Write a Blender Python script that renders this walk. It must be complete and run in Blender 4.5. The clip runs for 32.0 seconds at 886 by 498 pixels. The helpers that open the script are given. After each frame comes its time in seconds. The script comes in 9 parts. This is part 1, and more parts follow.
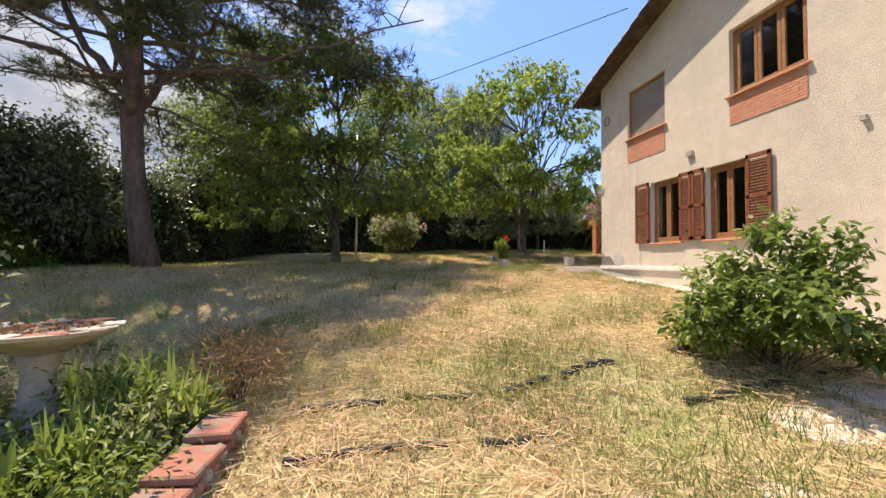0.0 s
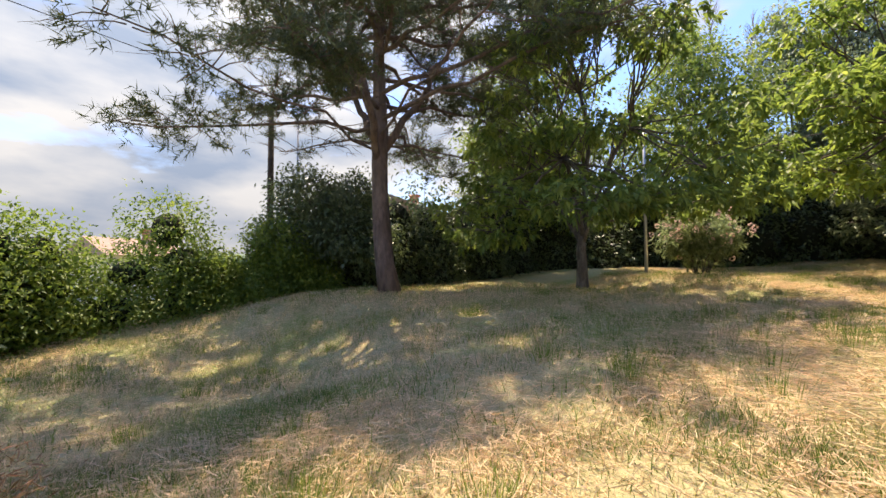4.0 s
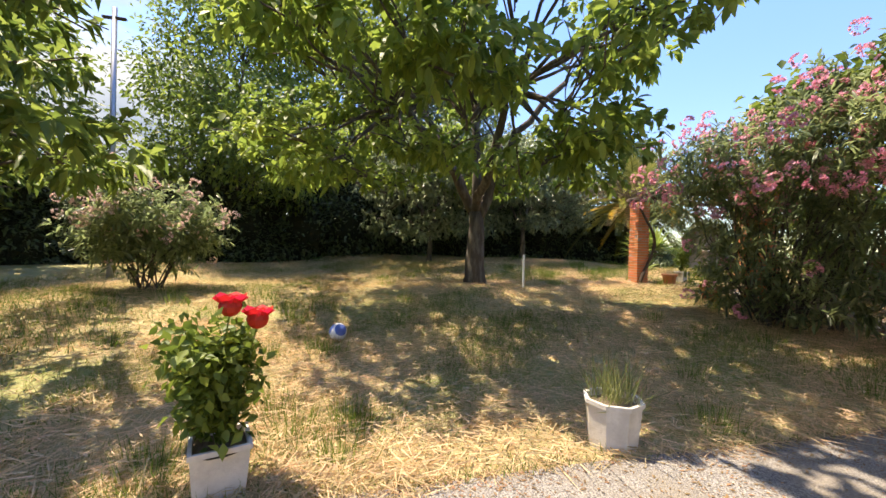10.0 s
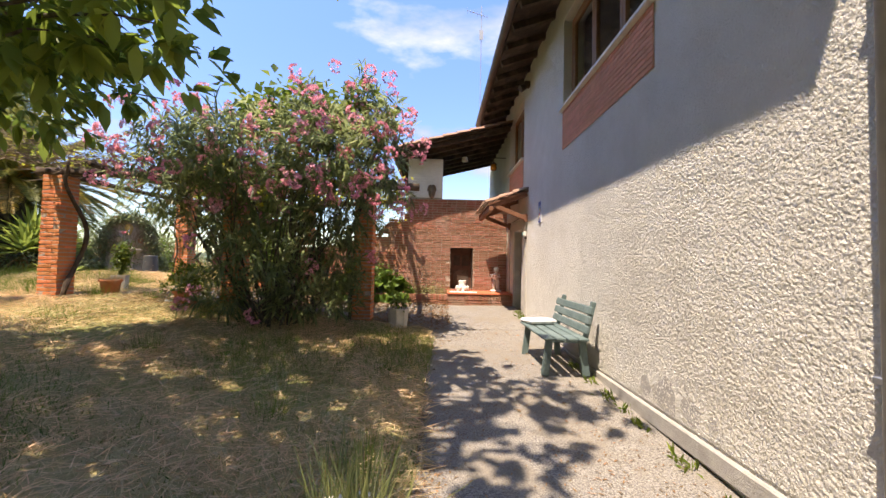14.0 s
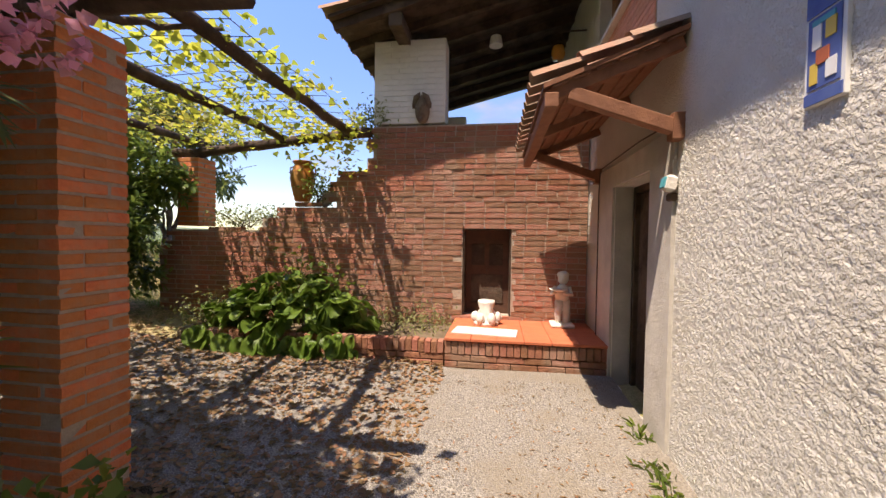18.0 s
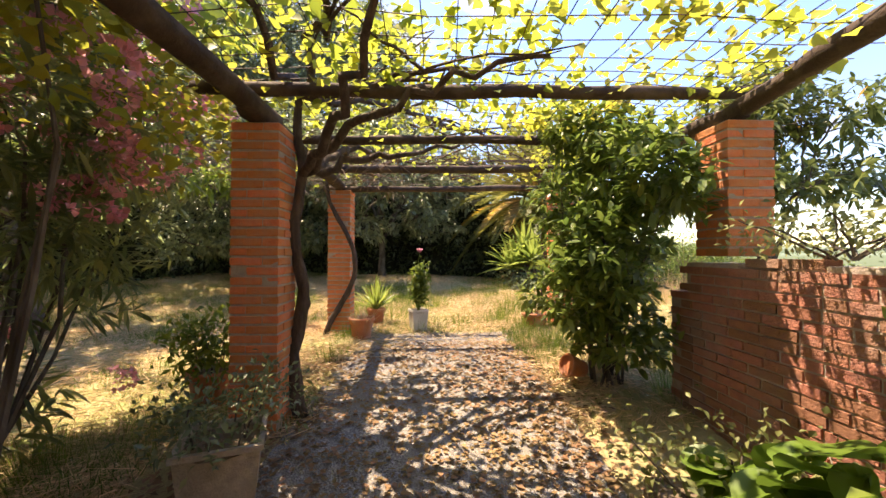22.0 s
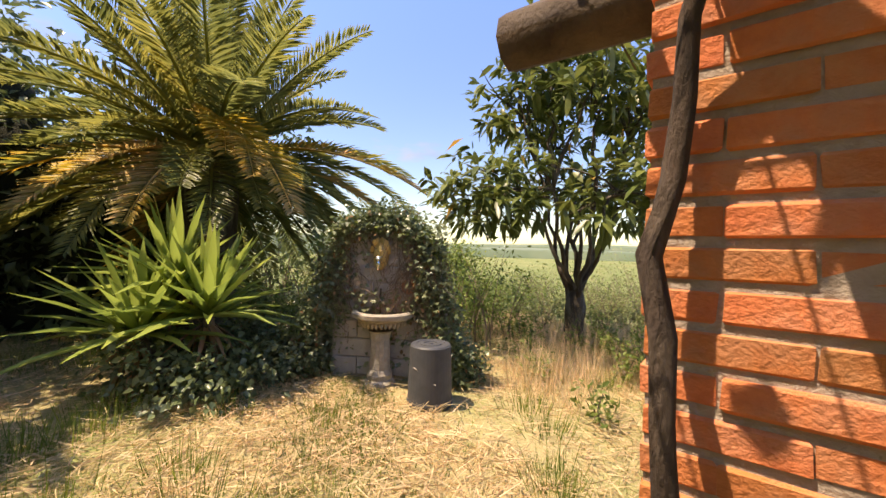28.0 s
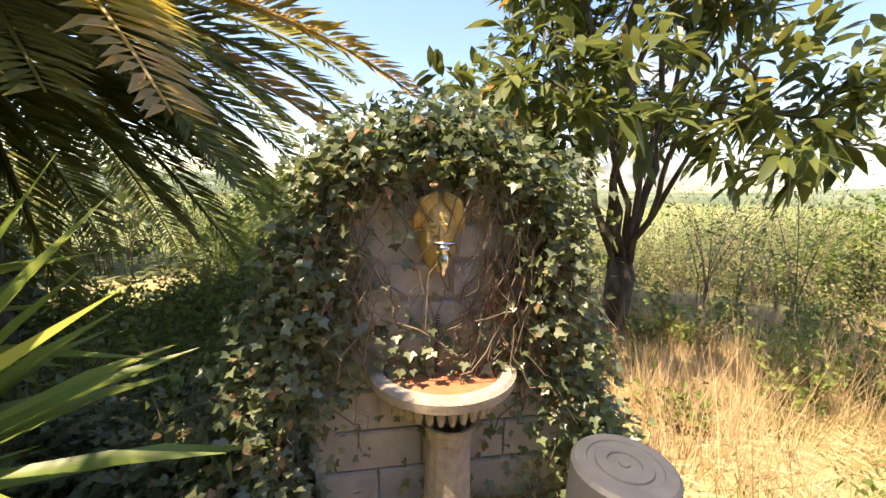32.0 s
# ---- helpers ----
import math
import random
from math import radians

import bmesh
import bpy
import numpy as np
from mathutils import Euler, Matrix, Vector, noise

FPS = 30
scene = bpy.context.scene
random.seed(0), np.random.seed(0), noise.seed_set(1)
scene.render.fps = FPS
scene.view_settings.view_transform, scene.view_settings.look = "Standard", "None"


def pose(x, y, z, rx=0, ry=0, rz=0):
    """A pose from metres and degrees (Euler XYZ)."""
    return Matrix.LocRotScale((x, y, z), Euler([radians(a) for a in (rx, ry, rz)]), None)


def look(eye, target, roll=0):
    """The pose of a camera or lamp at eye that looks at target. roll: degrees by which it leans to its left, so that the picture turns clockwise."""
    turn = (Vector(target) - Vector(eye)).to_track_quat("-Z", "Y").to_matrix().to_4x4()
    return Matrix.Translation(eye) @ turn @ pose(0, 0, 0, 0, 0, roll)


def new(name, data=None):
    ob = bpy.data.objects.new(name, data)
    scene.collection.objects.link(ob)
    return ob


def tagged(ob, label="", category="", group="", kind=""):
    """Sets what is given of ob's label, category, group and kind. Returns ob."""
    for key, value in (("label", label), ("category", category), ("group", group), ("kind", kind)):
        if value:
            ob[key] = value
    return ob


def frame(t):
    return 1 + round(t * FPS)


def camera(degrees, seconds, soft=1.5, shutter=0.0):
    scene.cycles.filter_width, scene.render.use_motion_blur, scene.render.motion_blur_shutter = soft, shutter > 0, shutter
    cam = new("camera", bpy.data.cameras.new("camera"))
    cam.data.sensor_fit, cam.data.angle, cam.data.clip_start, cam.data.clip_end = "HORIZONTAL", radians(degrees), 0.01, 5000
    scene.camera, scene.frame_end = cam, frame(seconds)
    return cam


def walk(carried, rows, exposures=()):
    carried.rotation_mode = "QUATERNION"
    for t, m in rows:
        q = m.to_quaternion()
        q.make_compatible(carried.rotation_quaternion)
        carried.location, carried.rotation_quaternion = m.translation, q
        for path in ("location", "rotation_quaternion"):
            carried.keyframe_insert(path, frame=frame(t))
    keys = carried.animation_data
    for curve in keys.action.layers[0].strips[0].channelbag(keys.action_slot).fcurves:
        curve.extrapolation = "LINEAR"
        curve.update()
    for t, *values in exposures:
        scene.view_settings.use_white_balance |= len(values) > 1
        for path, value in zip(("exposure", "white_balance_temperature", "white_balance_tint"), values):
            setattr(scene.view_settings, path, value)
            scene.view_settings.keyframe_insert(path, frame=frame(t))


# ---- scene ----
cam = camera(98.4, 32.0)
PATH = [
    (0, (10.513, -7.114, 0.145), (8.554, -6.715, 0.213), 0.5),
    (0.5, (10.117, -6.825, 0.160), (8.120, -6.910, 0.236), 0.6),
    (1, (9.761, -6.583, 0.196), (7.824, -7.072, 0.285), 0.6),
    (1.5, (9.370, -6.247, 0.231), (7.547, -7.062, 0.341), 0.8),
    (2, (8.998, -5.879, 0.248), (7.286, -6.906, 0.370), 0.9),
    (2.5, (8.534, -5.574, 0.250), (6.935, -6.769, 0.375), 0.9),
    (4.5, (6.417, -4.331, 0.809), (4.831, -5.548, 0.892), 0.2),
    (5, (5.937, -4.056, 0.852), (4.289, -5.187, 0.931), 0.3),
    (5.5, (5.452, -3.765, 0.910), (3.739, -4.794, 0.995), 0.3),
    (6, (5.016, -3.450, 0.934), (3.232, -4.349, 1.025), 0.4),
    (6.5, (4.488, -3.093, 1.004), (2.612, -3.781, 1.088), 0.3),
    (7, (3.929, -2.765, 1.069), (1.974, -3.179, 1.138), 0.7),
    (7.5, (3.405, -2.478, 1.112), (1.421, -2.719, 1.180), 0.9),
    (8, (2.885, -2.111, 1.179), (0.889, -2.219, 1.236), 0.8),
    (8.5, (2.237, -1.946, 1.235), (0.238, -1.964, 1.279), 1.0),
    (9, (1.566, -1.799, 1.272), (-0.434, -1.754, 1.301), 0.9),
    (9.5, (0.889, -1.735, 1.303), (-1.103, -1.557, 1.319), 1.3),
    (10, (0.235, -1.627, 1.361), (-1.722, -1.215, 1.362), 1.6),
    (10.5, (-0.343, -1.532, 1.436), (-2.139, -0.653, 1.446), 1.7),
    (11, (-0.814, -1.574, 1.372), (-2.273, -0.205, 1.413), 2.0),
    (11.5, (-1.444, -1.556, 1.368), (-2.484, 0.152, 1.422), 2.1),
    (12, (-1.770, -1.583, 1.401), (-2.548, 0.258, 1.467), 2.0),
    (12.5, (-1.885, -1.673, 1.436), (-2.374, 0.265, 1.506), 1.9),
    (13, (-1.869, -1.673, 1.434), (-2.035, 0.317, 1.531), 1.4),
    (13.5, (-1.861, -1.638, 1.410), (-1.849, 0.359, 1.517), 1.3),
    (14, (-1.832, -1.341, 1.325), (-1.810, 0.657, 1.401), 1.2),
    (14.5, (-1.763, -0.705, 1.368), (-1.742, 1.295, 1.392), 1.5),
    (15, (-1.721, -0.028, 1.411), (-1.701, 1.972, 1.409), 1.4),
    (15.5, (-1.577, 0.649, 1.446), (-1.568, 2.649, 1.436), 1.2),
    (17.5, (-1.030, 3.394, 1.563), (-1.251, 5.381, 1.512), 0.9),
    (18, (-1.080, 4.082, 1.626), (-1.363, 6.061, 1.570), 0.8),
    (18.5, (-1.195, 4.737, 1.639), (-1.578, 6.699, 1.606), 0.7),
    (19, (-1.431, 5.273, 1.656), (-2.253, 7.096, 1.639), 0.6),
    (19.5, (-1.548, 5.713, 1.744), (-3.023, 7.064, 1.742), 0.1),
    (20, (-1.448, 6.206, 1.747), (-3.330, 6.882, 1.766), 0.2),
    (20.5, (-1.270, 6.461, 1.719), (-3.239, 6.805, 1.766), 0.4),
    (21, (-1.478, 6.687, 1.731), (-3.469, 6.867, 1.767), 0.5),
    (21.5, (-1.995, 6.801, 1.732), (-3.993, 6.896, 1.762), 0.4),
    (22, (-2.649, 6.869, 1.763), (-4.648, 6.925, 1.793), 0.1),
    (22.5, (-3.407, 6.916, 1.795), (-5.407, 6.931, 1.830), 0.1),
    (23, (-4.139, 6.893, 1.887), (-6.139, 6.889, 1.918), 0.4),
    (23.5, (-4.874, 6.836, 1.941), (-6.874, 6.821, 1.968), 0.7),
    (24, (-5.542, 6.779, 2.028), (-7.541, 6.763, 2.056), 0.7),
    (24.5, (-6.219, 6.747, 2.070), (-8.219, 6.760, 2.108), 1.1),
    (25, (-6.656, 6.729, 2.097), (-8.648, 6.901, 2.139), 1.1),
    (25.5, (-6.961, 6.780, 2.076), (-8.878, 7.348, 2.128), 1.0),
    (26, (-7.298, 7.016, 2.082), (-8.974, 8.105, 2.140), 0.8),
    (26.5, (-7.553, 7.222, 2.085), (-8.923, 8.678, 2.152), 0.7),
    (28.5, (-8.950, 8.072, 2.332), (-10.166, 9.660, 2.325), 1.4),
    (29, (-9.320, 8.096, 2.365), (-10.599, 9.633, 2.359), 1.3),
    (29.5, (-9.803, 8.211, 2.385), (-11.075, 9.754, 2.364), 1.3),
    (30, (-10.242, 8.408, 2.371), (-11.410, 10.031, 2.343), 1.3),
    (30.5, (-10.578, 8.677, 2.398), (-11.553, 10.423, 2.362), 1.3),
    (31, (-10.827, 9.024, 2.412), (-11.633, 10.854, 2.377), 1.3),
    (31.5, (-10.943, 9.187, 2.365), (-11.685, 11.040, 2.235), 1.1),
    (32, (-11.026, 9.273, 2.373), (-11.694, 11.132, 2.058), 1.2),
]
EXPOSURES = [(0.0, 2.05, 7900, 15), (5.0, 2.42, 8200, 15), (8.0, 2.15, 7800, 14), (10.5, 2.55, 7900, 13), (12.0, 2.6, 7900, 14), (14.0, 2.35, 7900, 16), (18.0, 2.1, 7900, 18), (20.5, 2.75, 9200, 20), (23.0, 2.85, 9000, 19), (25.0, 2.3, 8700, 18),
             (28.0, 2.1, 9200, 18), (30.5, 2.45, 9200, 18), (32.0, 2.65, 9200, 18)]
walk(cam, [(t, look(e, g, r)) for t, e, g, r in PATH], EXPOSURES)

# ---- world and sun ----
SUN_AZ = Vector((-0.645, -0.764))
SUN_EL = radians(67)


def set_world():
    w = bpy.data.worlds.new("sky")
    scene.world = w
    w.use_nodes = True
    nt = w.node_tree
    n, l = nt.nodes, nt.links
    bg = n["Background"]
    sky = n.new("ShaderNodeTexSky")
    sky.sky_type, sky.sun_disc = "NISHITA", False
    sky.sun_elevation, sky.sun_rotation = SUN_EL, math.atan2(SUN_AZ.x, SUN_AZ.y)
    sky.air_density, sky.dust_density, sky.ozone_density = 1.0, 0.15, 2.5
    co = n.new("ShaderNodeTexCoord")
    mp = n.new("ShaderNodeMapping")
    mp.inputs["Scale"].default_value = (1.0, 1.0, 2.6)
    mp.inputs["Location"].default_value = (0.55, 0.35, 0.1)
    no = n.new("ShaderNodeTexNoise")
    no.inputs["Scale"].default_value, no.inputs["Detail"].default_value, no.inputs["Roughness"].default_value = 2.3, 9, 0.56
    ra = n.new("ShaderNodeValToRGB")
    ra.color_ramp.elements[0].position, ra.color_ramp.elements[1].position = 0.60, 0.72
    mx = n.new("ShaderNodeMix")
    mx.data_type = "RGBA"
    shade = n.new("ShaderNodeTexNoise")
    shade.inputs["Scale"].default_value, shade.inputs["Detail"].default_value = 3.1, 6
    tone = n.new("ShaderNodeValToRGB")
    tone.color_ramp.elements[0].position, tone.color_ramp.elements[1].position = 0.38, 0.62
    tone.color_ramp.elements[0].color, tone.color_ramp.elements[1].color = (0.44, 0.55, 0.72, 1), (1.0, 1.0, 1.0, 1)
    bright = n.new("ShaderNodeMix")
    bright.data_type, bright.blend_type = "RGBA", "MULTIPLY"
    bright.inputs["Factor"].default_value = 1.0
    bright.inputs["B"].default_value = (1.45, 1.63, 1.9, 1)
    l.new(tone.outputs["Color"], bright.inputs["A"])
    l.new(shade.outputs["Fac"], tone.inputs["Fac"])
    l.new(bright.outputs["Result"], mx.inputs["B"])
    l.new(co.outputs["Generated"], mp.inputs["Vector"])
    l.new(mp.outputs["Vector"], no.inputs["Vector"])
    l.new(mp.outputs["Vector"], shade.inputs["Vector"])
    bank = n.new("ShaderNodeVectorMath")
    bank.operation = "DOT_PRODUCT"
    bank.inputs[1].default_value = (-0.10, -0.28, 0.0)
    l.new(co.outputs["Generated"], bank.inputs[0])
    more = n.new("ShaderNodeMath")
    l.new(no.outputs["Fac"], more.inputs[0])
    other = n.new("ShaderNodeMath")
    other.operation = "MULTIPLY"
    other.inputs[1].default_value = -0.18
    l.new(bank.outputs["Value"], other.inputs[0])
    both = n.new("ShaderNodeMath")
    both.operation = "MAXIMUM"
    l.new(bank.outputs["Value"], both.inputs[0])
    l.new(other.outputs["Value"], both.inputs[1])
    l.new(both.outputs["Value"], more.inputs[1])
    l.new(more.outputs["Value"], ra.inputs["Fac"])
    l.new(ra.outputs["Color"], mx.inputs["Factor"])
    deep = n.new("ShaderNodeHueSaturation")
    deep.inputs["Hue"].default_value, deep.inputs["Saturation"].default_value, deep.inputs["Value"].default_value = 0.514, 1.22, 0.66
    l.new(sky.outputs["Color"], deep.inputs["Color"])
    l.new(deep.outputs["Color"], mx.inputs["A"])
    # the air near the skyline is a little dimmer than a clear-desert sky
    part_z = n.new("ShaderNodeSeparateXYZ")
    l.new(co.outputs["Generated"], part_z.inputs["Vector"])
    dim = n.new("ShaderNodeMapRange")
    dim.inputs["From Min"].default_value, dim.inputs["From Max"].default_value = 0.0, 0.55
    dim.inputs["To Min"].default_value, dim.inputs["To Max"].default_value = 0.54, 1.0
    l.new(part_z.outputs["Z"], dim.inputs["Value"])
    low = n.new("ShaderNodeVectorMath")
    low.operation = "SCALE"
    l.new(mx.outputs["Result"], low.inputs[0])
    l.new(dim.outputs["Result"], low.inputs["Scale"])
    l.new(low.outputs["Vector"], bg.inputs["Color"])
    bg.inputs["Strength"].default_value = SKY


SKY = 0.15
set_world()
sun = new("sun", bpy.data.lights.new("sun", "SUN"))
sun.data.energy, sun.data.angle, sun.data.color = 2.05, radians(0.53), (1.0, 0.95, 0.87)
sun.matrix_world = look((SUN_AZ.x * 30 * math.cos(SUN_EL), SUN_AZ.y * 30 * math.cos(SUN_EL), 30 * math.sin(SUN_EL)), (0, 0, 0))


# ---- materials ----
def mat(name, c1, c2=None, scale=6.0, rough=0.85, bump=0.0, bump_scale=60.0, metal=0.0, c3=None, scale3=1.2, island=0.0, objrand=0.0,
        translucent=0.0, stretch=None, detail=6, spec=0.3, amount3=0.5, bump_dist=0.02, voronoi=False, bump_detail=8, bump_range=None):
    """A surface: two colours mixed by fine noise, a third by broad patches, with relief; variation by piece."""
    m = bpy.data.materials.new(name)
    m.use_nodes = True
    nt = m.node_tree
    n, l = nt.nodes, nt.links
    bs = n["Principled BSDF"]
    bs.inputs["Roughness"].default_value, bs.inputs["Metallic"].default_value = rough, metal
    bs.inputs["Specular IOR Level"].default_value = spec
    co = n.new("ShaderNodeTexCoord")
    vec = co.outputs["Object"]
    if stretch:
        mp = n.new("ShaderNodeMapping")
        mp.inputs["Scale"].default_value = stretch
        l.new(vec, mp.inputs["Vector"])
        vec = mp.outputs["Vector"]

    def noise_of(s, d=detail):
        t = n.new("ShaderNodeTexNoise")
        t.inputs["Scale"].default_value, t.inputs["Detail"].default_value, t.inputs["Roughness"].default_value = s, d, 0.62
        l.new(vec, t.inputs["Vector"])
        return t

    def ramp(out, a, b):
        r = n.new("ShaderNodeMapRange")
        r.inputs["From Min"].default_value, r.inputs["From Max"].default_value = a, b
        l.new(out, r.inputs["Value"])
        return r.outputs["Result"]

    def mix(f, a, b):
        x = n.new("ShaderNodeMix")
        x.data_type = "RGBA"
        if hasattr(f, "is_linked"):
            l.new(f, x.inputs["Factor"])
        else:
            x.inputs["Factor"].default_value = f
        for key, v in (("A", a), ("B", b)):
            if hasattr(v, "is_linked"):
                l.new(v, x.inputs[key])
            else:
                x.inputs[key].default_value = (*v, 1)
        return x.outputs["Result"]

    col = c1
    if c2:
        col = mix(ramp(noise_of(scale).outputs["Fac"], 0.33, 0.67), c1, c2)
    if c3:
        f = ramp(noise_of(scale3, 5).outputs["Fac"], 0.48, 0.62)
        g = n.new("ShaderNodeMath")
        g.operation = "MULTIPLY"
        g.inputs[1].default_value = amount3
        l.new(f, g.inputs[0])
        col = mix(g.outputs["Value"], col, c3)
    if island or objrand:
        src = n.new("ShaderNodeNewGeometry").outputs["Random Per Island"] if island else n.new("ShaderNodeObjectInfo").outputs["Random"]
        k = island or objrand
        hsv = n.new("ShaderNodeHueSaturation")
        v = n.new("ShaderNodeMapRange")
        v.inputs["To Min"].default_value, v.inputs["To Max"].default_value = 1 - k, 1 + k
        l.new(src, v.inputs["Value"])
        l.new(v.outputs["Result"], hsv.inputs["Value"])
        h = n.new("ShaderNodeMapRange")
        h.inputs["To Min"].default_value, h.inputs["To Max"].default_value = 0.5 + k * 0.05, 0.5 - k * 0.05
        l.new(src, h.inputs["Value"])
        l.new(h.outputs["Result"], hsv.inputs["Hue"])
        if hasattr(col, "is_linked"):
            l.new(col, hsv.inputs["Color"])
        else:
            hsv.inputs["Color"].default_value = (*col, 1)
        col = hsv.outputs["Color"]
    if hasattr(col, "is_linked"):
        l.new(col, bs.inputs["Base Color"])
    else:
        bs.inputs["Base Color"].default_value = (*col, 1)
    if bump:
        b = n.new("ShaderNodeBump")
        b.inputs["Strength"].default_value, b.inputs["Distance"].default_value = bump, bump_dist
        if voronoi:
            t = n.new("ShaderNodeTexVoronoi")
            t.inputs["Scale"].default_value = bump_scale
            l.new(vec, t.inputs["Vector"])
            l.new(t.outputs["Distance"], b.inputs["Height"])
        else:
            h = noise_of(bump_scale, bump_detail).outputs["Fac"]
            l.new(ramp(h, *bump_range) if bump_range else h, b.inputs["Height"])
        l.new(b.outputs["Normal"], bs.inputs["Normal"])
    if translucent:
        tr = n.new("ShaderNodeBsdfTranslucent")
        if hasattr(col, "is_linked"):
            l.new(col, tr.inputs["Color"])
        else:
            tr.inputs["Color"].default_value = (*col, 1)
        ms = n.new("ShaderNodeMixShader")
        ms.inputs["Fac"].default_value = translucent
        l.new(bs.outputs["BSDF"], ms.inputs[1])
        l.new(tr.outputs["BSDF"], ms.inputs[2])
        l.new(ms.outputs["Shader"], n["Material Output"].inputs["Surface"])
    return m


def leafy(name, c1, c2, c3=None, tr=0.35, rough=0.5, spec=0.4, isl=0.35, amount3=0.5):
    return mat(name, c1, c2, 1.3, rough, translucent=tr, island=isl, spec=spec, c3=c3, scale3=0.7, amount3=amount3, detail=3)


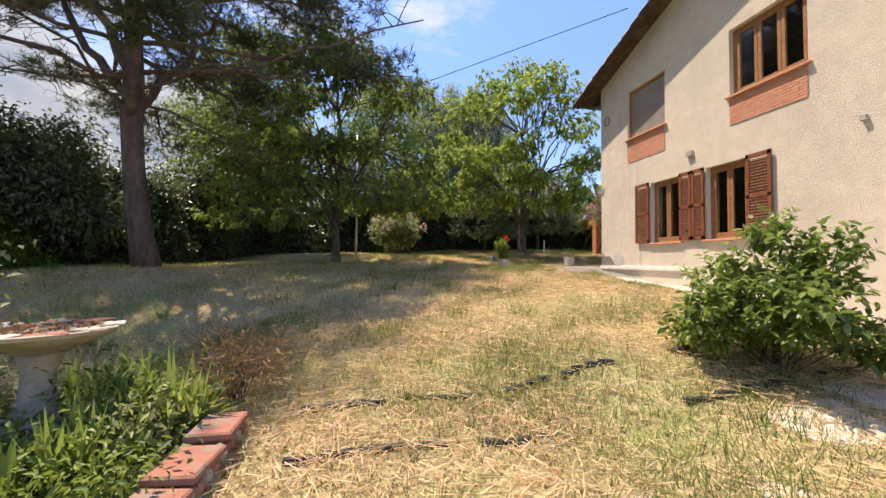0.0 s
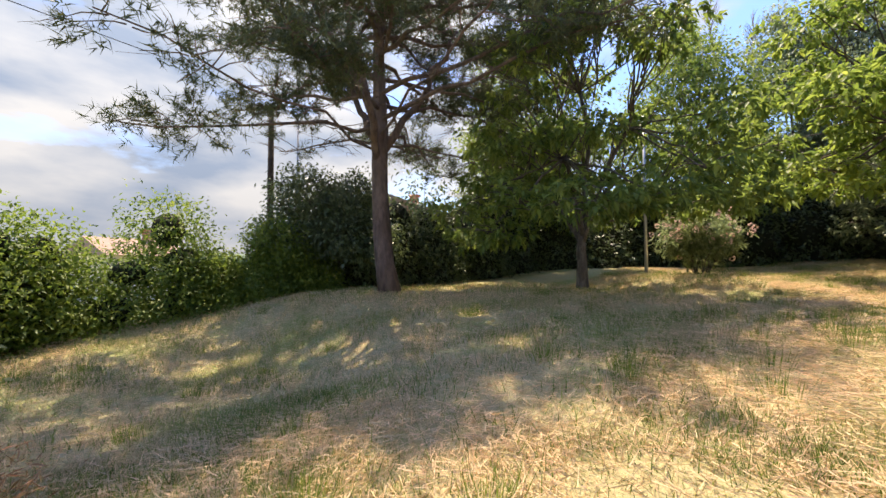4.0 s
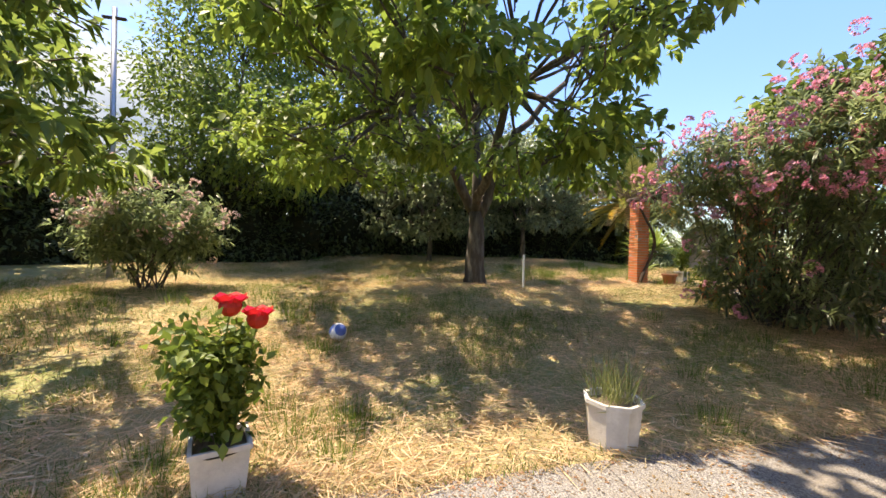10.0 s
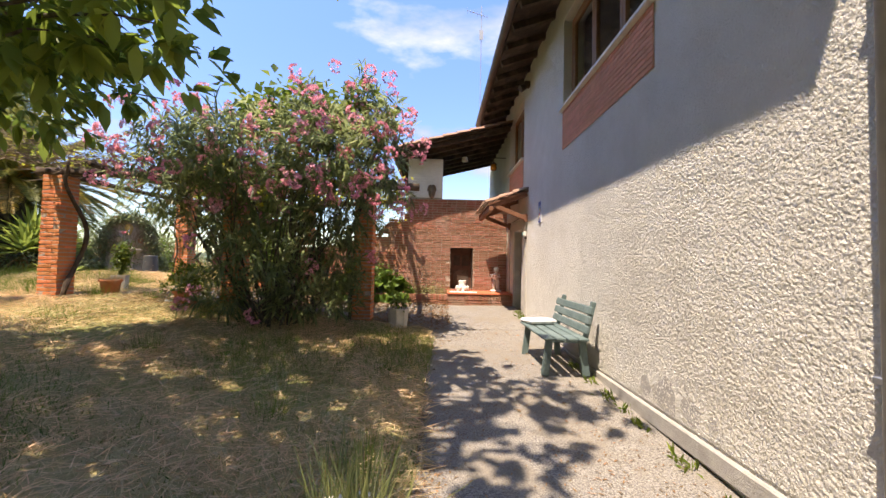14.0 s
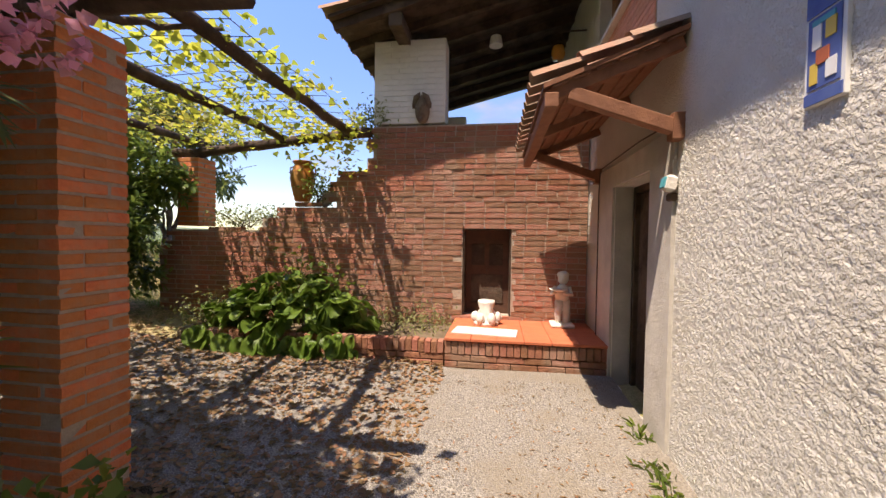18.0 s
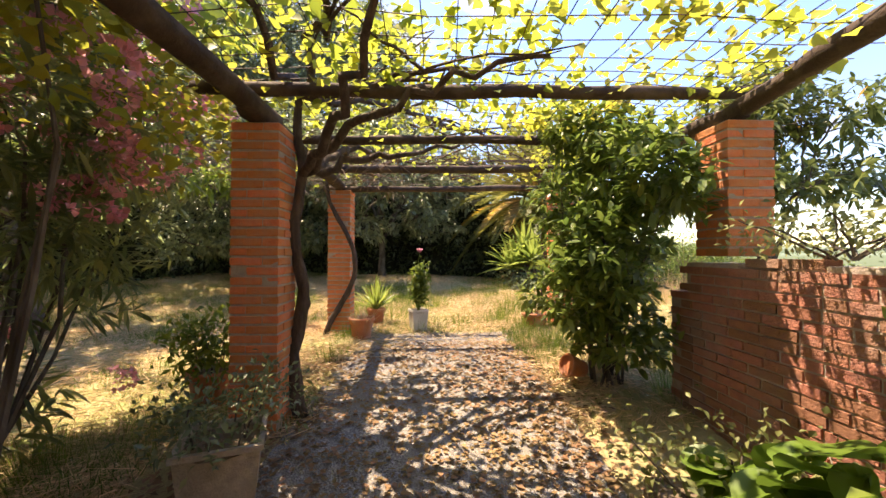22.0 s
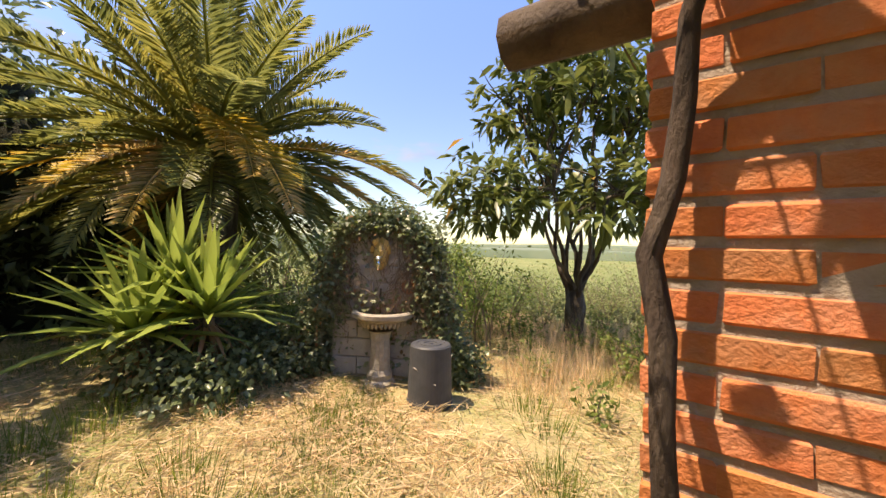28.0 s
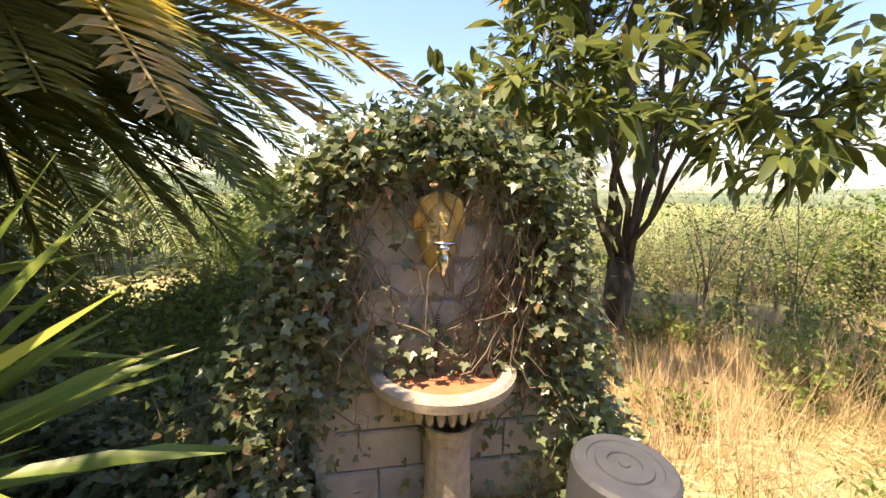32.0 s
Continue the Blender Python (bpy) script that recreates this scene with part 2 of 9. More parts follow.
M = dict(
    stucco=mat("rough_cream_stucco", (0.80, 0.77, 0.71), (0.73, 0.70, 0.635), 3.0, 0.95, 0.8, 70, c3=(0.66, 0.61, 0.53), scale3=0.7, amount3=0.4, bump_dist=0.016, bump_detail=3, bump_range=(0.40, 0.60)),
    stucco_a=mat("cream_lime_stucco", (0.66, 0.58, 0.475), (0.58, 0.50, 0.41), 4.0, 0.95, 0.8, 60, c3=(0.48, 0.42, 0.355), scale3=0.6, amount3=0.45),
    grey_render=mat("grey_patched_render", (0.42, 0.40, 0.37), (0.33, 0.31, 0.29), 8, 0.95, 0.5, 60),
    damp_render=mat("damp_stained_render", (0.30, 0.275, 0.25), (0.21, 0.19, 0.175), 30, 0.95, 1.0, 110, c3=(0.38, 0.35, 0.31), scale3=6, amount3=0.5, bump_dist=0.012, bump_detail=3, bump_range=(0.40, 0.60)),
    brick=mat("red_brick", (0.74, 0.245, 0.095), (0.60, 0.18, 0.072), 22, 0.9, 0.5, 90, c3=(0.62, 0.30, 0.17), scale3=9, amount3=0.5, objrand=0.17),
    brick_w=mat("weathered_brick", (0.41, 0.178, 0.11), (0.30, 0.128, 0.085), 18, 0.92, 0.9, 60, c3=(0.36, 0.25, 0.19), scale3=2.2, amount3=0.6, objrand=0.22),
    brick_wj=mat("weathered_brick_far", (0.41, 0.178, 0.11), (0.30, 0.128, 0.085), 18, 0.92, 0.9, 60, c3=(0.36, 0.25, 0.19), scale3=2.2, amount3=0.6, island=0.22),
    panel=mat("terracotta_panel", (0.60, 0.28, 0.18), (0.52, 0.23, 0.15), 8, 0.9, 0.3, 60, objrand=0.1),
    mortar=mat("grey_mortar", (0.50, 0.41, 0.34), (0.38, 0.31, 0.25), 20, 0.95, 0.6, 80),
    wood_d=mat("dark_old_wood", (0.075, 0.048, 0.033), (0.045, 0.030, 0.022), 9, 0.85, 0.6, 30, stretch=(1, 1, 1), c3=(0.16, 0.12, 0.09), scale3=3, amount3=0.5),
    hatch_wood=mat("brown_hatch_wood", (0.115, 0.055, 0.035), (0.08, 0.04, 0.027), 9, 0.75, 0.3, 40),
    shutter=mat("brown_painted_shutter", (0.23, 0.075, 0.035), (0.17, 0.05, 0.026), 10, 0.6, 0.2, 60),
    window_wood=mat("varnished_window_wood", (0.33, 0.16, 0.07), (0.24, 0.11, 0.05), 12, 0.55, 0.2, 50),
    canopy=mat("red_brown_canopy_wood", (0.29, 0.13, 0.075), (0.20, 0.085, 0.05), 8, 0.7, 0.3, 40),
    roller=mat("grey_roller_shutter", (0.30, 0.27, 0.24), (0.25, 0.22, 0.20), 5, 0.7),
    rooftile=mat("clay_roof_tile", (0.42, 0.26, 0.18), (0.30, 0.18, 0.13), 9, 0.9, 0.5, 40, c3=(0.24, 0.22, 0.18), scale3=3, amount3=0.6, island=0.25),
    concrete=mat("exposed_aggregate_concrete", (0.41, 0.38, 0.34), (0.10, 0.09, 0.08), 85, 0.95, 1.0, 95, detail=3, c3=(0.25, 0.215, 0.17), scale3=1.6, amount3=0.7, voronoi=True, bump_dist=0.01),
    slab=mat("pale_concrete", (0.62, 0.56, 0.47), (0.50, 0.45, 0.38), 9, 0.95, 0.5, 60),
    smooth_render=mat("smooth_grey_render", (0.56, 0.53, 0.48), (0.46, 0.43, 0.39), 5, 0.92, 0.3, 40, c3=(0.36, 0.33, 0.29), scale3=1.6, amount3=0.5),
    marble=mat("pale_marble", (0.70, 0.68, 0.63), (0.58, 0.56, 0.52), 7, 0.6, 0.2, 40),
    terracotta=mat("terracotta", (0.50, 0.19, 0.09), (0.40, 0.14, 0.07), 8, 0.85, 0.3, 50, c3=(0.55, 0.38, 0.28), scale3=4, amount3=0.4),
    tile_red=mat("red_terrace_tile", (0.55, 0.16, 0.08), (0.47, 0.13, 0.065), 9, 0.7, 0.2, 50),
    glaze=mat("amber_glazed_clay", (0.45, 0.17, 0.035), (0.30, 0.10, 0.025), 7, 0.3, 0.1, 30, c3=(0.35, 0.25, 0.12), scale3=5),
    old_paver=mat("mossy_terracotta_paver", (0.36, 0.15, 0.10), (0.27, 0.12, 0.085), 9, 0.92, 0.5, 40, c3=(0.24, 0.20, 0.15), scale3=5, amount3=0.7),
    stone=mat("weathered_garden_stone", (0.50, 0.43, 0.34), (0.36, 0.31, 0.25), 16, 0.95, 0.7, 50, c3=(0.22, 0.21, 0.16), scale3=5, amount3=0.5),
    mask_stone=mat("dark_weathered_stone", (0.20, 0.155, 0.12), (0.13, 0.10, 0.08), 18, 0.95, 0.6, 60, c3=(0.30, 0.26, 0.21), scale3=8, amount3=0.4),
    plaster=mat("white_cast_stone", (0.74, 0.71, 0.66), (0.62, 0.59, 0.54), 12, 0.85, 0.3, 60),
    planter=mat("cream_cast_planter", (0.66, 0.62, 0.55), (0.55, 0.51, 0.45), 7, 0.85, 0.3, 40, c3=(0.40, 0.36, 0.30), scale3=4),
    brass=mat("gilded_mask", (0.66, 0.48, 0.19), (0.46, 0.33, 0.14), 16, 0.45, 0.4, 50, metal=0.35),
    chrome=mat("chrome_tap", (0.75, 0.75, 0.76), (0.6, 0.6, 0.62), 6, 0.2, metal=1.0),
    steel=mat("galvanised_steel", (0.45, 0.46, 0.47), (0.36, 0.37, 0.38), 9, 0.45, metal=0.8),
    zinc=mat("brown_painted_gutter", (0.14, 0.095, 0.075), (0.10, 0.07, 0.055), 6, 0.55),
    pipe=mat("grey_downpipe", (0.34, 0.34, 0.34), (0.26, 0.26, 0.26), 6, 0.5, metal=0.3),
    bench=mat("grey_green_bench_paint", (0.125, 0.175, 0.17), (0.095, 0.14, 0.14), 12, 0.6, 0.25, 60, c3=(0.19, 0.24, 0.235), scale3=5),
    cloth=mat("white_cushion", (0.75, 0.75, 0.76), (0.66, 0.66, 0.68), 9, 0.9, 0.2, 50),
    black=mat("black_plastic", (0.025, 0.025, 0.028), (0.04, 0.04, 0.043), 8, 0.6),
    bin=mat("charcoal_plastic_bin", (0.055, 0.058, 0.065), (0.075, 0.078, 0.085), 9, 0.5, 0.1, 60),
    white=mat("white_paint", (0.78, 0.78, 0.77), (0.70, 0.70, 0.69), 8, 0.6),
    iron=mat("rusty_wire", (0.06, 0.045, 0.035), (0.10, 0.06, 0.04), 12, 0.8),
    # dark colour that stands in for the dimness of unlit rooms
    dark_room=mat("interior_painted_dim", (0.10, 0.085, 0.07), (0.07, 0.06, 0.05), 4, 0.9),
    red_lamp=mat("amber_lantern_glass", (0.55, 0.25, 0.05), (0.45, 0.2, 0.04), 5, 0.2),
    blue=mat("blue_glazed_tile", (0.06, 0.10, 0.30), (0.10, 0.15, 0.36), 8, 0.3),
    teal=mat("teal_glazed_tile", (0.05, 0.30, 0.38), (0.08, 0.36, 0.42), 8, 0.3),
    yellow=mat("yellow_glazed_tile", (0.65, 0.48, 0.10), (0.6, 0.42, 0.08), 8, 0.3),
    bark_p=mat("reddish_pine_bark", (0.17, 0.115, 0.09), (0.08, 0.055, 0.045), 7, 0.95, 1.0, 12, stretch=(1, 1, 0.35), c3=(0.24, 0.17, 0.14), scale3=4, bump_dist=0.04),
    bark=mat("grey_brown_bark", (0.11, 0.088, 0.068), (0.062, 0.048, 0.038), 10, 0.95, 0.8, 25, stretch=(1, 1, 0.3), c3=(0.24, 0.22, 0.18), scale3=9, amount3=0.45, bump_dist=0.02),
    vine=mat("old_vine_bark", (0.115, 0.08, 0.06), (0.055, 0.04, 0.032), 22, 0.95, 1.0, 45, stretch=(1, 1, 0.3), c3=(0.17, 0.13, 0.10), scale3=12, amount3=0.5, bump_dist=0.03),
    twig=mat("dry_twig", (0.24, 0.18, 0.13), (0.16, 0.12, 0.09), 10, 0.95),
    l_chest=leafy("broad_green_leaf", (0.135, 0.20, 0.042), (0.19, 0.26, 0.055), (0.28, 0.34, 0.08), 0.55),
    l_lime=leafy("bright_green_leaf", (0.18, 0.255, 0.048), (0.245, 0.325, 0.062), (0.34, 0.40, 0.085), 0.6),
    l_privet=leafy("pale_privet_leaf", (0.19, 0.24, 0.13), (0.25, 0.30, 0.165), (0.31, 0.35, 0.20), 0.5, 0.36, 0.6),
    l_dark=leafy("dark_glossy_leaf", (0.085, 0.12, 0.05), (0.12, 0.16, 0.065), None, 0.35, 0.38, 0.5),
    # near-black colour that stands in for the shade inside hedges
    l_core=mat("painted_shade_core", (0.022, 0.028, 0.012), (0.035, 0.036, 0.016), 3.0, 0.95, 1.0, 9, bump_dist=0.2),
    l_hedge=leafy("boundary_hedge_leaf", (0.12, 0.19, 0.032), (0.18, 0.255, 0.045), (0.26, 0.33, 0.06), 0.55),
    l_ivy=leafy("ivy_leaf", (0.13, 0.18, 0.085), (0.18, 0.23, 0.11), (0.30, 0.32, 0.19), 0.45, 0.32, 0.6),
    l_ole=leafy("oleander_leaf", (0.17, 0.22, 0.10), (0.235, 0.285, 0.125), (0.30, 0.33, 0.14), 0.7, 0.36, 0.6),
    l_pine=leafy("pine_needle", (0.060, 0.080, 0.032), (0.085, 0.105, 0.040), (0.11, 0.12, 0.05), 0.15, 0.6),
    l_vine=leafy("yellow_green_vine_leaf", (0.30, 0.38, 0.055), (0.43, 0.46, 0.07), (0.54, 0.40, 0.07), 0.62, 0.5),
    l_green=leafy("mid_green_leaf", (0.125, 0.185, 0.032), (0.18, 0.24, 0.042), None, 0.45),
    l_laurel=leafy("laurel_leaf", (0.13, 0.20, 0.045), (0.19, 0.265, 0.06), (0.26, 0.32, 0.08), 0.5, 0.38, 0.5),
    l_loq=leafy("loquat_leaf", (0.10, 0.14, 0.04), (0.155, 0.195, 0.055), (0.25, 0.25, 0.06), 0.36, 0.36),
    l_gold=leafy("yellowed_leaf", (0.50, 0.30, 0.05), (0.42, 0.24, 0.05), None, 0.4),
    l_berg=leafy("large_glossy_leaf", (0.085, 0.16, 0.024), (0.12, 0.20, 0.032), (0.19, 0.26, 0.05), 0.36, 0.42, 0.3),
    l_palm=leafy("palm_leaflet", (0.17, 0.195, 0.062), (0.235, 0.25, 0.078), (0.42, 0.36, 0.07), 0.55, 0.4, amount3=0.45),
    l_palm_y=leafy("yellow_palm_leaflet", (0.58, 0.40, 0.045), (0.50, 0.33, 0.07), (0.62, 0.46, 0.24), 0.55, 0.45, amount3=0.7),
    l_yuc=leafy("yucca_leaf", (0.26, 0.34, 0.075), (0.34, 0.42, 0.10), None, 0.45, 0.4),
    l_scrub=leafy("pale_scrub_leaf", (0.19, 0.225, 0.08), (0.26, 0.285, 0.11), (0.33, 0.31, 0.15), 0.45),
    l_bright=leafy("bright_weed_leaf", (0.16, 0.235, 0.055), (0.22, 0.30, 0.075), (0.30, 0.33, 0.12), 0.5),
    f_pink=leafy("pink_flower", (0.80, 0.30, 0.40), (0.85, 0.46, 0.52), None, 0.4),
    f_white=leafy("faded_white_flower", (0.72, 0.56, 0.50), (0.66, 0.42, 0.38), None, 0.4),
    f_red=leafy("red_flower", (0.70, 0.03, 0.03), (0.6, 0.02, 0.03), None, 0.3, isl=0.2),
    straw=leafy("dry_straw", (0.72, 0.535, 0.32), (0.59, 0.44, 0.255), (0.46, 0.39, 0.20), 0.3, 0.8, 0.2),
    grass=leafy("green_grass_blade", (0.18, 0.25, 0.06), (0.14, 0.21, 0.045), (0.36, 0.36, 0.13), 0.45, 0.6, 0.25),
    dead=leafy("fallen_brown_leaf", (0.30, 0.18, 0.095), (0.19, 0.12, 0.07), (0.36, 0.25, 0.11), 0.2, 0.8, 0.2),
    meadow=mat("rough_green_meadow", (0.20, 0.235, 0.085), (0.145, 0.18, 0.062), 3.0, 0.98, 1.0, 20, c3=(0.29, 0.275, 0.12), scale3=0.15, amount3=0.7, bump_dist=0.1),
    soil=mat("dry_soil", (0.20, 0.15, 0.10), (0.14, 0.105, 0.07), 12, 0.98, 0.8, 40),
    lawn=mat("dry_mown_lawn", (0.52, 0.43, 0.225), (0.34, 0.295, 0.145), 30, 0.98, 0.8, 80, c3=(0.25, 0.295, 0.095), scale3=0.7, amount3=0.75, bump_dist=0.03),
)


def glass_material():
    m = bpy.data.materials.new("window_glass")
    m.use_nodes = True
    b = m.node_tree.nodes["Principled BSDF"]
    b.inputs["Base Color"].default_value = (0.9, 0.93, 0.94, 1)
    b.inputs["Roughness"].default_value, b.inputs["Transmission Weight"].default_value, b.inputs["IOR"].default_value = 0.03, 1.0, 1.45
    return m


M["glass"] = glass_material()


# ---- mesh helpers ----
class MB:
    """Collects vertices and faces of one mesh."""

    def __init__(self):
        self.v, self.f = [], []

    def add(self, v, f):
        o = len(self.v)
        self.v.extend(tuple(p) for p in v)
        self.f.extend(tuple(i + o for i in q) for q in f)
        return self

    def box(self, c, s, m=None, bevel=0.0):
        """A box of centre c and full size s, with its long edges cut off when bevel is given; m turns it about its centre."""
        hx, hy, hz = s[0] / 2, s[1] / 2, s[2] / 2
        if bevel:
            b = min(bevel, hx * 0.8, hy * 0.8, hz * 0.8)
            ring = lambda ax, ay, z: [(-ax, -ay, z), (ax, -ay, z), (ax, ay, z), (-ax, ay, z)]
            v = ring(hx - b, hy - b, -hz) + ring(hx, hy, -hz + b) + ring(hx, hy, hz - b) + ring(hx - b, hy - b, hz)
            f = [(3, 2, 1, 0), (12, 13, 14, 15)]
            for k in range(3):
                for i in range(4):
                    j = (i + 1) % 4
                    f.append((k * 4 + i, k * 4 + j, k * 4 + 4 + j, k * 4 + 4 + i))
        else:
            v = [(x, y, z) for z in (-hz, hz) for x, y in ((-hx, -hy), (hx, -hy), (hx, hy), (-hx, hy))]
            f = [(3, 2, 1, 0), (4, 5, 6, 7), (0, 1, 5, 4), (1, 2, 6, 5), (2, 3, 7, 6), (3, 0, 4, 7)]
        v = [Vector(p) for p in v]
        if m is not None:
            v = [m.to_3x3() @ p for p in v]
        return self.add([p + Vector(c) for p in v], f)

    def tube(self, pts, radii, sides=8, cap=True, wobble=0.0):
        """A tube along pts with the radius at each."""
        pts = [Vector(p) for p in pts]
        if not hasattr(radii, "__len__"):
            radii = [radii] * len(pts)
        v, f, up = [], [], Vector((0.31, 0.17, 0.93))
        for i, p in enumerate(pts):
            d = (pts[min(i + 1, len(pts) - 1)] - pts[max(i - 1, 0)]).normalized()
            if abs(d.dot(up)) > 0.95:
                up = Vector((1, 0.2, 0))
            a = d.cross(up).normalized()
            b = d.cross(a)
            for k in range(sides):
                t = 2 * math.pi * k / sides
                r = radii[i] * (1 + wobble * random.uniform(-1, 1))
                v.append(p + (a * math.cos(t) + b * math.sin(t)) * r)
        for i in range(len(pts) - 1):
            for k in range(sides):
                j = (k + 1) % sides
                f.append((i * sides + k, i * sides + j, (i + 1) * sides + j, (i + 1) * sides + k))
        if cap:
            f.append(tuple(range(sides - 1, -1, -1)))
            f.append(tuple((len(pts) - 1) * sides + k for k in range(sides)))
        return self.add(v, f)

    def lathe(self, prof, c=(0, 0, 0), sides=24, arc=2 * math.pi, start=0.0):
        """Turns a profile of (radius, z) about the upright through c."""
        full = abs(arc - 2 * math.pi) < 1e-6
        n = sides if full else sides + 1
        v, f = [], []
        for r, z in prof:
            for k in range(n):
                t = start + arc * k / sides
                v.append((c[0] + r * math.cos(t), c[1] + r * math.sin(t), c[2] + z))
        for i in range(len(prof) - 1):
            for k in range(sides):
                j = (k + 1) % n
                f.append((i * n + k, i * n + j, (i + 1) * n + j, (i + 1) * n + k))
        return self.add(v, f)

    def ball(self, c, r, seg=12, rings=8, m=None):
        v, f = [], []
        for i in range(rings + 1):
            a = math.pi * i / rings
            for k in range(seg):
                t = 2 * math.pi * k / seg
                p = Vector((r[0] * math.sin(a) * math.cos(t), r[1] * math.sin(a) * math.sin(t), r[2] * math.cos(a)))
                v.append((m.to_3x3() @ p if m is not None else p) + Vector(c))
        for i in range(rings):
            for k in range(seg):
                j = (k + 1) % seg
                f.append((i * seg + k, (i + 1) * seg + k, (i + 1) * seg + j, i * seg + j))
        return self.add(v, f)

    def mesh(self, name, smooth=False):
        me = bpy.data.meshes.new(name)
        me.from_pydata(self.v, [], self.f)
        me.update()
        if smooth:
            me.polygons.foreach_set("use_smooth", [True] * len(me.polygons))
        return me


def thing(name, label, category, group="", kind="", at=(0, 0, 0)):
    ob = new(name)
    ob.location = at
    return tagged(ob, label, category, group, kind)


def part(name, mb, material, parent=None, label="", smooth=False):
    """Links a mesh as one object under its thing; its vertices are in world metres."""
    me = mb.mesh(name, smooth) if isinstance(mb, MB) else mb
    if not me.materials:
        me.materials.append(material)
    ob = new(name, me)
    if parent is not None:
        ob.parent = parent
        pm, q = Matrix.Identity(4), parent
        while q is not None:
            pm = q.matrix_parent_inverse @ q.matrix_basis @ pm
            q = q.parent
        ob.matrix_parent_inverse = pm.inverted()
    return tagged(ob, label)


def solid(name, mb, material, label, category, kind="", group="", smooth=False):
    """A thing that is one mesh."""
    return tagged(part(name, mb, material, None, "", smooth), label, category, group, kind)


def tri_mesh(name, verts, faces, material, smooth=False):
    """A mesh straight from arrays of vertices and of equal-sized faces."""
    me = bpy.data.meshes.new(name)
    n, k = faces.shape
    me.vertices.add(len(verts))
    me.vertices.foreach_set("co", np.ascontiguousarray(verts, dtype=np.float32).ravel())
    me.loops.add(n * k)
    me.loops.foreach_set("vertex_index", np.ascontiguousarray(faces, dtype=np.int32).ravel())
    me.polygons.add(n)
    me.polygons.foreach_set("loop_start", np.arange(0, n * k, k, dtype=np.int32))
    me.update(calc_edges=True)
    if smooth:
        me.polygons.foreach_set("use_smooth", [True] * n)
    me.materials.append(material)
    return me


rng = np.random.default_rng(7)


def blades(pos, way, length, width):
    """Arrays of grass blades or straws, one slim triangle each."""
    n = len(pos)
    way = unit(way)
    s = unit(np.cross(way, rng.normal(size=(n, 3)))) * (np.broadcast_to(width, n) * 0.5)[:, None]
    tip = pos + way * np.broadcast_to(length, n)[:, None]
    return np.stack([pos - s, pos + s, tip], 1).reshape(-1, 3), np.arange(n * 3).reshape(-1, 3)


def unit(a):
    return a / np.maximum(np.linalg.norm(a, axis=1, keepdims=True), 1e-9)


def leaves(pos, way, length, width, fold=0.25, droop=0.0, side=None):
    """Arrays of folded leaves: each starts at pos and runs along way; two triangles about the midrib, or four when drooping."""
    n = len(pos)
    way = unit(way)
    ref = rng.normal(size=(n, 3)) if side is None else side
    s = unit(np.cross(way, ref))
    nor = np.cross(s, way)
    L, W = np.broadcast_to(length, n)[:, None], np.broadcast_to(width, n)[:, None]
    mid = pos + way * L * 0.45
    tip = pos + way * L
    tip[:, 2] -= droop * L[:, 0]
    a = mid + s * W * 0.5 + nor * W * fold
    b = mid - s * W * 0.5 + nor * W * fold
    v = np.stack([pos, a, tip, b], 1).reshape(-1, 3)
    o = (np.arange(n) * 4)[:, None]
    f = np.concatenate([o + [0, 1, 2], o + [0, 2, 3]], 0)
    return v, f


def join(chunks):
    vs, fs, o = [], [], 0
    for v, f in chunks:
        vs.append(v)
        fs.append(f + o)
        o += len(v)
    return np.concatenate(vs), np.concatenate(fs)


def shell_points(lobes, n, inner=0.55, lump=0.25):
    """Points spread through the outer part of a set of ellipsoid lobes (centre, radii)."""
    c = np.array([l[0] for l in lobes], float)
    r = np.array([l[1] for l in lobes], float)
    w = (r[:, 0] * r[:, 1] + r[:, 1] * r[:, 2] + r[:, 0] * r[:, 2])
    k = rng.choice(len(lobes), n, p=w / w.sum())
    d = unit(rng.normal(size=(n, 3)))
    t = inner + (1.05 - inner) * rng.random(n) ** 0.6
    lumps = 1 + lump * np.sin(d[:, 0] * 7 + k) * np.cos(d[:, 1] * 6 - k) * np.sin(d[:, 2] * 5 + 2 * k)
    p = c[k] + d * r[k] * (t * lumps)[:, None]
    return p, d


def fine_leaves(pos, way, length, width, fold=0.25, droop=0.0, side=None):
    """As leaves(), with a rounded outline and a bent midrib: eight triangles each."""
    n = len(pos)
    way = unit(way)
    s = unit(np.cross(way, rng.normal(size=(n, 3)) if side is None else side))
    nor = np.cross(s, way)
    L, W = np.broadcast_to(length, n)[:, None], np.broadcast_to(width, n)[:, None]
    down = np.array([[0, 0, 1.0]]) * droop
    at = lambda t: pos + way * L * t - down * L * t * t
    edge = lambda t, w, k: at(t) + s * W * w * k + nor * W * fold * w
    v = np.stack([pos, at(0.35), at(0.7), at(1.0), edge(0.33, 0.44, 1), edge(0.68, 0.40, 1), edge(0.33, 0.44, -1), edge(0.68, 0.40, -1)], 1).reshape(-1, 3)
    o = (np.arange(n) * 8)[:, None]
    f = np.concatenate([o + q for q in ([0, 4, 1], [0, 1, 6], [4, 5, 2], [4, 2, 1], [6, 1, 2], [6, 2, 7], [5, 3, 2], [7, 2, 3])], 0)
    return v, f


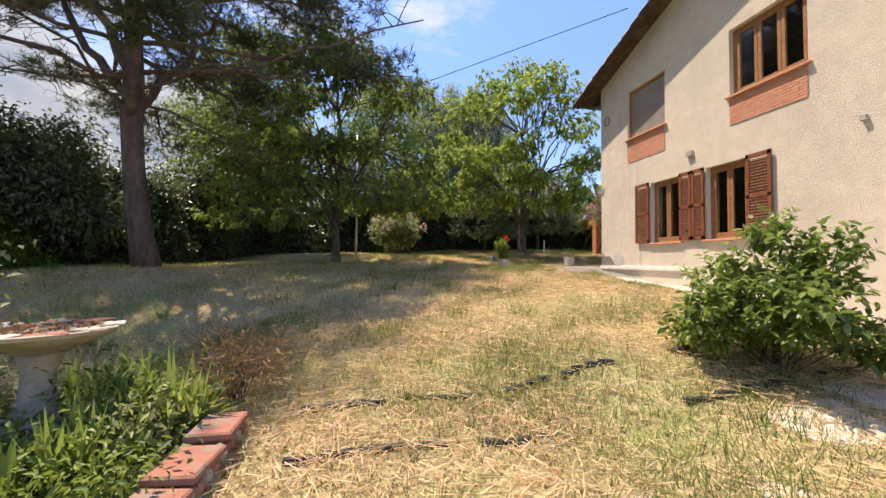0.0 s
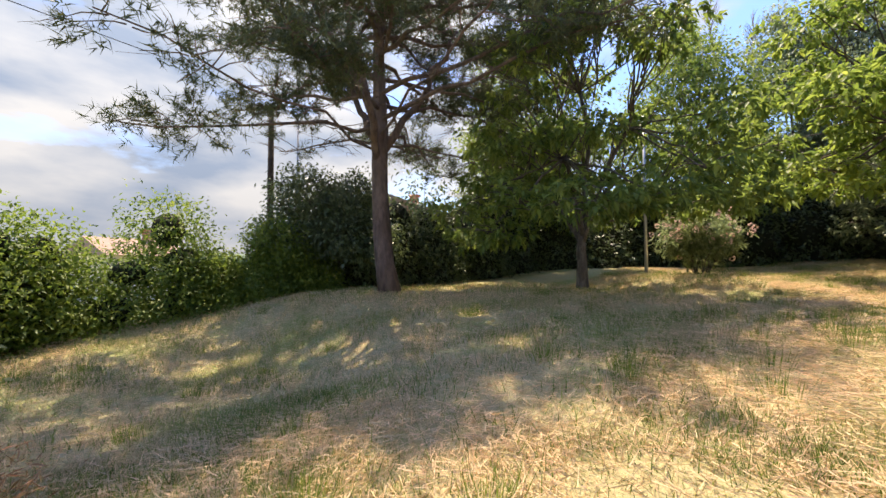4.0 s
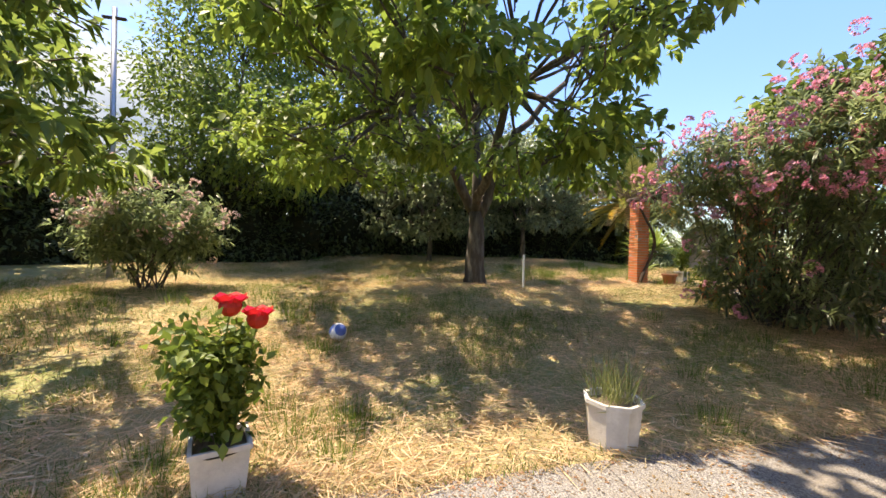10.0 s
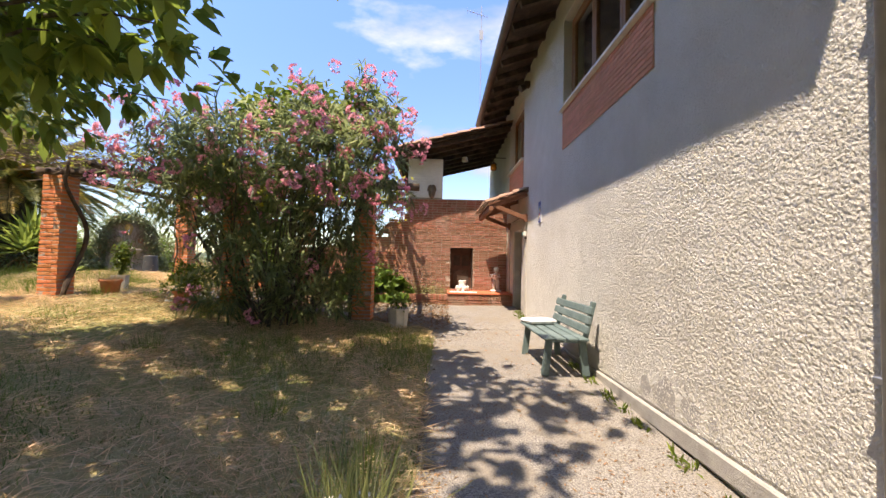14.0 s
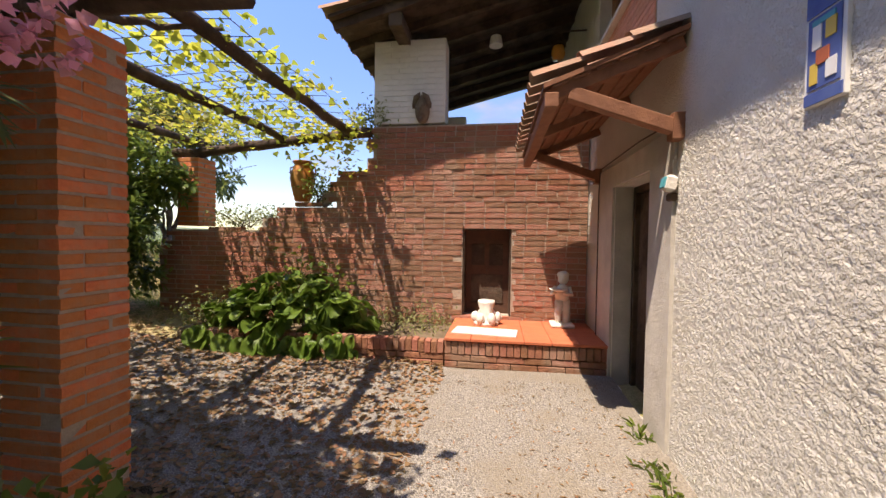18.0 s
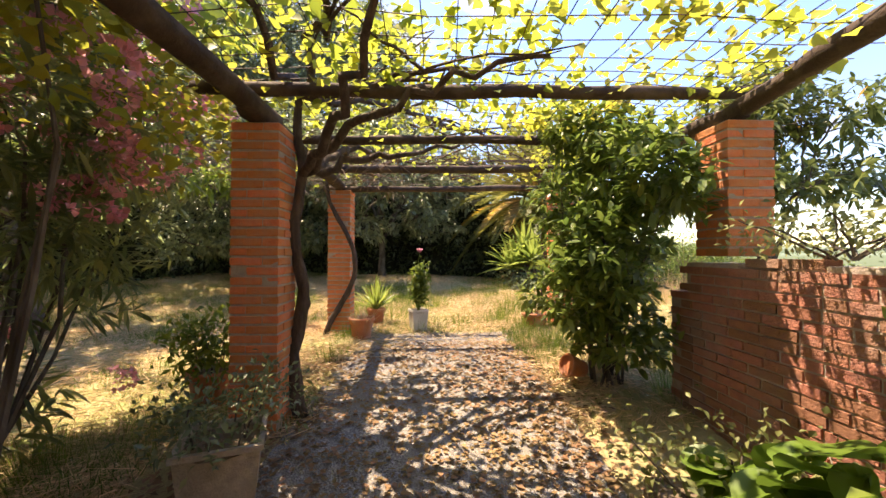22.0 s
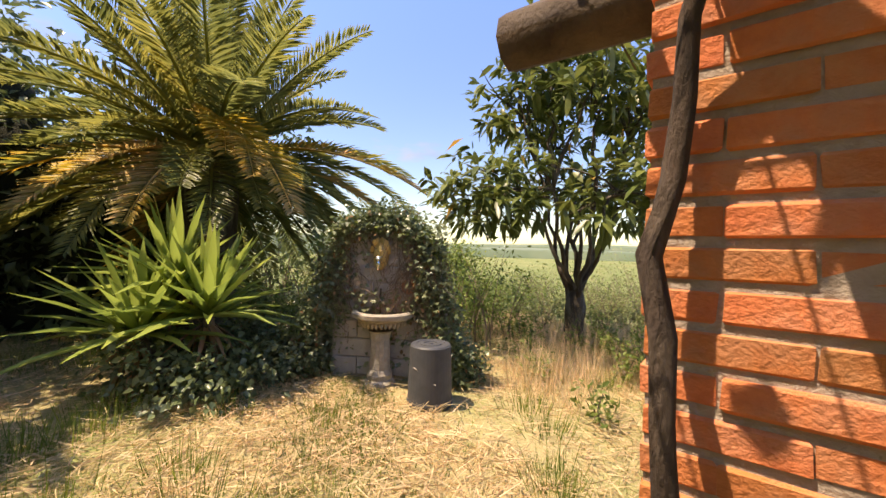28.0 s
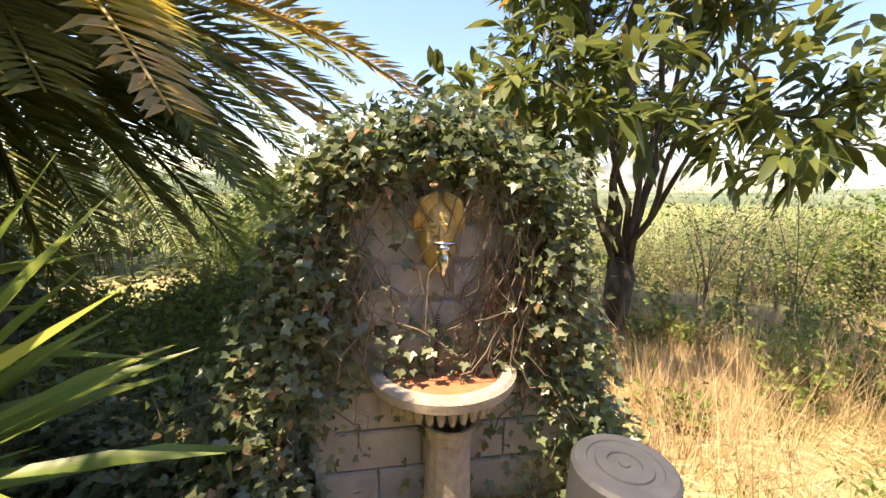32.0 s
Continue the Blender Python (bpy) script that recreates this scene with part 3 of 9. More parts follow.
def lobed_leaves(pos, way, length, width, fold=0.15, droop=0.0, side=None):
    """Three-pointed leaves, as ivy has: six triangles each."""
    n = len(pos)
    way = unit(way)
    s = unit(np.cross(way, rng.normal(size=(n, 3)) if side is None else side))
    nor = np.cross(s, way)
    L, W = np.broadcast_to(length, n)[:, None], np.broadcast_to(width, n)[:, None]
    p = lambda t, w, k: pos + way * L * t + s * W * w + nor * W * fold * k
    v = np.stack([p(0.1, 0, 0), p(0, 0.28, 0.6), p(0.42, 0.62, 1), p(0.5, 0.26, 0.4), p(1.0, 0, -0.3), p(0.5, -0.26, 0.4), p(0.42, -0.62, 1), p(0, -0.28, 0.6)], 1).reshape(-1, 3)
    o = (np.arange(n) * 8)[:, None]
    f = np.concatenate([o + q for q in ([0, 1, 2], [0, 2, 3], [0, 3, 4], [0, 4, 5], [0, 5, 6], [0, 6, 7])], 0)
    return v, f


def clumps(p, d, per, spread, length, width, hang=0.3, fold=0.25, out=0.6, leaf=leaves):
    """Sprays of leaves: about each twig end p, per leaves within spread, facing out and hanging."""
    n = len(p)
    q = np.repeat(p, per, 0) + rng.normal(size=(n * per, 3)) * spread
    w = np.repeat(d, per, 0) * out + rng.normal(size=(n * per, 3)) * 0.6
    w[:, 2] -= hang
    k = rng.uniform(0.7, 1.25, n * per)
    up = np.repeat(d, per, 0) + np.array([0, 0, 1.0]) + rng.normal(size=(n * per, 3)) * 0.5
    return leaf(q, w, length * k, width * k, fold, 0.1, side=up)


def whorls(p, d, per, length, width, droop=0.35, leaf=fine_leaves):
    """Tufts as a twig's end bears them: leaves spread round the twig's way and bent over by their weight."""
    n = len(p)
    axis = unit(d * 0.7 + rng.normal(size=(n, 3)) * 0.35 + np.array([0, 0, -0.05]))
    a = np.repeat(axis, per, 0)
    r = rng.normal(size=a.shape)
    r = unit(r - a * (r * a).sum(1, keepdims=True))
    k = rng.uniform(0.65, 1.2, n * per)
    pos = np.repeat(p, per, 0) + a * rng.uniform(-0.14, 0.04, (n * per, 1))
    up = np.array([[0, 0, 1.0]]) + rng.normal(size=a.shape) * 0.3
    return leaf(pos, a * 0.55 + r * 0.8, length * k, width * k, 0.18, droop, side=up)


def bough(a, b, r0, r1, bend=0.25, steps=6, sides=6, mb=None):
    """A crooked, tapering limb from a to b."""
    a, b = Vector(a), Vector(b)
    off = Vector((random.uniform(-1, 1), random.uniform(-1, 1), random.uniform(-0.2, 1))) * (b - a).length * bend
    pts, rad = [], []
    for i in range(steps + 1):
        t = i / steps
        p = a.lerp(b, t) + off * math.sin(math.pi * t) * 0.5
        if 0 < i < steps:
            p += Vector((random.uniform(-1, 1), random.uniform(-1, 1), random.uniform(-1, 1))) * (b - a).length * 0.025
        pts.append(p)
        rad.append(r0 + (r1 - r0) * t)
    return (mb or MB()).tube(pts, rad, sides)


# ---- ground ----
SPOTS = np.array([
    (10.5, -7.1, -1.36), (8.5, -5.6, -1.16), (6.4, -4.3, -0.68), (3.5, -2.6, -0.34), (1.5, -1.8, -0.14), (-0.3, -1.6, -0.03), (-1.9, 1, 0.03),
    (-1.6, 4, 0.10), (-1.5, 7, 0.22), (-3.2, 6, 0.27), (-5.4, 6, 0.52), (-7.5, 7, 0.62), (-8.4, 9, 0.66), (-11.3, 10, 0.84), (-10.4, 13.8, 0.80),
    (-15, 5.5, 1.0), (-8.3, 0.9, 0.56), (-7.2, -5.7, 0.42), (-4.2, -8.2, 0.02), (-1.1, -13.2, -0.12), (5, -12, -1.35), (11, -14, -1.9),
    (6.1, -0.2, -0.85), (3, -0.2, -0.38), (-14, -9, 0.6), (-20, 0, 1.2), (-0.7, 7.9, 0.34), (-2.3, 8.0, 0.38)])


def ground(x, y):
    """Height of the lawn: a smooth blend of the spot heights, level far off and falling to the valley north of the pergola."""
    x, y = np.asarray(x, float), np.asarray(y, float)
    d2 = (x[..., None] - SPOTS[:, 0]) ** 2 + (y[..., None] - SPOTS[:, 1]) ** 2
    w = 1 / (d2 + 0.5) ** 1.7
    z = (w * SPOTS[:, 2]).sum(-1) / w.sum(-1)
    far = np.clip((y - 14.5) / 45, 0, 1)
    z = z - 6.0 * far ** 1.2 * np.clip((24 - np.abs(x + 8)) / 14 + 1, 0.4, 1)
    left = np.clip((-y - 17) / 40, 0, 1)
    return z - 3.0 * left


def gz(x, y):
    return float(ground(x, y))


def build_ground():
    a = np.concatenate([-np.geomspace(1500, 26, 16), np.arange(-25.5, 19, 0.3), np.geomspace(19.5, 1500, 16)])
    b = np.concatenate([-np.geomspace(1500, 23, 16), np.arange(-22.5, 26, 0.3), np.geomspace(26.5, 1500, 16)])
    X, Y = np.meshgrid(a, b, indexing="ij")
    Z = ground(X, Y)
    near = np.clip(1 - np.hypot(X, Y) / 30, 0, 1)
    Z = Z + near * 0.018 * (np.sin(X * 3.1 + np.sin(Y * 2.3)) + np.sin(Y * 3.7 + np.sin(X * 1.9)))
    # under the paving the soil lies lower
    for x0, x1, y0, y1 in PAVED:
        inside = (X > x0 - 0.05) & (X < x1 + 0.05) & (Y > y0 - 0.05) & (Y < y1 + 0.05)
        Z = np.where(inside, Z - 0.05, Z)
    n, m = X.shape
    v = np.stack([X, Y, Z], -1).reshape(-1, 3)
    i = (np.arange(n - 1)[:, None] * m + np.arange(m - 1)[None]).ravel()
    f = np.stack([i, i + m, i + m + 1, i + 1], 1)
    me = tri_mesh("ground", v, f, M["lawn"], True)
    me.materials.append(M["meadow"])
    mid = v[f].mean(1)
    wild = (mid[:, 1] > 13.2 + 0.8 * np.sin(mid[:, 0] * 1.7)) | (mid[:, 0] < -19) | (mid[:, 1] < -18) | (mid[:, 0] > 18)
    me.polygons.foreach_set("material_index", wild.astype(np.int32))
    ob = new("ground", me)
    tagged(ob, "dry mown lawn with straw and green tufts on a slope", "ground", kind="structure")


PAVED = [(-1.95, 0.0, -1.9, 5.3), (0.0, 1.6, -1.9, 0.0), (1.6, 9.0, -0.95, 0.0), (-2.75, 0.0, 5.3, 7.86), (-8.2, -2.75, 5.85, 7.95)]


def build_paving():
    """The exposed-aggregate slabs that follow the slope, each field cut by joints."""
    for k, (x0, x1, y0, y1) in enumerate(PAVED):
        ob = None
        nx, ny = max(1, round((x1 - x0) / 1.9)), max(1, round((y1 - y0) / 1.9))
        root = thing("pavement", "worn exposed-aggregate concrete slabs strewn with straw", "pavement", kind="structure")
        for i in range(nx):
            for j in range(ny):
                a0, a1 = x0 + (x1 - x0) * i / nx + 0.003, x0 + (x1 - x0) * (i + 1) / nx - 0.003
                b0, b1 = y0 + (y1 - y0) * j / ny + 0.003, y0 + (y1 - y0) * (j + 1) / ny - 0.003
                s = 6
                mb = MB()
                top, tilt = [], random.uniform(-0.004, 0.004)
                for p in range(s + 1):
                    for q in range(s + 1):
                        x, y = a0 + (a1 - a0) * p / s, b0 + (b1 - b0) * q / s
                        top.append((x, y, gz(x, y) + 0.012 + tilt))
                f = [(p * (s + 1) + q, (p + 1) * (s + 1) + q, (p + 1) * (s + 1) + q + 1, p * (s + 1) + q + 1) for p in range(s) for q in range(s)]
                mb.add(top, f)
                rim = [p * (s + 1) for p in range(s + 1)] + [s * (s + 1) + q for q in range(1, s + 1)] + [p * (s + 1) + s for p in range(s - 1, -1, -1)] + list(range(s - 1, 0, -1))
                base = len(mb.v)
                mb.v.extend((mb.v[r][0], mb.v[r][1], mb.v[r][2] - 0.09) for r in rim)
                m = len(rim)
                mb.f.extend((rim[t], base + t, base + (t + 1) % m, rim[(t + 1) % m]) for t in range(m))
                part("slab", mb, M["slab"] if k == 2 else M["concrete"], root)


build_paving()
build_ground()


# ---- house ----
def wall_with_holes(name, axis, at, u0, u1, z_low, z_top, holes, thick, material, label):
    """An upright wall: outer face in the plane axis = at, running from u0 to u1, with rectangular openings (u0, u1, z0, z1)."""
    us = sorted({u0, u1, *[h[0] for h in holes], *[h[1] for h in holes]})
    zs = sorted({z_low, *[h[2] for h in holes], *[h[3] for h in holes]})
    mb = MB()
    P = (lambda u, d, z: (u, d, z)) if axis == "y" else (lambda u, d, z: (d, u, z))

    def quad(a, b, c, d):
        mb.add([a, b, c, d], [(0, 1, 2, 3)])
    for i in range(len(us) - 1):
        a, b = us[i], us[i + 1]
        for j in range(len(zs)):
            z0 = zs[j]
            if j + 1 < len(zs):
                za = zb = zs[j + 1]
            else:
                za, zb = z_top(a), z_top(b)
            if any(h[0] - 1e-6 <= a and b <= h[1] + 1e-6 and h[2] - 1e-6 <= z0 and j + 1 < len(zs) and za <= h[3] + 1e-6 for h in holes):
                continue
            for d in (at, at + thick):
                quad(P(a, d, z0), P(b, d, z0), P(b, d, zb), P(a, d, za))
    for h in holes:
        for (a, za), (b, zb) in (((h[0], h[2]), (h[1], h[2])), ((h[1], h[2]), (h[1], h[3])), ((h[1], h[3]), (h[0], h[3])), ((h[0], h[3]), (h[0], h[2]))):
            quad(P(a, at, za), P(b, at, zb), P(b, at + thick, zb), P(a, at + thick, za))
    quad(P(u0, at, z_low), P(u0, at, z_top(u0)), P(u0, at + thick, z_top(u0)), P(u0, at + thick, z_low))
    quad(P(u1, at, z_low), P(u1, at, z_top(u1)), P(u1, at + thick, z_top(u1)), P(u1, at + thick, z_low))
    bm = bmesh.new()
    bm.from_mesh(mb.mesh(name))
    bmesh.ops.remove_doubles(bm, verts=bm.verts, dist=1e-4)
    bmesh.ops.recalc_face_normals(bm, faces=bm.faces)
    me = bpy.data.meshes.new(name)
    bm.to_mesh(me)
    bm.free()
    return tagged(part(name, me, material), label, "wall", kind="structure")


EAVE, SLOPE, RIDGE_X, HOUSE_N = 5.42, 0.34, 6.0, 12.4
roof_z = lambda x: EAVE + 0.08 + SLOPE * (RIDGE_X - abs(x - RIDGE_X))
WIN_A = [(2.07, 3.0, 0.67, 2.2), (3.69, 4.58, 0.67, 2.2), (1.21, 2.56, 3.57, 4.9), (4.25, 5.64, 3.5, 4.85)]
WIN_B = [(1.88, 4.32, 3.69, 5.05), (7.0, 8.6, 3.69, 5.05)]
DOOR_B = (7.0, 7.85, 0.27, 2.12)
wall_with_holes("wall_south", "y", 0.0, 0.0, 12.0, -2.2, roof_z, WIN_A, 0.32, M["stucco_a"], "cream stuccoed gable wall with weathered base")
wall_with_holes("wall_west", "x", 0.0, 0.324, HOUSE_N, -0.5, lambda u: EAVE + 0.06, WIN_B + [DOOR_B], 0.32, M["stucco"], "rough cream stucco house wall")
def build_roughcast(name, axis, u0, u1, z0, z1, material, label, seed, deep, step=0.0072):
    """The thrown coat of a wall: blobs of mortar that stand out and shade one another."""
    y, z = np.arange(u0, u1, step), np.arange(z0, z1, step)
    q = np.random.default_rng(seed)

    def lumps(cell_y, cell_z):
        a = q.random((int((u1 - u0) / cell_y) + 3, int((z1 - z0) / cell_z) + 3))
        u, w = (y - u0) / cell_y, (z - z0) / cell_z
        i, j = u.astype(int), w.astype(int)
        fu, fw = (u - i)[:, None], (w - j)[None, :]
        fu, fw = fu * fu * (3 - 2 * fu), fw * fw * (3 - 2 * fw)
        g = lambda di, dj: a[np.ix_(i + di, j + dj)]
        return (g(0, 0) * (1 - fu) + g(1, 0) * fu) * (1 - fw) + (g(0, 1) * (1 - fu) + g(1, 1) * fu) * fw

    h = 0.78 * lumps(step * 1.02, step * 0.98) + 0.22 * lumps(0.019, 0.018)
    h = np.clip((h - 0.40) / 0.2, 0, 1) * deep + 0.001 * lumps(0.0072, 0.0072) + 0.003
    h[0, :] = h[-1, :] = h[:, 0] = h[:, -1] = -0.002
    ny, nz = len(y), len(z)
    along, up = np.repeat(y[:, None], nz, 1), np.repeat(z[None, :], ny, 0)
    v = np.stack([-h, along, up] if axis == "x" else [along, -h, up], 2).reshape(-1, 3)
    k = (np.arange(ny - 1)[:, None] * nz + np.arange(nz - 1)[None, :]).reshape(-1, 1)
    f = k + np.array([[0, 1, nz + 1, nz]])
    tagged(new(name, tri_mesh(name, v, f, material, True)), label, "wall", kind="structure")


build_roughcast("wall_roughcast", "x", 0.03, 3.6, 0.17, 3.05, M["stucco"], "rough thrown cream stucco coat on the house wall", 5, 0.0042)
build_roughcast("wall_roughcast", "x", 3.6, 6.60, 0.17, 2.75, M["stucco"], "rough thrown cream stucco coat beside the house door", 8, 0.0040, 0.0105)
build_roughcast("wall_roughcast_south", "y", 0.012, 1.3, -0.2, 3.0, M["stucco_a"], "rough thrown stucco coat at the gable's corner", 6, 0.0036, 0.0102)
tagged(part("wall_corner", MB().box((-0.002, 0.162, 2.4), (0.004, 0.324, 6.0)), M["stucco"]), "rough cream stucco at the house corner", "wall", kind="structure")
back = MB()
back.box((12.15, HOUSE_N / 2, 2.0), (0.3, HOUSE_N, 8.0)).box((6.0, HOUSE_N + 0.15, 2.2), (12.0, 0.3, 8.4))
tagged(part("wall_north", back, M["stucco"]), "plain rear stucco walls of the house", "wall", kind="structure")
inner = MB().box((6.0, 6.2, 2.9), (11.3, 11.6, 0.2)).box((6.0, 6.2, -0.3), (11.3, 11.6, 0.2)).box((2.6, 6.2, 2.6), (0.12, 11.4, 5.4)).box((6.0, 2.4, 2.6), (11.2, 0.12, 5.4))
tagged(part("wall_inner", inner, M["dark_room"]), "plastered rooms behind the windows, their dimness put into the colour", "wall", kind="structure")


def pantiles(mb, x0, x1, z0, z1, y0, y1, pitch=0.23, row=0.36):
    """Rows of half-round clay tiles on a slope that rises from (x0, z0) to (x1, z1)."""
    n, L = max(1, round((y1 - y0) / pitch)), math.hypot(x1 - x0, z1 - z0)
    rows = max(1, round(L / row))
    sx, sz = (x1 - x0) / L, (z1 - z0) / L
    for j in range(n):
        y = y0 + (j + 0.5) * (y1 - y0) / n
        for i in range(rows):
            d0, d1 = L * i / rows - 0.03, L * (i + 1) / rows + 0.03
            w = pitch * 0.44 * random.uniform(0.94, 1.06)
            v, yy = [], y + random.uniform(-0.008, 0.008)
            for d, k, h in ((d0, 1.08, 0.022), (d1, 0.9, 0.0)):
                for t in range(5):
                    a = math.pi * t / 4
                    u = math.sin(a) * w * 0.75 * k + h
                    v.append((x0 + sx * d - sz * u, yy + math.cos(a) * w * k, z0 + sz * d + sx * u))
            mb.add(v, [(t, t + 1, t + 6, t + 5) for t in range(4)])
    return mb


def build_roof():
    root = thing("roof", "clay tiled pitched roof with dark wooden rafters under the eaves", "roof", kind="structure")
    for side in (-1, 1):
        xe = RIDGE_X + side * (RIDGE_X + 0.72)
        ze = roof_z(0) - 0.72 * SLOPE
        deck = MB()
        v = []
        for y in (-0.5, 9.47):
            v += [(xe, y, ze), (RIDGE_X, y, roof_z(RIDGE_X)), (RIDGE_X, y, roof_z(RIDGE_X) + 0.05), (xe, y, ze + 0.05)]
        deck.add(v, [(0, 1, 2, 3), (7, 6, 5, 4), (0, 4, 5, 1), (3, 2, 6, 7), (0, 3, 7, 4), (1, 5, 6, 2)])
        part("deck", deck, M["wood_d"], root)
        part("tiles", pantiles(MB(), xe, RIDGE_X, ze + 0.07, roof_z(RIDGE_X) + 0.07, -0.52, 9.5), M["rooftile"], root)
    for k in range(18):
        y = -0.4 + k * 0.575
        m = Matrix.Rotation(-math.atan(SLOPE), 4, "Y")
        part("rafter", MB().box((-0.34, y, roof_z(0) - 0.34 * SLOPE - 0.06), (0.74, 0.08, 0.11), m, 0.006), M["wood_d"], root)
    for side in (0, 1):
        a = [(-0.72, -0.5, roof_z(0) - 0.72 * SLOPE - 0.05), (6.0, -0.5, roof_z(6) - 0.05)] if not side else [(12.72, -0.5, roof_z(12) - 0.72 * SLOPE - 0.05), (6.0, -0.5, roof_z(6) - 0.05)]
        part("verge_board", MB().tube(a, 0.06, 4), M["wood_d"], root)
    g = MB()
    pts = [(-0.79, y, EAVE - 0.15) for y in np.linspace(-0.5, 9.47, 12)]
    v, f = [], []
    for p in pts:
        for t in range(7):
            a = math.pi + math.pi * t / 6
            v.append((p[0] + 0.07 * math.cos(a), p[1], p[2] + 0.07 * math.sin(a) + 0.04))
    for i in range(len(pts) - 1):
        f += [(i * 7 + t, i * 7 + t + 1, i * 7 + t + 8, i * 7 + t + 7) for t in range(6)]
    part("gutter", g.add(v, f), M["zinc"], root, "brown half-round gutter")


build_roof()


def build_downpipe():
    root = thing("downpipe", "grey metal rainwater downpipe at the house corner", "pipe")
    part("pipe", MB().tube([(-0.06, 0.12, 0.05), (-0.06, 0.12, 4.9), (-0.3, 0.12, 5.1), (-0.74, 0.12, 5.25)], 0.045, 10), M["pipe"], root, smooth=True)
    for z in (0.9, 2.6, 4.4):
        part("bracket", MB().box((-0.045, 0.12, z), (0.11, 0.11, 0.03), None, 0.004), M["steel"], root)


build_downpipe()


def build_window(name, axis, u0, u1, z0, z1, leafs, depth, label, sill=True, roller=False):
    """A wooden casement with glass set into its opening; roller: a closed roller shutter instead."""
    P = (lambda u, d, z: (u, d, z)) if axis == "y" else (lambda u, d, z: (d, u, z))
    S = (lambda u, d, z: (u, d, z)) if axis == "y" else (lambda u, d, z: (d, u, z))
    root = thing(name, label, "window", kind="structure")
    w = 0.07
    fr = MB()
    for u, z, su, sz in (((u0 + u1) / 2, z0 + w / 2, u1 - u0 - 0.004, w), ((u0 + u1) / 2, z1 - w / 2, u1 - u0 - 0.004, w),
                         (u0 + w / 2 + 0.002, (z0 + z1) / 2, w, z1 - z0 - 2 * w), (u1 - w / 2 - 0.002, (z0 + z1) / 2, w, z1 - z0 - 2 * w)):
        fr.box(P(u, depth, z), S(su, 0.07, sz), None, 0.006)
    part("window_frame", fr, M["window_wood"], root)
    if roller:
        n = round((z1 - z0 - 2 * w) / 0.05)
        for i in range(n):
            z = z0 + w + (i + 0.5) * (z1 - z0 - 2 * w) / n
            part("slat", MB().box(P((u0 + u1) / 2, depth, z), S(u1 - u0 - 0.14, 0.014, (z1 - z0 - 2 * w) / n - 0.006), None, 0.004), M["roller"], root)
    else:
        for i in range(leafs):
            a, b = u0 + w + (u1 - u0 - 2 * w) * i / leafs, u0 + w + (u1 - u0 - 2 * w) * (i + 1) / leafs
            sash = MB()
            for u, z, su, sz in (((a + b) / 2, z0 + w + 0.03, b - a - 0.006, 0.06), ((a + b) / 2, z1 - w - 0.03, b - a - 0.006, 0.06),
                                 (a + 0.035, (z0 + z1) / 2, 0.06, z1 - z0 - 2 * w - 0.12), (b - 0.035, (z0 + z1) / 2, 0.06, z1 - z0 - 2 * w - 0.12)):
                sash.box(P(u, depth - 0.012, z), S(su, 0.05, sz), None, 0.005)
            s = part("sash", sash, M["window_wood"], root)
            g = part("pane", MB().box(P((a + b) / 2, depth - 0.01, (z0 + z1) / 2), S(b - a - 0.13, 0.006, z1 - z0 - 2 * w - 0.12)), M["glass"], s)
            g.visible_shadow = False
    if sill:
        part("window_sill", MB().box(P((u0 + u1) / 2, 0.08, z0 - 0.022), S(u1 - u0 + 0.12, 0.30, 0.04), None, 0.006), M["panel"] if axis == "y" else M["marble"], root)
    return root


build_window("window_1", "y", *WIN_A[0], 2, 0.14, "brown wooden casement window between open louvred shutters")
build_window("window_2", "y", *WIN_A[1], 2, 0.14, "brown wooden casement window between open louvred shutters")
build_window("window_3", "y", *WIN_A[2], 2, 0.10, "closed grey roller shutter in an upper window", roller=True)
build_window("window_4", "y", *WIN_A[3], 3, 0.14, "upper brown wooden casement window above a brick panel")
build_window("window_5", "x", *WIN_B[0], 3, 0.16, "wide upper wooden window above a terracotta brick panel")
build_window("window_6", "x", *WIN_B[1], 2, 0.16, "upper wooden window above a terracotta brick panel")


def build_panel(axis, u0, u1, z0, z1):
    """The thin bricks set into the stucco below an upper window."""
    root = thing("brick_panel", "recessed panel of thin terracotta bricks below a window", "brick panel", kind="structure")
    P = (lambda u, d, z: (u, d, z)) if axis == "y" else (lambda u, d, z: (d, u, z))
    part("bed", MB().box(P((u0 + u1) / 2, 0.002, (z0 + z1) / 2), P(u1 - u0, 0.016, z1 - z0)), M["mortar"], root)
    rows = round((z1 - z0) / 0.055)
    ln = 0.25
    mesh = None
    for r in range(rows):
        z = z0 + (r + 0.5) * (z1 - z0) / rows
        u = u0 + (0 if r % 2 else -ln / 2)
        while u < u1 - 0.02:
            a, b = max(u, u0) + 0.004, min(u + ln, u1) - 0.004
            if b - a > 0.02:
                part("brick", MB().box(P((a + b) / 2, -0.008, z), P(b - a, 0.012, (z1 - z0) / rows - 0.009)), M["panel"], root)
            u += ln


build_panel("y", 1.21, 2.56, 2.92, 3.52)
build_panel("y", 4.25, 5.64, 2.92, 3.45)
build_panel("x", 1.88, 4.32, 3.06, 3.64)
build_panel("x", 7.0, 8.6, 3.06, 3.64)


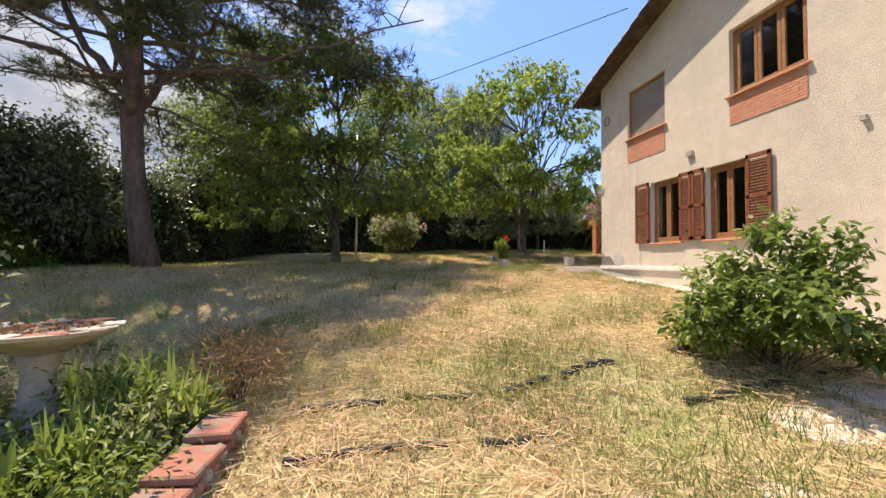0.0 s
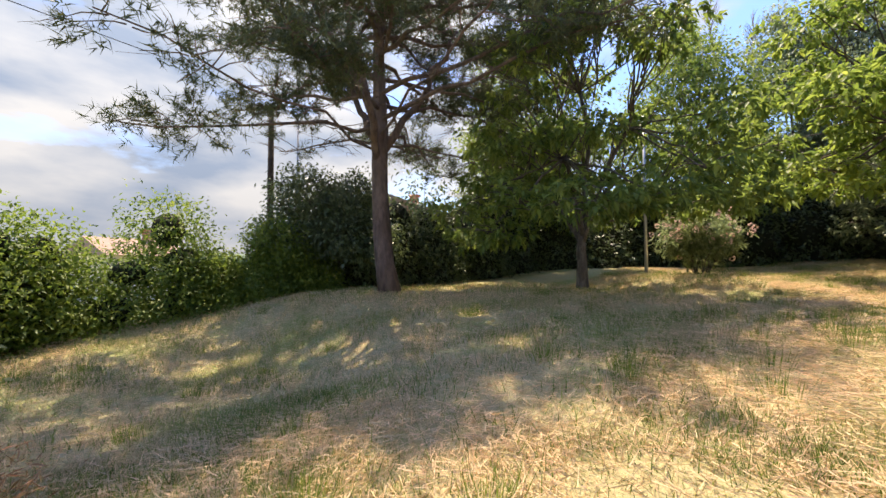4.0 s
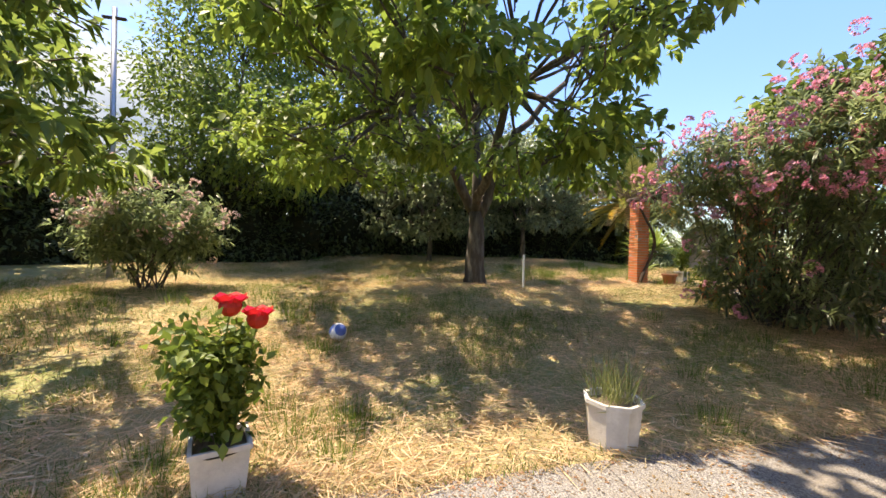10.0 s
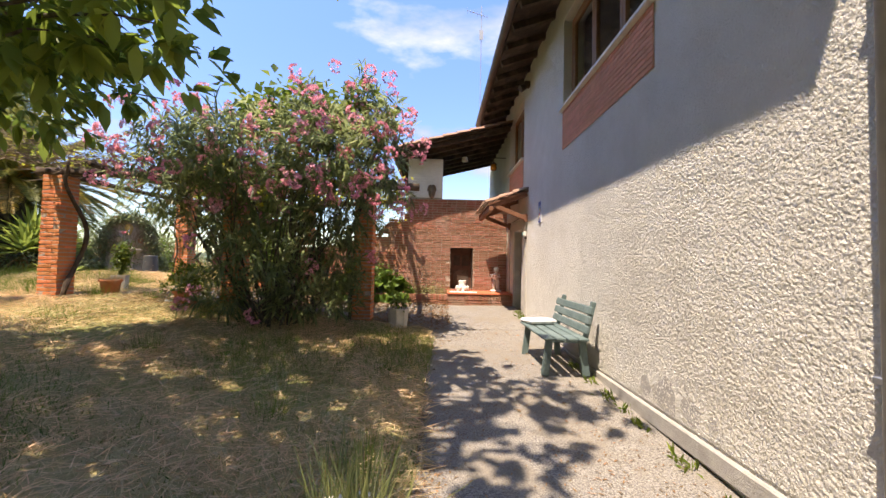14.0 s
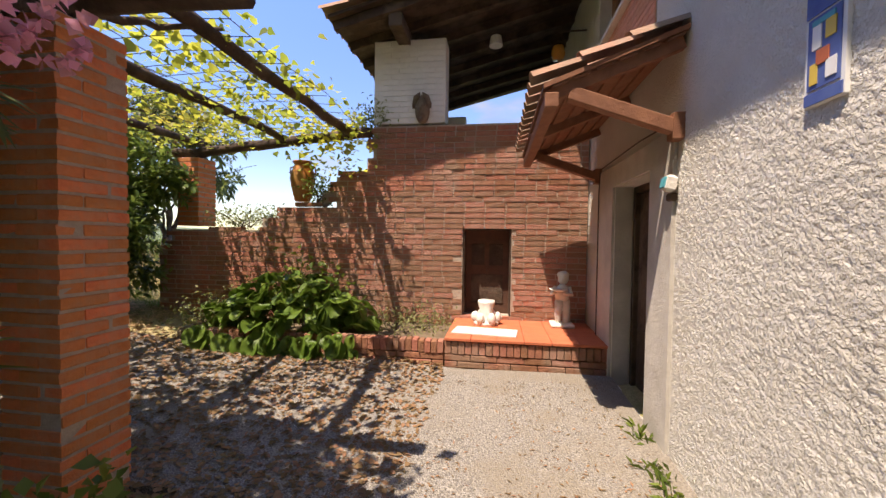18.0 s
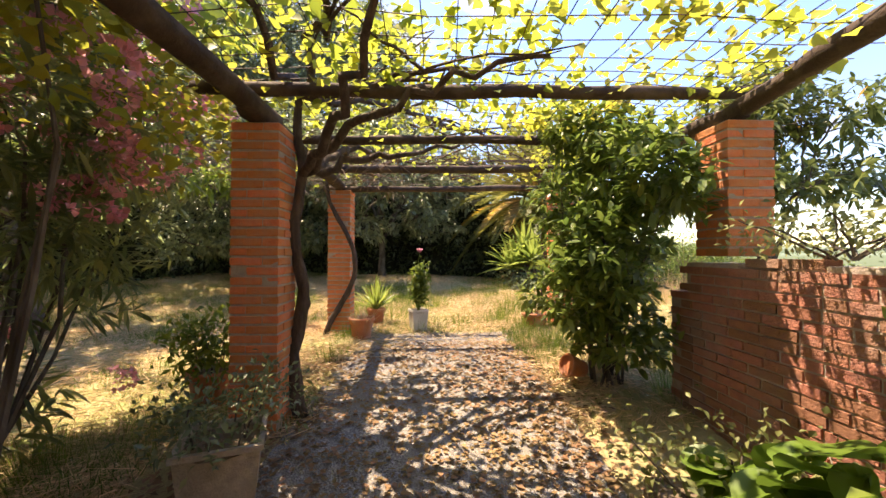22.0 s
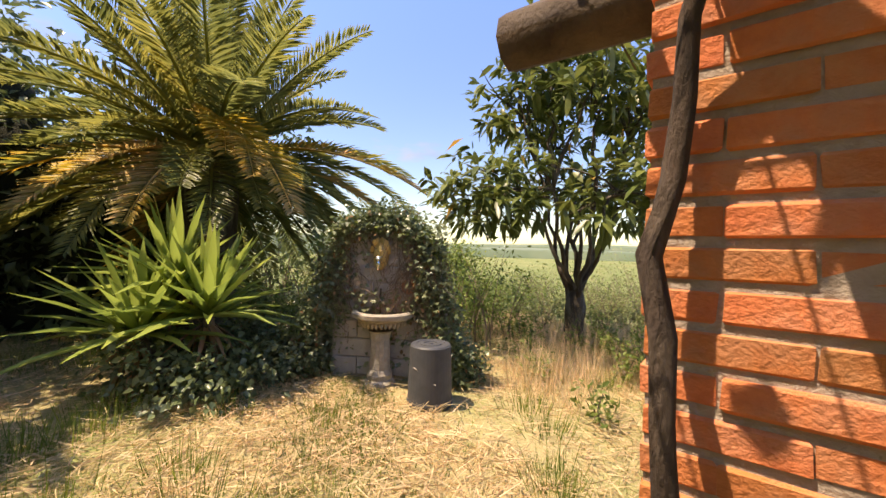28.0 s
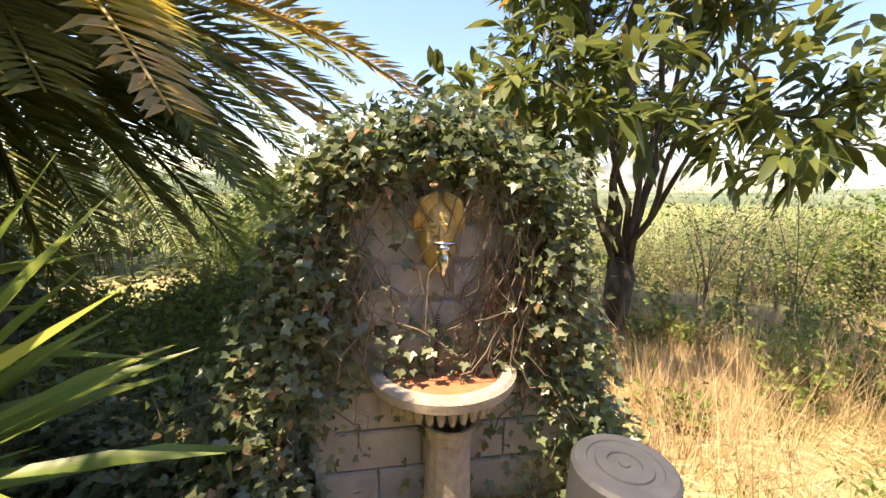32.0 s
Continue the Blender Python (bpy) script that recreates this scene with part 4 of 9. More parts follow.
def build_shutter(x0, x1, z0, z1, tilt):
    """An open louvred shutter folded back near the wall."""
    root = thing("shutter", "open brown louvred wooden shutter folded against the wall", "shutter", "shutters", at=(x0, -0.03, z0))
    w = x1 - x0
    fr = MB()
    for u, z, su, sz in ((w / 2, 0.04, w, 0.08), (w / 2, z1 - z0 - 0.04, w, 0.08), (w / 2, (z1 - z0) * 0.48, w, 0.07), (0.03, (z1 - z0) / 2, 0.06, z1 - z0), (w - 0.03, (z1 - z0) / 2, 0.06, z1 - z0)):
        fr.box((x0 + u, -0.05, z0 + z), (su, 0.035, sz), None, 0.004)
    part("shutter_frame", fr, M["shutter"], root)
    n = 24
    sl = None
    for i in range(n):
        z = z0 + 0.1 + (z1 - z0 - 0.2) * (i + 0.5) / n
        m = Matrix.Rotation(radians(38), 4, "X")
        part("slat", MB().box((x0 + w / 2, -0.05, z), (w - 0.12, 0.045, 0.008), m), M["shutter"], root)
    part("hinge", MB().box((x0 + w / 2, -0.015, z0 + 0.2), (0.04, 0.03, 0.05)), M["iron"], root)


for a, b in ((1.57, 2.05), (3.02, 3.34), (3.36, 3.67), (4.60, 5.06)):
    build_shutter(a, b, 0.68, 2.22, 0)


def build_door():
    root = thing("door_1", "dark brown wooden house door set back in the wall", "door", kind="structure")
    y0, y1, z0, z1 = DOOR_B
    part("door_frame", MB().box((0.2, y0 + 0.03, (z0 + z1) / 2), (0.08, 0.056, z1 - z0)).box((0.2, y1 - 0.03, (z0 + z1) / 2), (0.08, 0.056, z1 - z0)).box((0.2, (y0 + y1) / 2, z1 - 0.03), (0.08, y1 - y0 - 0.12, 0.056)), M["wood_d"], root)
    leaf = part("door_leaf", MB().box((0.22, (y0 + y1) / 2, (z0 + z1) / 2 - 0.03), (0.045, y1 - y0 - 0.13, z1 - z0 - 0.08), None, 0.005), M["wood_d"], root)
    for k in range(3):
        part("panel", MB().box((0.192, (y0 + y1) / 2, z0 + 0.35 + k * 0.58), (0.015, y1 - y0 - 0.36, 0.44), None, 0.007), M["wood_d"], leaf)
    part("door_handle", MB().tube([(0.19, y0 + 0.14, z0 + 0.95), (0.15, y0 + 0.14, z0 + 0.95), (0.15, y0 + 0.24, z0 + 0.95)], 0.009, 8), M["brass"], leaf)
    part("threshold", MB().box((0.12, (y0 + y1) / 2, z0 - 0.03), (0.3, y1 - y0 - 0.004, 0.06), None, 0.006), M["marble"], root)


def build_door_surround():
    """The smooth rendered piers and lintel round the house door, with a cable along it."""
    root = thing("door_surround", "smooth grey rendered surround of the house door", "door surround", kind="structure")
    y0, y1, z0, z1 = DOOR_B
    part("pier", MB().box((-0.008, 6.80, 1.28), (0.03, 0.36, 2.1), None, 0.004), M["smooth_render"], root)
    part("pier", MB().box((-0.008, 8.11, 1.28), (0.03, 0.48, 2.1), None, 0.004), M["smooth_render"], root)
    part("lintel", MB().box((-0.006, 7.48, 2.225), (0.034, 1.74, 0.2), None, 0.004), M["smooth_render"], root)
    part("reveal", MB().box((0.075, y1 - 0.008, (z0 + z1) / 2), (0.15, 0.012, z1 - z0)).box((0.075, y0 + 0.008, (z0 + z1) / 2), (0.15, 0.012, z1 - z0)), M["smooth_render"], root)
    part("cable", MB().tube([(-0.03, 6.66, 2.36), (-0.03, 7.2, 2.38), (-0.03, 8.3, 2.36), (-0.03, 8.34, 2.1), (-0.03, 8.33, 0.5)], 0.006, 5), M["iron"], root, "thin dark cable")


build_door()
build_door_surround()
lamp = thing("wall_light", "small white and blue ceramic wall light beside the door", "lamp", at=(-0.03, 6.62, 1.98))
part("body", MB().box((-0.05, 6.60, 1.98), (0.06, 0.065, 0.10), Matrix.Rotation(0.2, 4, "Y"), 0.015), M["plaster"], lamp)
part("glass", MB().box((-0.083, 6.60, 1.985), (0.016, 0.055, 0.07), Matrix.Rotation(0.2, 4, "Y"), 0.008), M["teal"], lamp)
part("bracket", MB().box((-0.02, 6.63, 1.90), (0.04, 0.07, 0.05), None, 0.008), M["iron"], lamp)


def build_canopy():
    """The small tiled canopy above the door, on wooden brackets."""
    root = thing("door_canopy", "small red-brown wooden canopy with clay tiles above the door", "canopy", at=(0, 7.3, 2.7))
    y0, y1, xf, zf, zw = 6.5, 8.5, -0.82, 2.55, 2.86
    deck = MB()
    v = []
    for y in (y0, y1):
        v += [(xf, y, zf), (0.0, y, zw), (0.0, y, zw + 0.03), (xf, y, zf + 0.03)]
    deck.add(v, [(0, 1, 2, 3), (7, 6, 5, 4), (0, 4, 5, 1), (3, 2, 6, 7), (0, 3, 7, 4), (1, 5, 6, 2)])
    part("deck", deck, M["canopy"], root)
    part("tiles", pantiles(MB(), xf - 0.03, 0.0, zf + 0.055, zw + 0.055, y0 - 0.03, y1 + 0.03, 0.17, 0.3), M["rooftile"], root)
    for y in (y0 + 0.06, (y0 + y1) / 2, y1 - 0.06):
        m = Matrix.Rotation(-math.atan2(zw - zf, -xf), 4, "Y")
        part("rafter", MB().box((xf / 2, y, (zf + zw) / 2 - 0.05), (0.84, 0.06, 0.08), m, 0.005), M["canopy"], root)
    part("front_beam", MB().box((xf + 0.05, (y0 + y1) / 2, zf - 0.07), (0.08, y1 - y0, 0.09), None, 0.006), M["canopy"], root)
    for y in (y0 + 0.06, y1 - 0.1):
        a, b = Vector((-0.03, y, 2.30)), Vector((-0.66, y, 2.53))
        part("strut", MB().box((a + b) / 2, ((b - a).length, 0.075, 0.085), Matrix.Rotation(math.atan2(b.z - a.z, a.x - b.x), 4, "Y"), 0.006), M["canopy"], root)
        part("wall_block", MB().box((-0.035, y, 2.31), (0.07, 0.09, 0.16), None, 0.006), M["canopy"], root)
    for k in range(6):
        x = xf + 0.10 + k * 0.13
        part("batten", MB().box((x, (y0 + y1) / 2, zf + (x - xf) * (zw - zf) / -xf - 0.012), (0.105, y1 - y0 - 0.02, 0.014), Matrix.Rotation(-math.atan2(zw - zf, -xf), 4, "Y")), M["canopy"], root)


build_canopy()


# ---- brick wall, porch and plinth ----
BW_Y = 8.9
HATCH = (-1.52, -0.91, 0.66, 1.76)


def wall_top(x):
    """Height of the brick wall's ragged top."""
    for a, z in ((-2.7, 3.08), (-2.78, 2.74), (-3.2, 2.50), (-4.02, 2.10), (-4.26, 1.95), (-5.65, 1.79)):
        if x >= a:
            return z
    return 1.5


def build_brick_wall():
    root = thing("wall_brick", "weathered red brick garden wall stepping down to the pergola", "brick wall", kind="structure")
    ph, ln, near, rest = 0.068, 0.255, 0, MB()
    core = MB()
    for x0, x1 in ((-2.7, -1.52), (-0.91, -0.01)):
        core.box(((x0 + x1) / 2, BW_Y + 0.124, 1.5), (x1 - x0, 0.24, 3.12))
    core.box(((HATCH[0] + HATCH[1]) / 2, BW_Y + 0.124, 2.42), (0.606, 0.24, 1.28)).box((-1.215, BW_Y + 0.124, 0.3), (0.606, 0.24, 0.7))
    for x0, x1 in ((-2.78, -2.7), (-3.2, -2.78), (-4.02, -3.2), (-4.26, -4.02), (-5.1, -4.26), (-5.65, -5.1), (-5.85, -5.65)):
        core.box(((x0 + x1) / 2, BW_Y + (0.124 if x1 > -5.0 else 0.19), wall_top((x0 + x1) / 2) / 2 - 0.09), (x1 - x0, 0.24 if x1 > -5.0 else 0.37, wall_top((x0 + x1) / 2) + 0.01))
    part("mortar", core, M["mortar"], root)
    rubble = MB()
    for k in range(16):
        u = k / 15
        rubble.ball((-3.46 + 0.26 * u + random.uniform(-0.03, 0.03), BW_Y + random.uniform(0.06, 0.2), 2.08 + 0.30 * u * random.uniform(0.5, 1.0)), (random.uniform(0.05, 0.09), random.uniform(0.05, 0.09), random.uniform(0.04, 0.08)), 7, 5)
    part("rubble", rubble, M["stone"], root, "slumped mortar and rubble on the wall's step")
    shapes = []
    for k in range(6):
        b = MB().box((0, 0, 0), (1, 0.10, 1), None, 0.008)
        b.v = [(x * random.uniform(0.992, 1.0), y + random.uniform(-0.003, 0.003), z * random.uniform(0.985, 1.0)) for x, y, z in b.v]
        shapes.append(b)
    cache = {}
    for r in range(int(3.1 / ph)):
        z = -0.02 + (r + 0.5) * ph
        x = -5.85 + (0 if r % 2 else ln / 2) + random.uniform(-0.02, 0.02)
        while x < -0.02:
            L = ln * random.choice((1, 1, 1, 1, 1, 1, 0.5))
            a, b = max(x, -5.85), min(x + L, -0.01)
            x += L
            c = (a + b) / 2
            if b - a < 0.05 or z + ph / 2 > wall_top(c) + 0.01:
                continue
            if c < -3.2 and z + ph * 1.5 > wall_top(c) + 0.01 and random.random() < 0.4:
                continue
            if HATCH[0] < b and a < HATCH[1] and HATCH[2] - 0.02 < z < HATCH[3] + 0.02:
                if c < HATCH[0]:
                    b = HATCH[0]
                elif c > HATCH[1]:
                    a = HATCH[1]
                else:
                    continue
                if b - a < 0.04:
                    continue
                c = (a + b) / 2
            w = round(b - a - 0.016, 3)
            y = BW_Y + 0.045 + random.uniform(-0.006, 0.005)
            key = (w, random.randrange(6))
            if key not in cache:
                q = MB()
                q.v = [(px * w, py, pz * (ph - 0.013)) for px, py, pz in shapes[key[1]].v]
                q.f = list(shapes[key[1]].f)
                cache[key] = q
            if -2.75 < c and 0.6 < z < 2.2 and near < 300:
                near += 1
                if isinstance(cache[key], MB):
                    me = cache[key].mesh("brick")
                    me.materials.append(M["brick_w"])
                    cache[key].made = me
                ob = new("brick", cache[key].made if hasattr(cache[key], "made") else None)
                ob.parent = root
                ob.location = (c, y, z)
            else:
                rest.add([(vx + c, vy + y, vz + z) for vx, vy, vz in cache[key].v], cache[key].f)
    tagged(part("bricks", rest, M["brick_wj"], root), kind="stuff")


def build_hatch():
    root = thing("hatch_door", "small dark brown wooden door in the brick wall", "door", kind="structure")
    x0, x1, z0, z1 = HATCH
    part("door_frame", MB().box((x0 + 0.012, BW_Y + 0.15, (z0 + z1) / 2), (0.02, 0.26, z1 - z0)).box((x1 - 0.012, BW_Y + 0.15, (z0 + z1) / 2), (0.02, 0.26, z1 - z0)).box(((x0 + x1) / 2, BW_Y + 0.15, z1 - 0.012), (x1 - x0 - 0.05, 0.26, 0.022)), M["wood_d"], root, "dark wooden lining of the hatch opening")
    leaf = part("door_leaf", MB().box(((x0 + x1) / 2, BW_Y + 0.27, (z0 + z1) / 2 - 0.02), (x1 - x0 - 0.02, 0.04, z1 - z0), None, 0.004), M["hatch_wood"], root)
    for a, b, c, d in ((x0 + 0.10, x0 + 0.27, z0 + 0.62, z1 - 0.2), (x0 + 0.33, x1 - 0.1, z0 + 0.62, z1 - 0.2), (x0 + 0.10, x1 - 0.1, z0 + 0.12, z0 + 0.5)):
        part("panel", MB().box(((a + b) / 2, BW_Y + 0.246, (c + d) / 2), (b - a, 0.012, d - c), None, 0.005), M["wood_d"], leaf)
    part("handle", MB().tube([(x0 + 0.3, BW_Y + 0.25, z0 + 0.55), (x0 + 0.3, BW_Y + 0.20, z0 + 0.55)], 0.012, 8), M["iron"], leaf)


def build_plinth():
    """The terrace step in front of the hatch and the low bed edge beside it, of bricks laid on edge."""
    root = thing("terrace_step", "low brick step topped with red terracotta tiles", "step", kind="structure")
    x0, x1, y0, y1, z = -1.6, -0.004, 7.92, 8.895, 0.6
    part("core", MB().box(((x0 + x1) / 2, (y0 + y1) / 2 + 0.04, z / 2 + 0.06), (x1 - x0 - 0.06, y1 - y0 - 0.1, z - 0.16)), M["mortar"], root)
    n = 6
    for i in range(n):
        for j in range(3):
            a, b = x0 + (x1 - x0) * i / n, x0 + (x1 - x0) * (i + 1) / n
            c, d = y0 - 0.03 + (y1 - y0 + 0.03) * j / 3, y0 - 0.03 + (y1 - y0 + 0.03) * (j + 1) / 3
            part("tile", MB().box(((a + b) / 2, (c + d) / 2, z + 0.005), (b - a - 0.004, d - c - 0.004, 0.03), None, 0.004), M["tile_red"], root)
    def courses(owner, a, b, y, tops):
        """Bricks set upright under the top and two lying courses below them."""
        m = round((b - a) / 0.068)
        for i in range(m):
            h = random.uniform(-0.008, 0.006) if tops else 0.0
            part("brick", MB().box((a + (b - a) * (i + 0.5) / m, y + random.uniform(-0.005, 0.005), 0.516 + h), ((b - a) / m - 0.009, 0.12, 0.128), None, 0.007), M["brick_w"], owner)
        for r in range(3):
            n = round((b - a) / 0.25)
            for i in range(n + 1):
                c, d = max(a, a + (b - a) * (i - 0.5 * (r % 2)) / n), min(b, a + (b - a) * (i + 1 - 0.5 * (r % 2)) / n)
                if d - c > 0.04:
                    part("brick", MB().box(((c + d) / 2, y + random.uniform(-0.004, 0.004), 0.415 - r * 0.07), (d - c - 0.008, 0.11, 0.06), None, 0.006), M["brick_w"], owner)

    courses(root, x0, x1, y0 + 0.05, False)
    edge = thing("bed_edging", "low edging of weathered bricks round a planting bed", "edging", kind="structure")
    part("core", MB().box((-2.95, 8.02, 0.35), (2.66, 0.07, 0.34)), M["mortar"], edge)
    courses(edge, -4.3, -1.61, 7.98, True)
    solid("bed_soil", MB().box((-3.2, 8.47, 0.41), (3.18, 0.82, 0.24), None, 0.03), M["soil"], "dry soil of the planting bed by the wall", "soil", "structure")
    solid("marble_plate", MB().box((-1.2, 8.2, 0.628), (0.68, 0.3, 0.016), Matrix.Rotation(radians(-6), 4, "Z"), 0.003), M["marble"], "pale marble slab lying on the step", "slab")


build_hatch()
build_plinth()


def build_porch():
    root = thing("porch", "tiled porch roof on dark rafters above the brick wall", "porch", kind="structure")
    x0, x1, z0, z1, y0, y1 = -3.08, -0.004, 4.16, 4.93, 8.35, 12.4
    v = []
    for y in (y0, y1):
        v += [(x0, y, z0), (x1, y, z1), (x1, y, z1 + 0.04), (x0, y, z0 + 0.04)]
    part("deck", MB().add(v, [(0, 1, 2, 3), (7, 6, 5, 4), (0, 4, 5, 1), (3, 2, 6, 7), (0, 3, 7, 4), (1, 5, 6, 2)]), M["wood_d"], root)
    part("tiles", pantiles(MB(), x0 - 0.05, x1, z0 + 0.06, z1 + 0.06, y0 - 0.08, y1), M["rooftile"], root)
    m = Matrix.Rotation(-math.atan2(z1 - z0, x1 - x0), 4, "Y")
    for k in range(8):
        y = y0 + 0.12 + k * 0.5
        part("rafter", MB().box(((x0 + x1) / 2, y, (z0 + z1) / 2 - 0.06), (3.1, 0.09, 0.11), m, 0.006), M["wood_d"], root)
    part("beam", MB().box((-2.3, 10.4, 4.16), (0.16, 3.9, 0.16), None, 0.01), M["wood_d"], root)
    col = MB().box((-2.23, 9.06, 3.62), (0.93, 0.30, 1.06), None, 0.01).box((-2.23, 12.2, 2.2), (0.9, 0.3, 3.9), None, 0.01)
    part("column", col, M["white"], root, "whitewashed brick column")
    for r in range(15):
        for k in range(4):
            a = -2.69 + 0.93 * k / 4 + (0.11 if r % 2 else 0)
            b = min(a + 0.22, -1.77)
            if b - a > 0.03:
                part("brick", MB().box(((a + b) / 2, 8.905, 3.12 + r * 0.07), (b - a - 0.006, 0.012, 0.058), None, 0.003), M["white"], root)
    part("floor", MB().box((-1.4, 10.7, 2.9), (2.75, 3.2, 0.16)), M["concrete"], root)


build_porch()


# ---- pergola ----
PILLARS = dict(N=(-3.19, 5.695, 0.12, 2.62), B=(-5.5, 5.635, 0.40, 2.69), C=(-8.55, 5.48, 0.5, 2.73), D=(-8.545, 8.865, 0.5, 2.77), E=(-5.42, 9.1, 1.75, 2.72))
PW = 0.335


def build_pillar(x, y, z0, z1):
    """A square pillar, three half-bricks a side, on a mortar core."""
    root = thing("pergola_pillar", "square red brick pillar carrying the pergola", "pillar", "pergola pillars", at=(x, y, z0))
    part("mortar", MB().box((x, y, (z0 + z1) / 2), (PW - 0.014, PW - 0.014, z1 - z0 - 0.01)), M["mortar"], root)
    n = round((z1 - z0) / 0.068)
    h = (z1 - z0) / n
    t = 0.11
    for r in range(n):
        z = z0 + (r + 0.5) * h
        for s in range(4):
            m = Matrix.Rotation(math.pi / 2 * s, 4, "Z")
            # one long brick and, on its other end, the header of the next side
            u = -PW / 2 + (PW - t) / 2 if r % 2 else PW / 2 - (PW - t) / 2
            key = (r + s) % 5
            c = m @ Vector((u, -PW / 2 + t / 2, 0))
            ob = new("brick", brick_shape(round(PW - t, 3), t, round(h, 4), key))
            ob.parent = root
            ob.matrix_basis = Matrix.Translation((c.x + random.uniform(-0.003, 0.003), c.y + random.uniform(-0.003, 0.003), z - z0)) @ m


BRICKS = {}


def brick_shape(L, t, h, key):
    k = (L, t, h, key)
    if k not in BRICKS:
        b = MB().box((0, 0, 0), (L - 0.008, t, h - 0.015), None, 0.005)
        b.v = [(x + random.uniform(-0.002, 0.002), y + random.uniform(-0.002, 0.002), z + random.uniform(-0.0015, 0.0015)) for x, y, z in b.v]
        me = b.mesh("brick")
        me.materials.append(M["brick"])
        BRICKS[k] = me
    return BRICKS[k]


def log(a, b, r, parent, name="beam"):
    a, b = Vector(a), Vector(b)
    n = 9
    pts = [a.lerp(b, i / n) + Vector((random.uniform(-1, 1), random.uniform(-1, 1), random.uniform(-1, 1))) * 0.014 for i in range(n + 1)]
    return part(name, MB().tube(pts, [r * random.uniform(0.9, 1.08) for _ in pts], 9, wobble=0.05), M["wood_d"], parent, smooth=True)


CROSS = [-2.95, -4.0, -5.35, -6.55, -7.85, -8.5]


def build_pergola():
    root = thing("pergola", "pergola of dark rough logs and wire mesh overgrown with vines", "pergola")
    log((-2.2, 5.68, 2.72), (-5.6, 5.66, 2.78), 0.075, root)
    log((-5.3, 5.60, 2.79), (-8.95, 5.45, 2.80), 0.075, root)
    log((-2.72, 8.86, 2.98), (-5.6, 9.1, 2.80), 0.07, root)
    log((-5.3, 9.1, 2.80), (-9.1, 8.88, 2.84), 0.07, root)
    for x in CROSS:
        z = 2.76 if x < -8.3 else 2.91
        log((x + random.uniform(-0.05, 0.05), 5.2, z), (x + random.uniform(-0.08, 0.08), 9.3 if x < -3.2 else 8.9, z + 0.05), random.uniform(0.045, 0.058), root, "cross_beam")
    wires = MB()
    zf = lambda x, y: 2.97 + 0.03 * math.sin(x * 3) + 0.025 * math.sin(y * 4 + x)
    for i in range(32):
        x = -8.9 + i * 0.2
        wires.tube([(x + 0.02 * math.sin(k * 2.1 + i), 4.9 + k * 0.65, zf(x, 4.9 + k * 0.65)) for k in range(8)], 0.0035, 3, False)
    for i in range(24):
        y = 4.9 + i * 0.19
        wires.tube([(-9.0 + k * 0.7, y + 0.02 * math.sin(k * 1.7 + i), zf(-9.0 + k * 0.7, y)) for k in range(10)], 0.0035, 3, False)
    tagged(part("wire_mesh", wires, M["iron"], root, "rusty wire mesh"), kind="stuff")


build_pergola()


# ---- trees and shrubs ----
def crown_mesh(name, chunks, material):
    v, f = join(chunks)
    return tri_mesh(name, v, f, material)


def build_tree(name, label, x, y, height, trunk_r, fork, lobes, n, per, length, width, leaf, bark="bark", spread=0.13, hang=0.35, lean=(0, 0), inner=0.5, shape=leaves, tuft=False):
    """A broad-leaved tree: crooked trunk, a limb to each lobe of the crown, and sprays of leaves."""
    z = gz(x, y)
    root = thing(name, label, "tree", at=(x, y, z))
    top = Vector((x + lean[0], y + lean[1], z + fork))
    pts = [Vector((x, y, z - 0.1)).lerp(top, i / 6) + Vector((random.uniform(-1, 1), random.uniform(-1, 1), 0)) * 0.015 for i in range(7)]
    part("trunk", MB().tube(pts, [trunk_r * (1.35 if i == 0 else 1.05 - 0.06 * i) for i in range(7)], 12, wobble=0.06), M[bark], root, smooth=True)
    far = max(math.hypot(c[0], c[1]) for c, r in lobes)
    tall = max(c[2] for c, r in lobes)
    mains = [Vector((x + far * 0.36 * math.cos(k * 1.257), y + far * 0.36 * math.sin(k * 1.257), z + fork + (tall - fork) * (0.28 + 0.12 * (k % 2)))) for k in range(5)]
    mains.append(Vector((x + lean[0], y + lean[1], z + fork + (tall - fork) * 0.62)))
    for e in mains:
        part("limb", bough(top - Vector((0, 0, random.uniform(0, fork * 0.2))), e, trunk_r * 0.5, trunk_r * 0.26, 0.12, 7, 8), M[bark], root, smooth=True)
    for c, r in lobes:
        c = Vector((x + c[0], y + c[1], z + c[2]))
        base = min(mains, key=lambda p: (p - c).length)
        mb = bough(base, c, trunk_r * 0.18, 0.014, 0.14)
        for _ in range(5):
            e = c + Vector((random.uniform(-1, 1) * r[0], random.uniform(-1, 1) * r[1], random.uniform(-0.8, 0.9) * r[2])) * 0.85
            bough(c.lerp(top, random.uniform(0, 0.35)), e, 0.022, 0.006, 0.25, 5, 4, mb)
        part("limb", mb, M[bark], root, smooth=True)
    p, d = shell_points([((x + c[0], y + c[1], z + c[2]), r) for c, r in lobes], n, inner)
    keep = p[:, 2] > ground(p[:, 0], p[:, 1]) + 0.25
    p, d = p[keep], d[keep]
    part("crown", crown_mesh("crown", [whorls(p, d, per, length, width, leaf=shape) if tuft else clumps(p, d, per, spread, length, width, hang, leaf=shape)], M[leaf]), None, root, "crown of broad leaves with gaps")
    return root


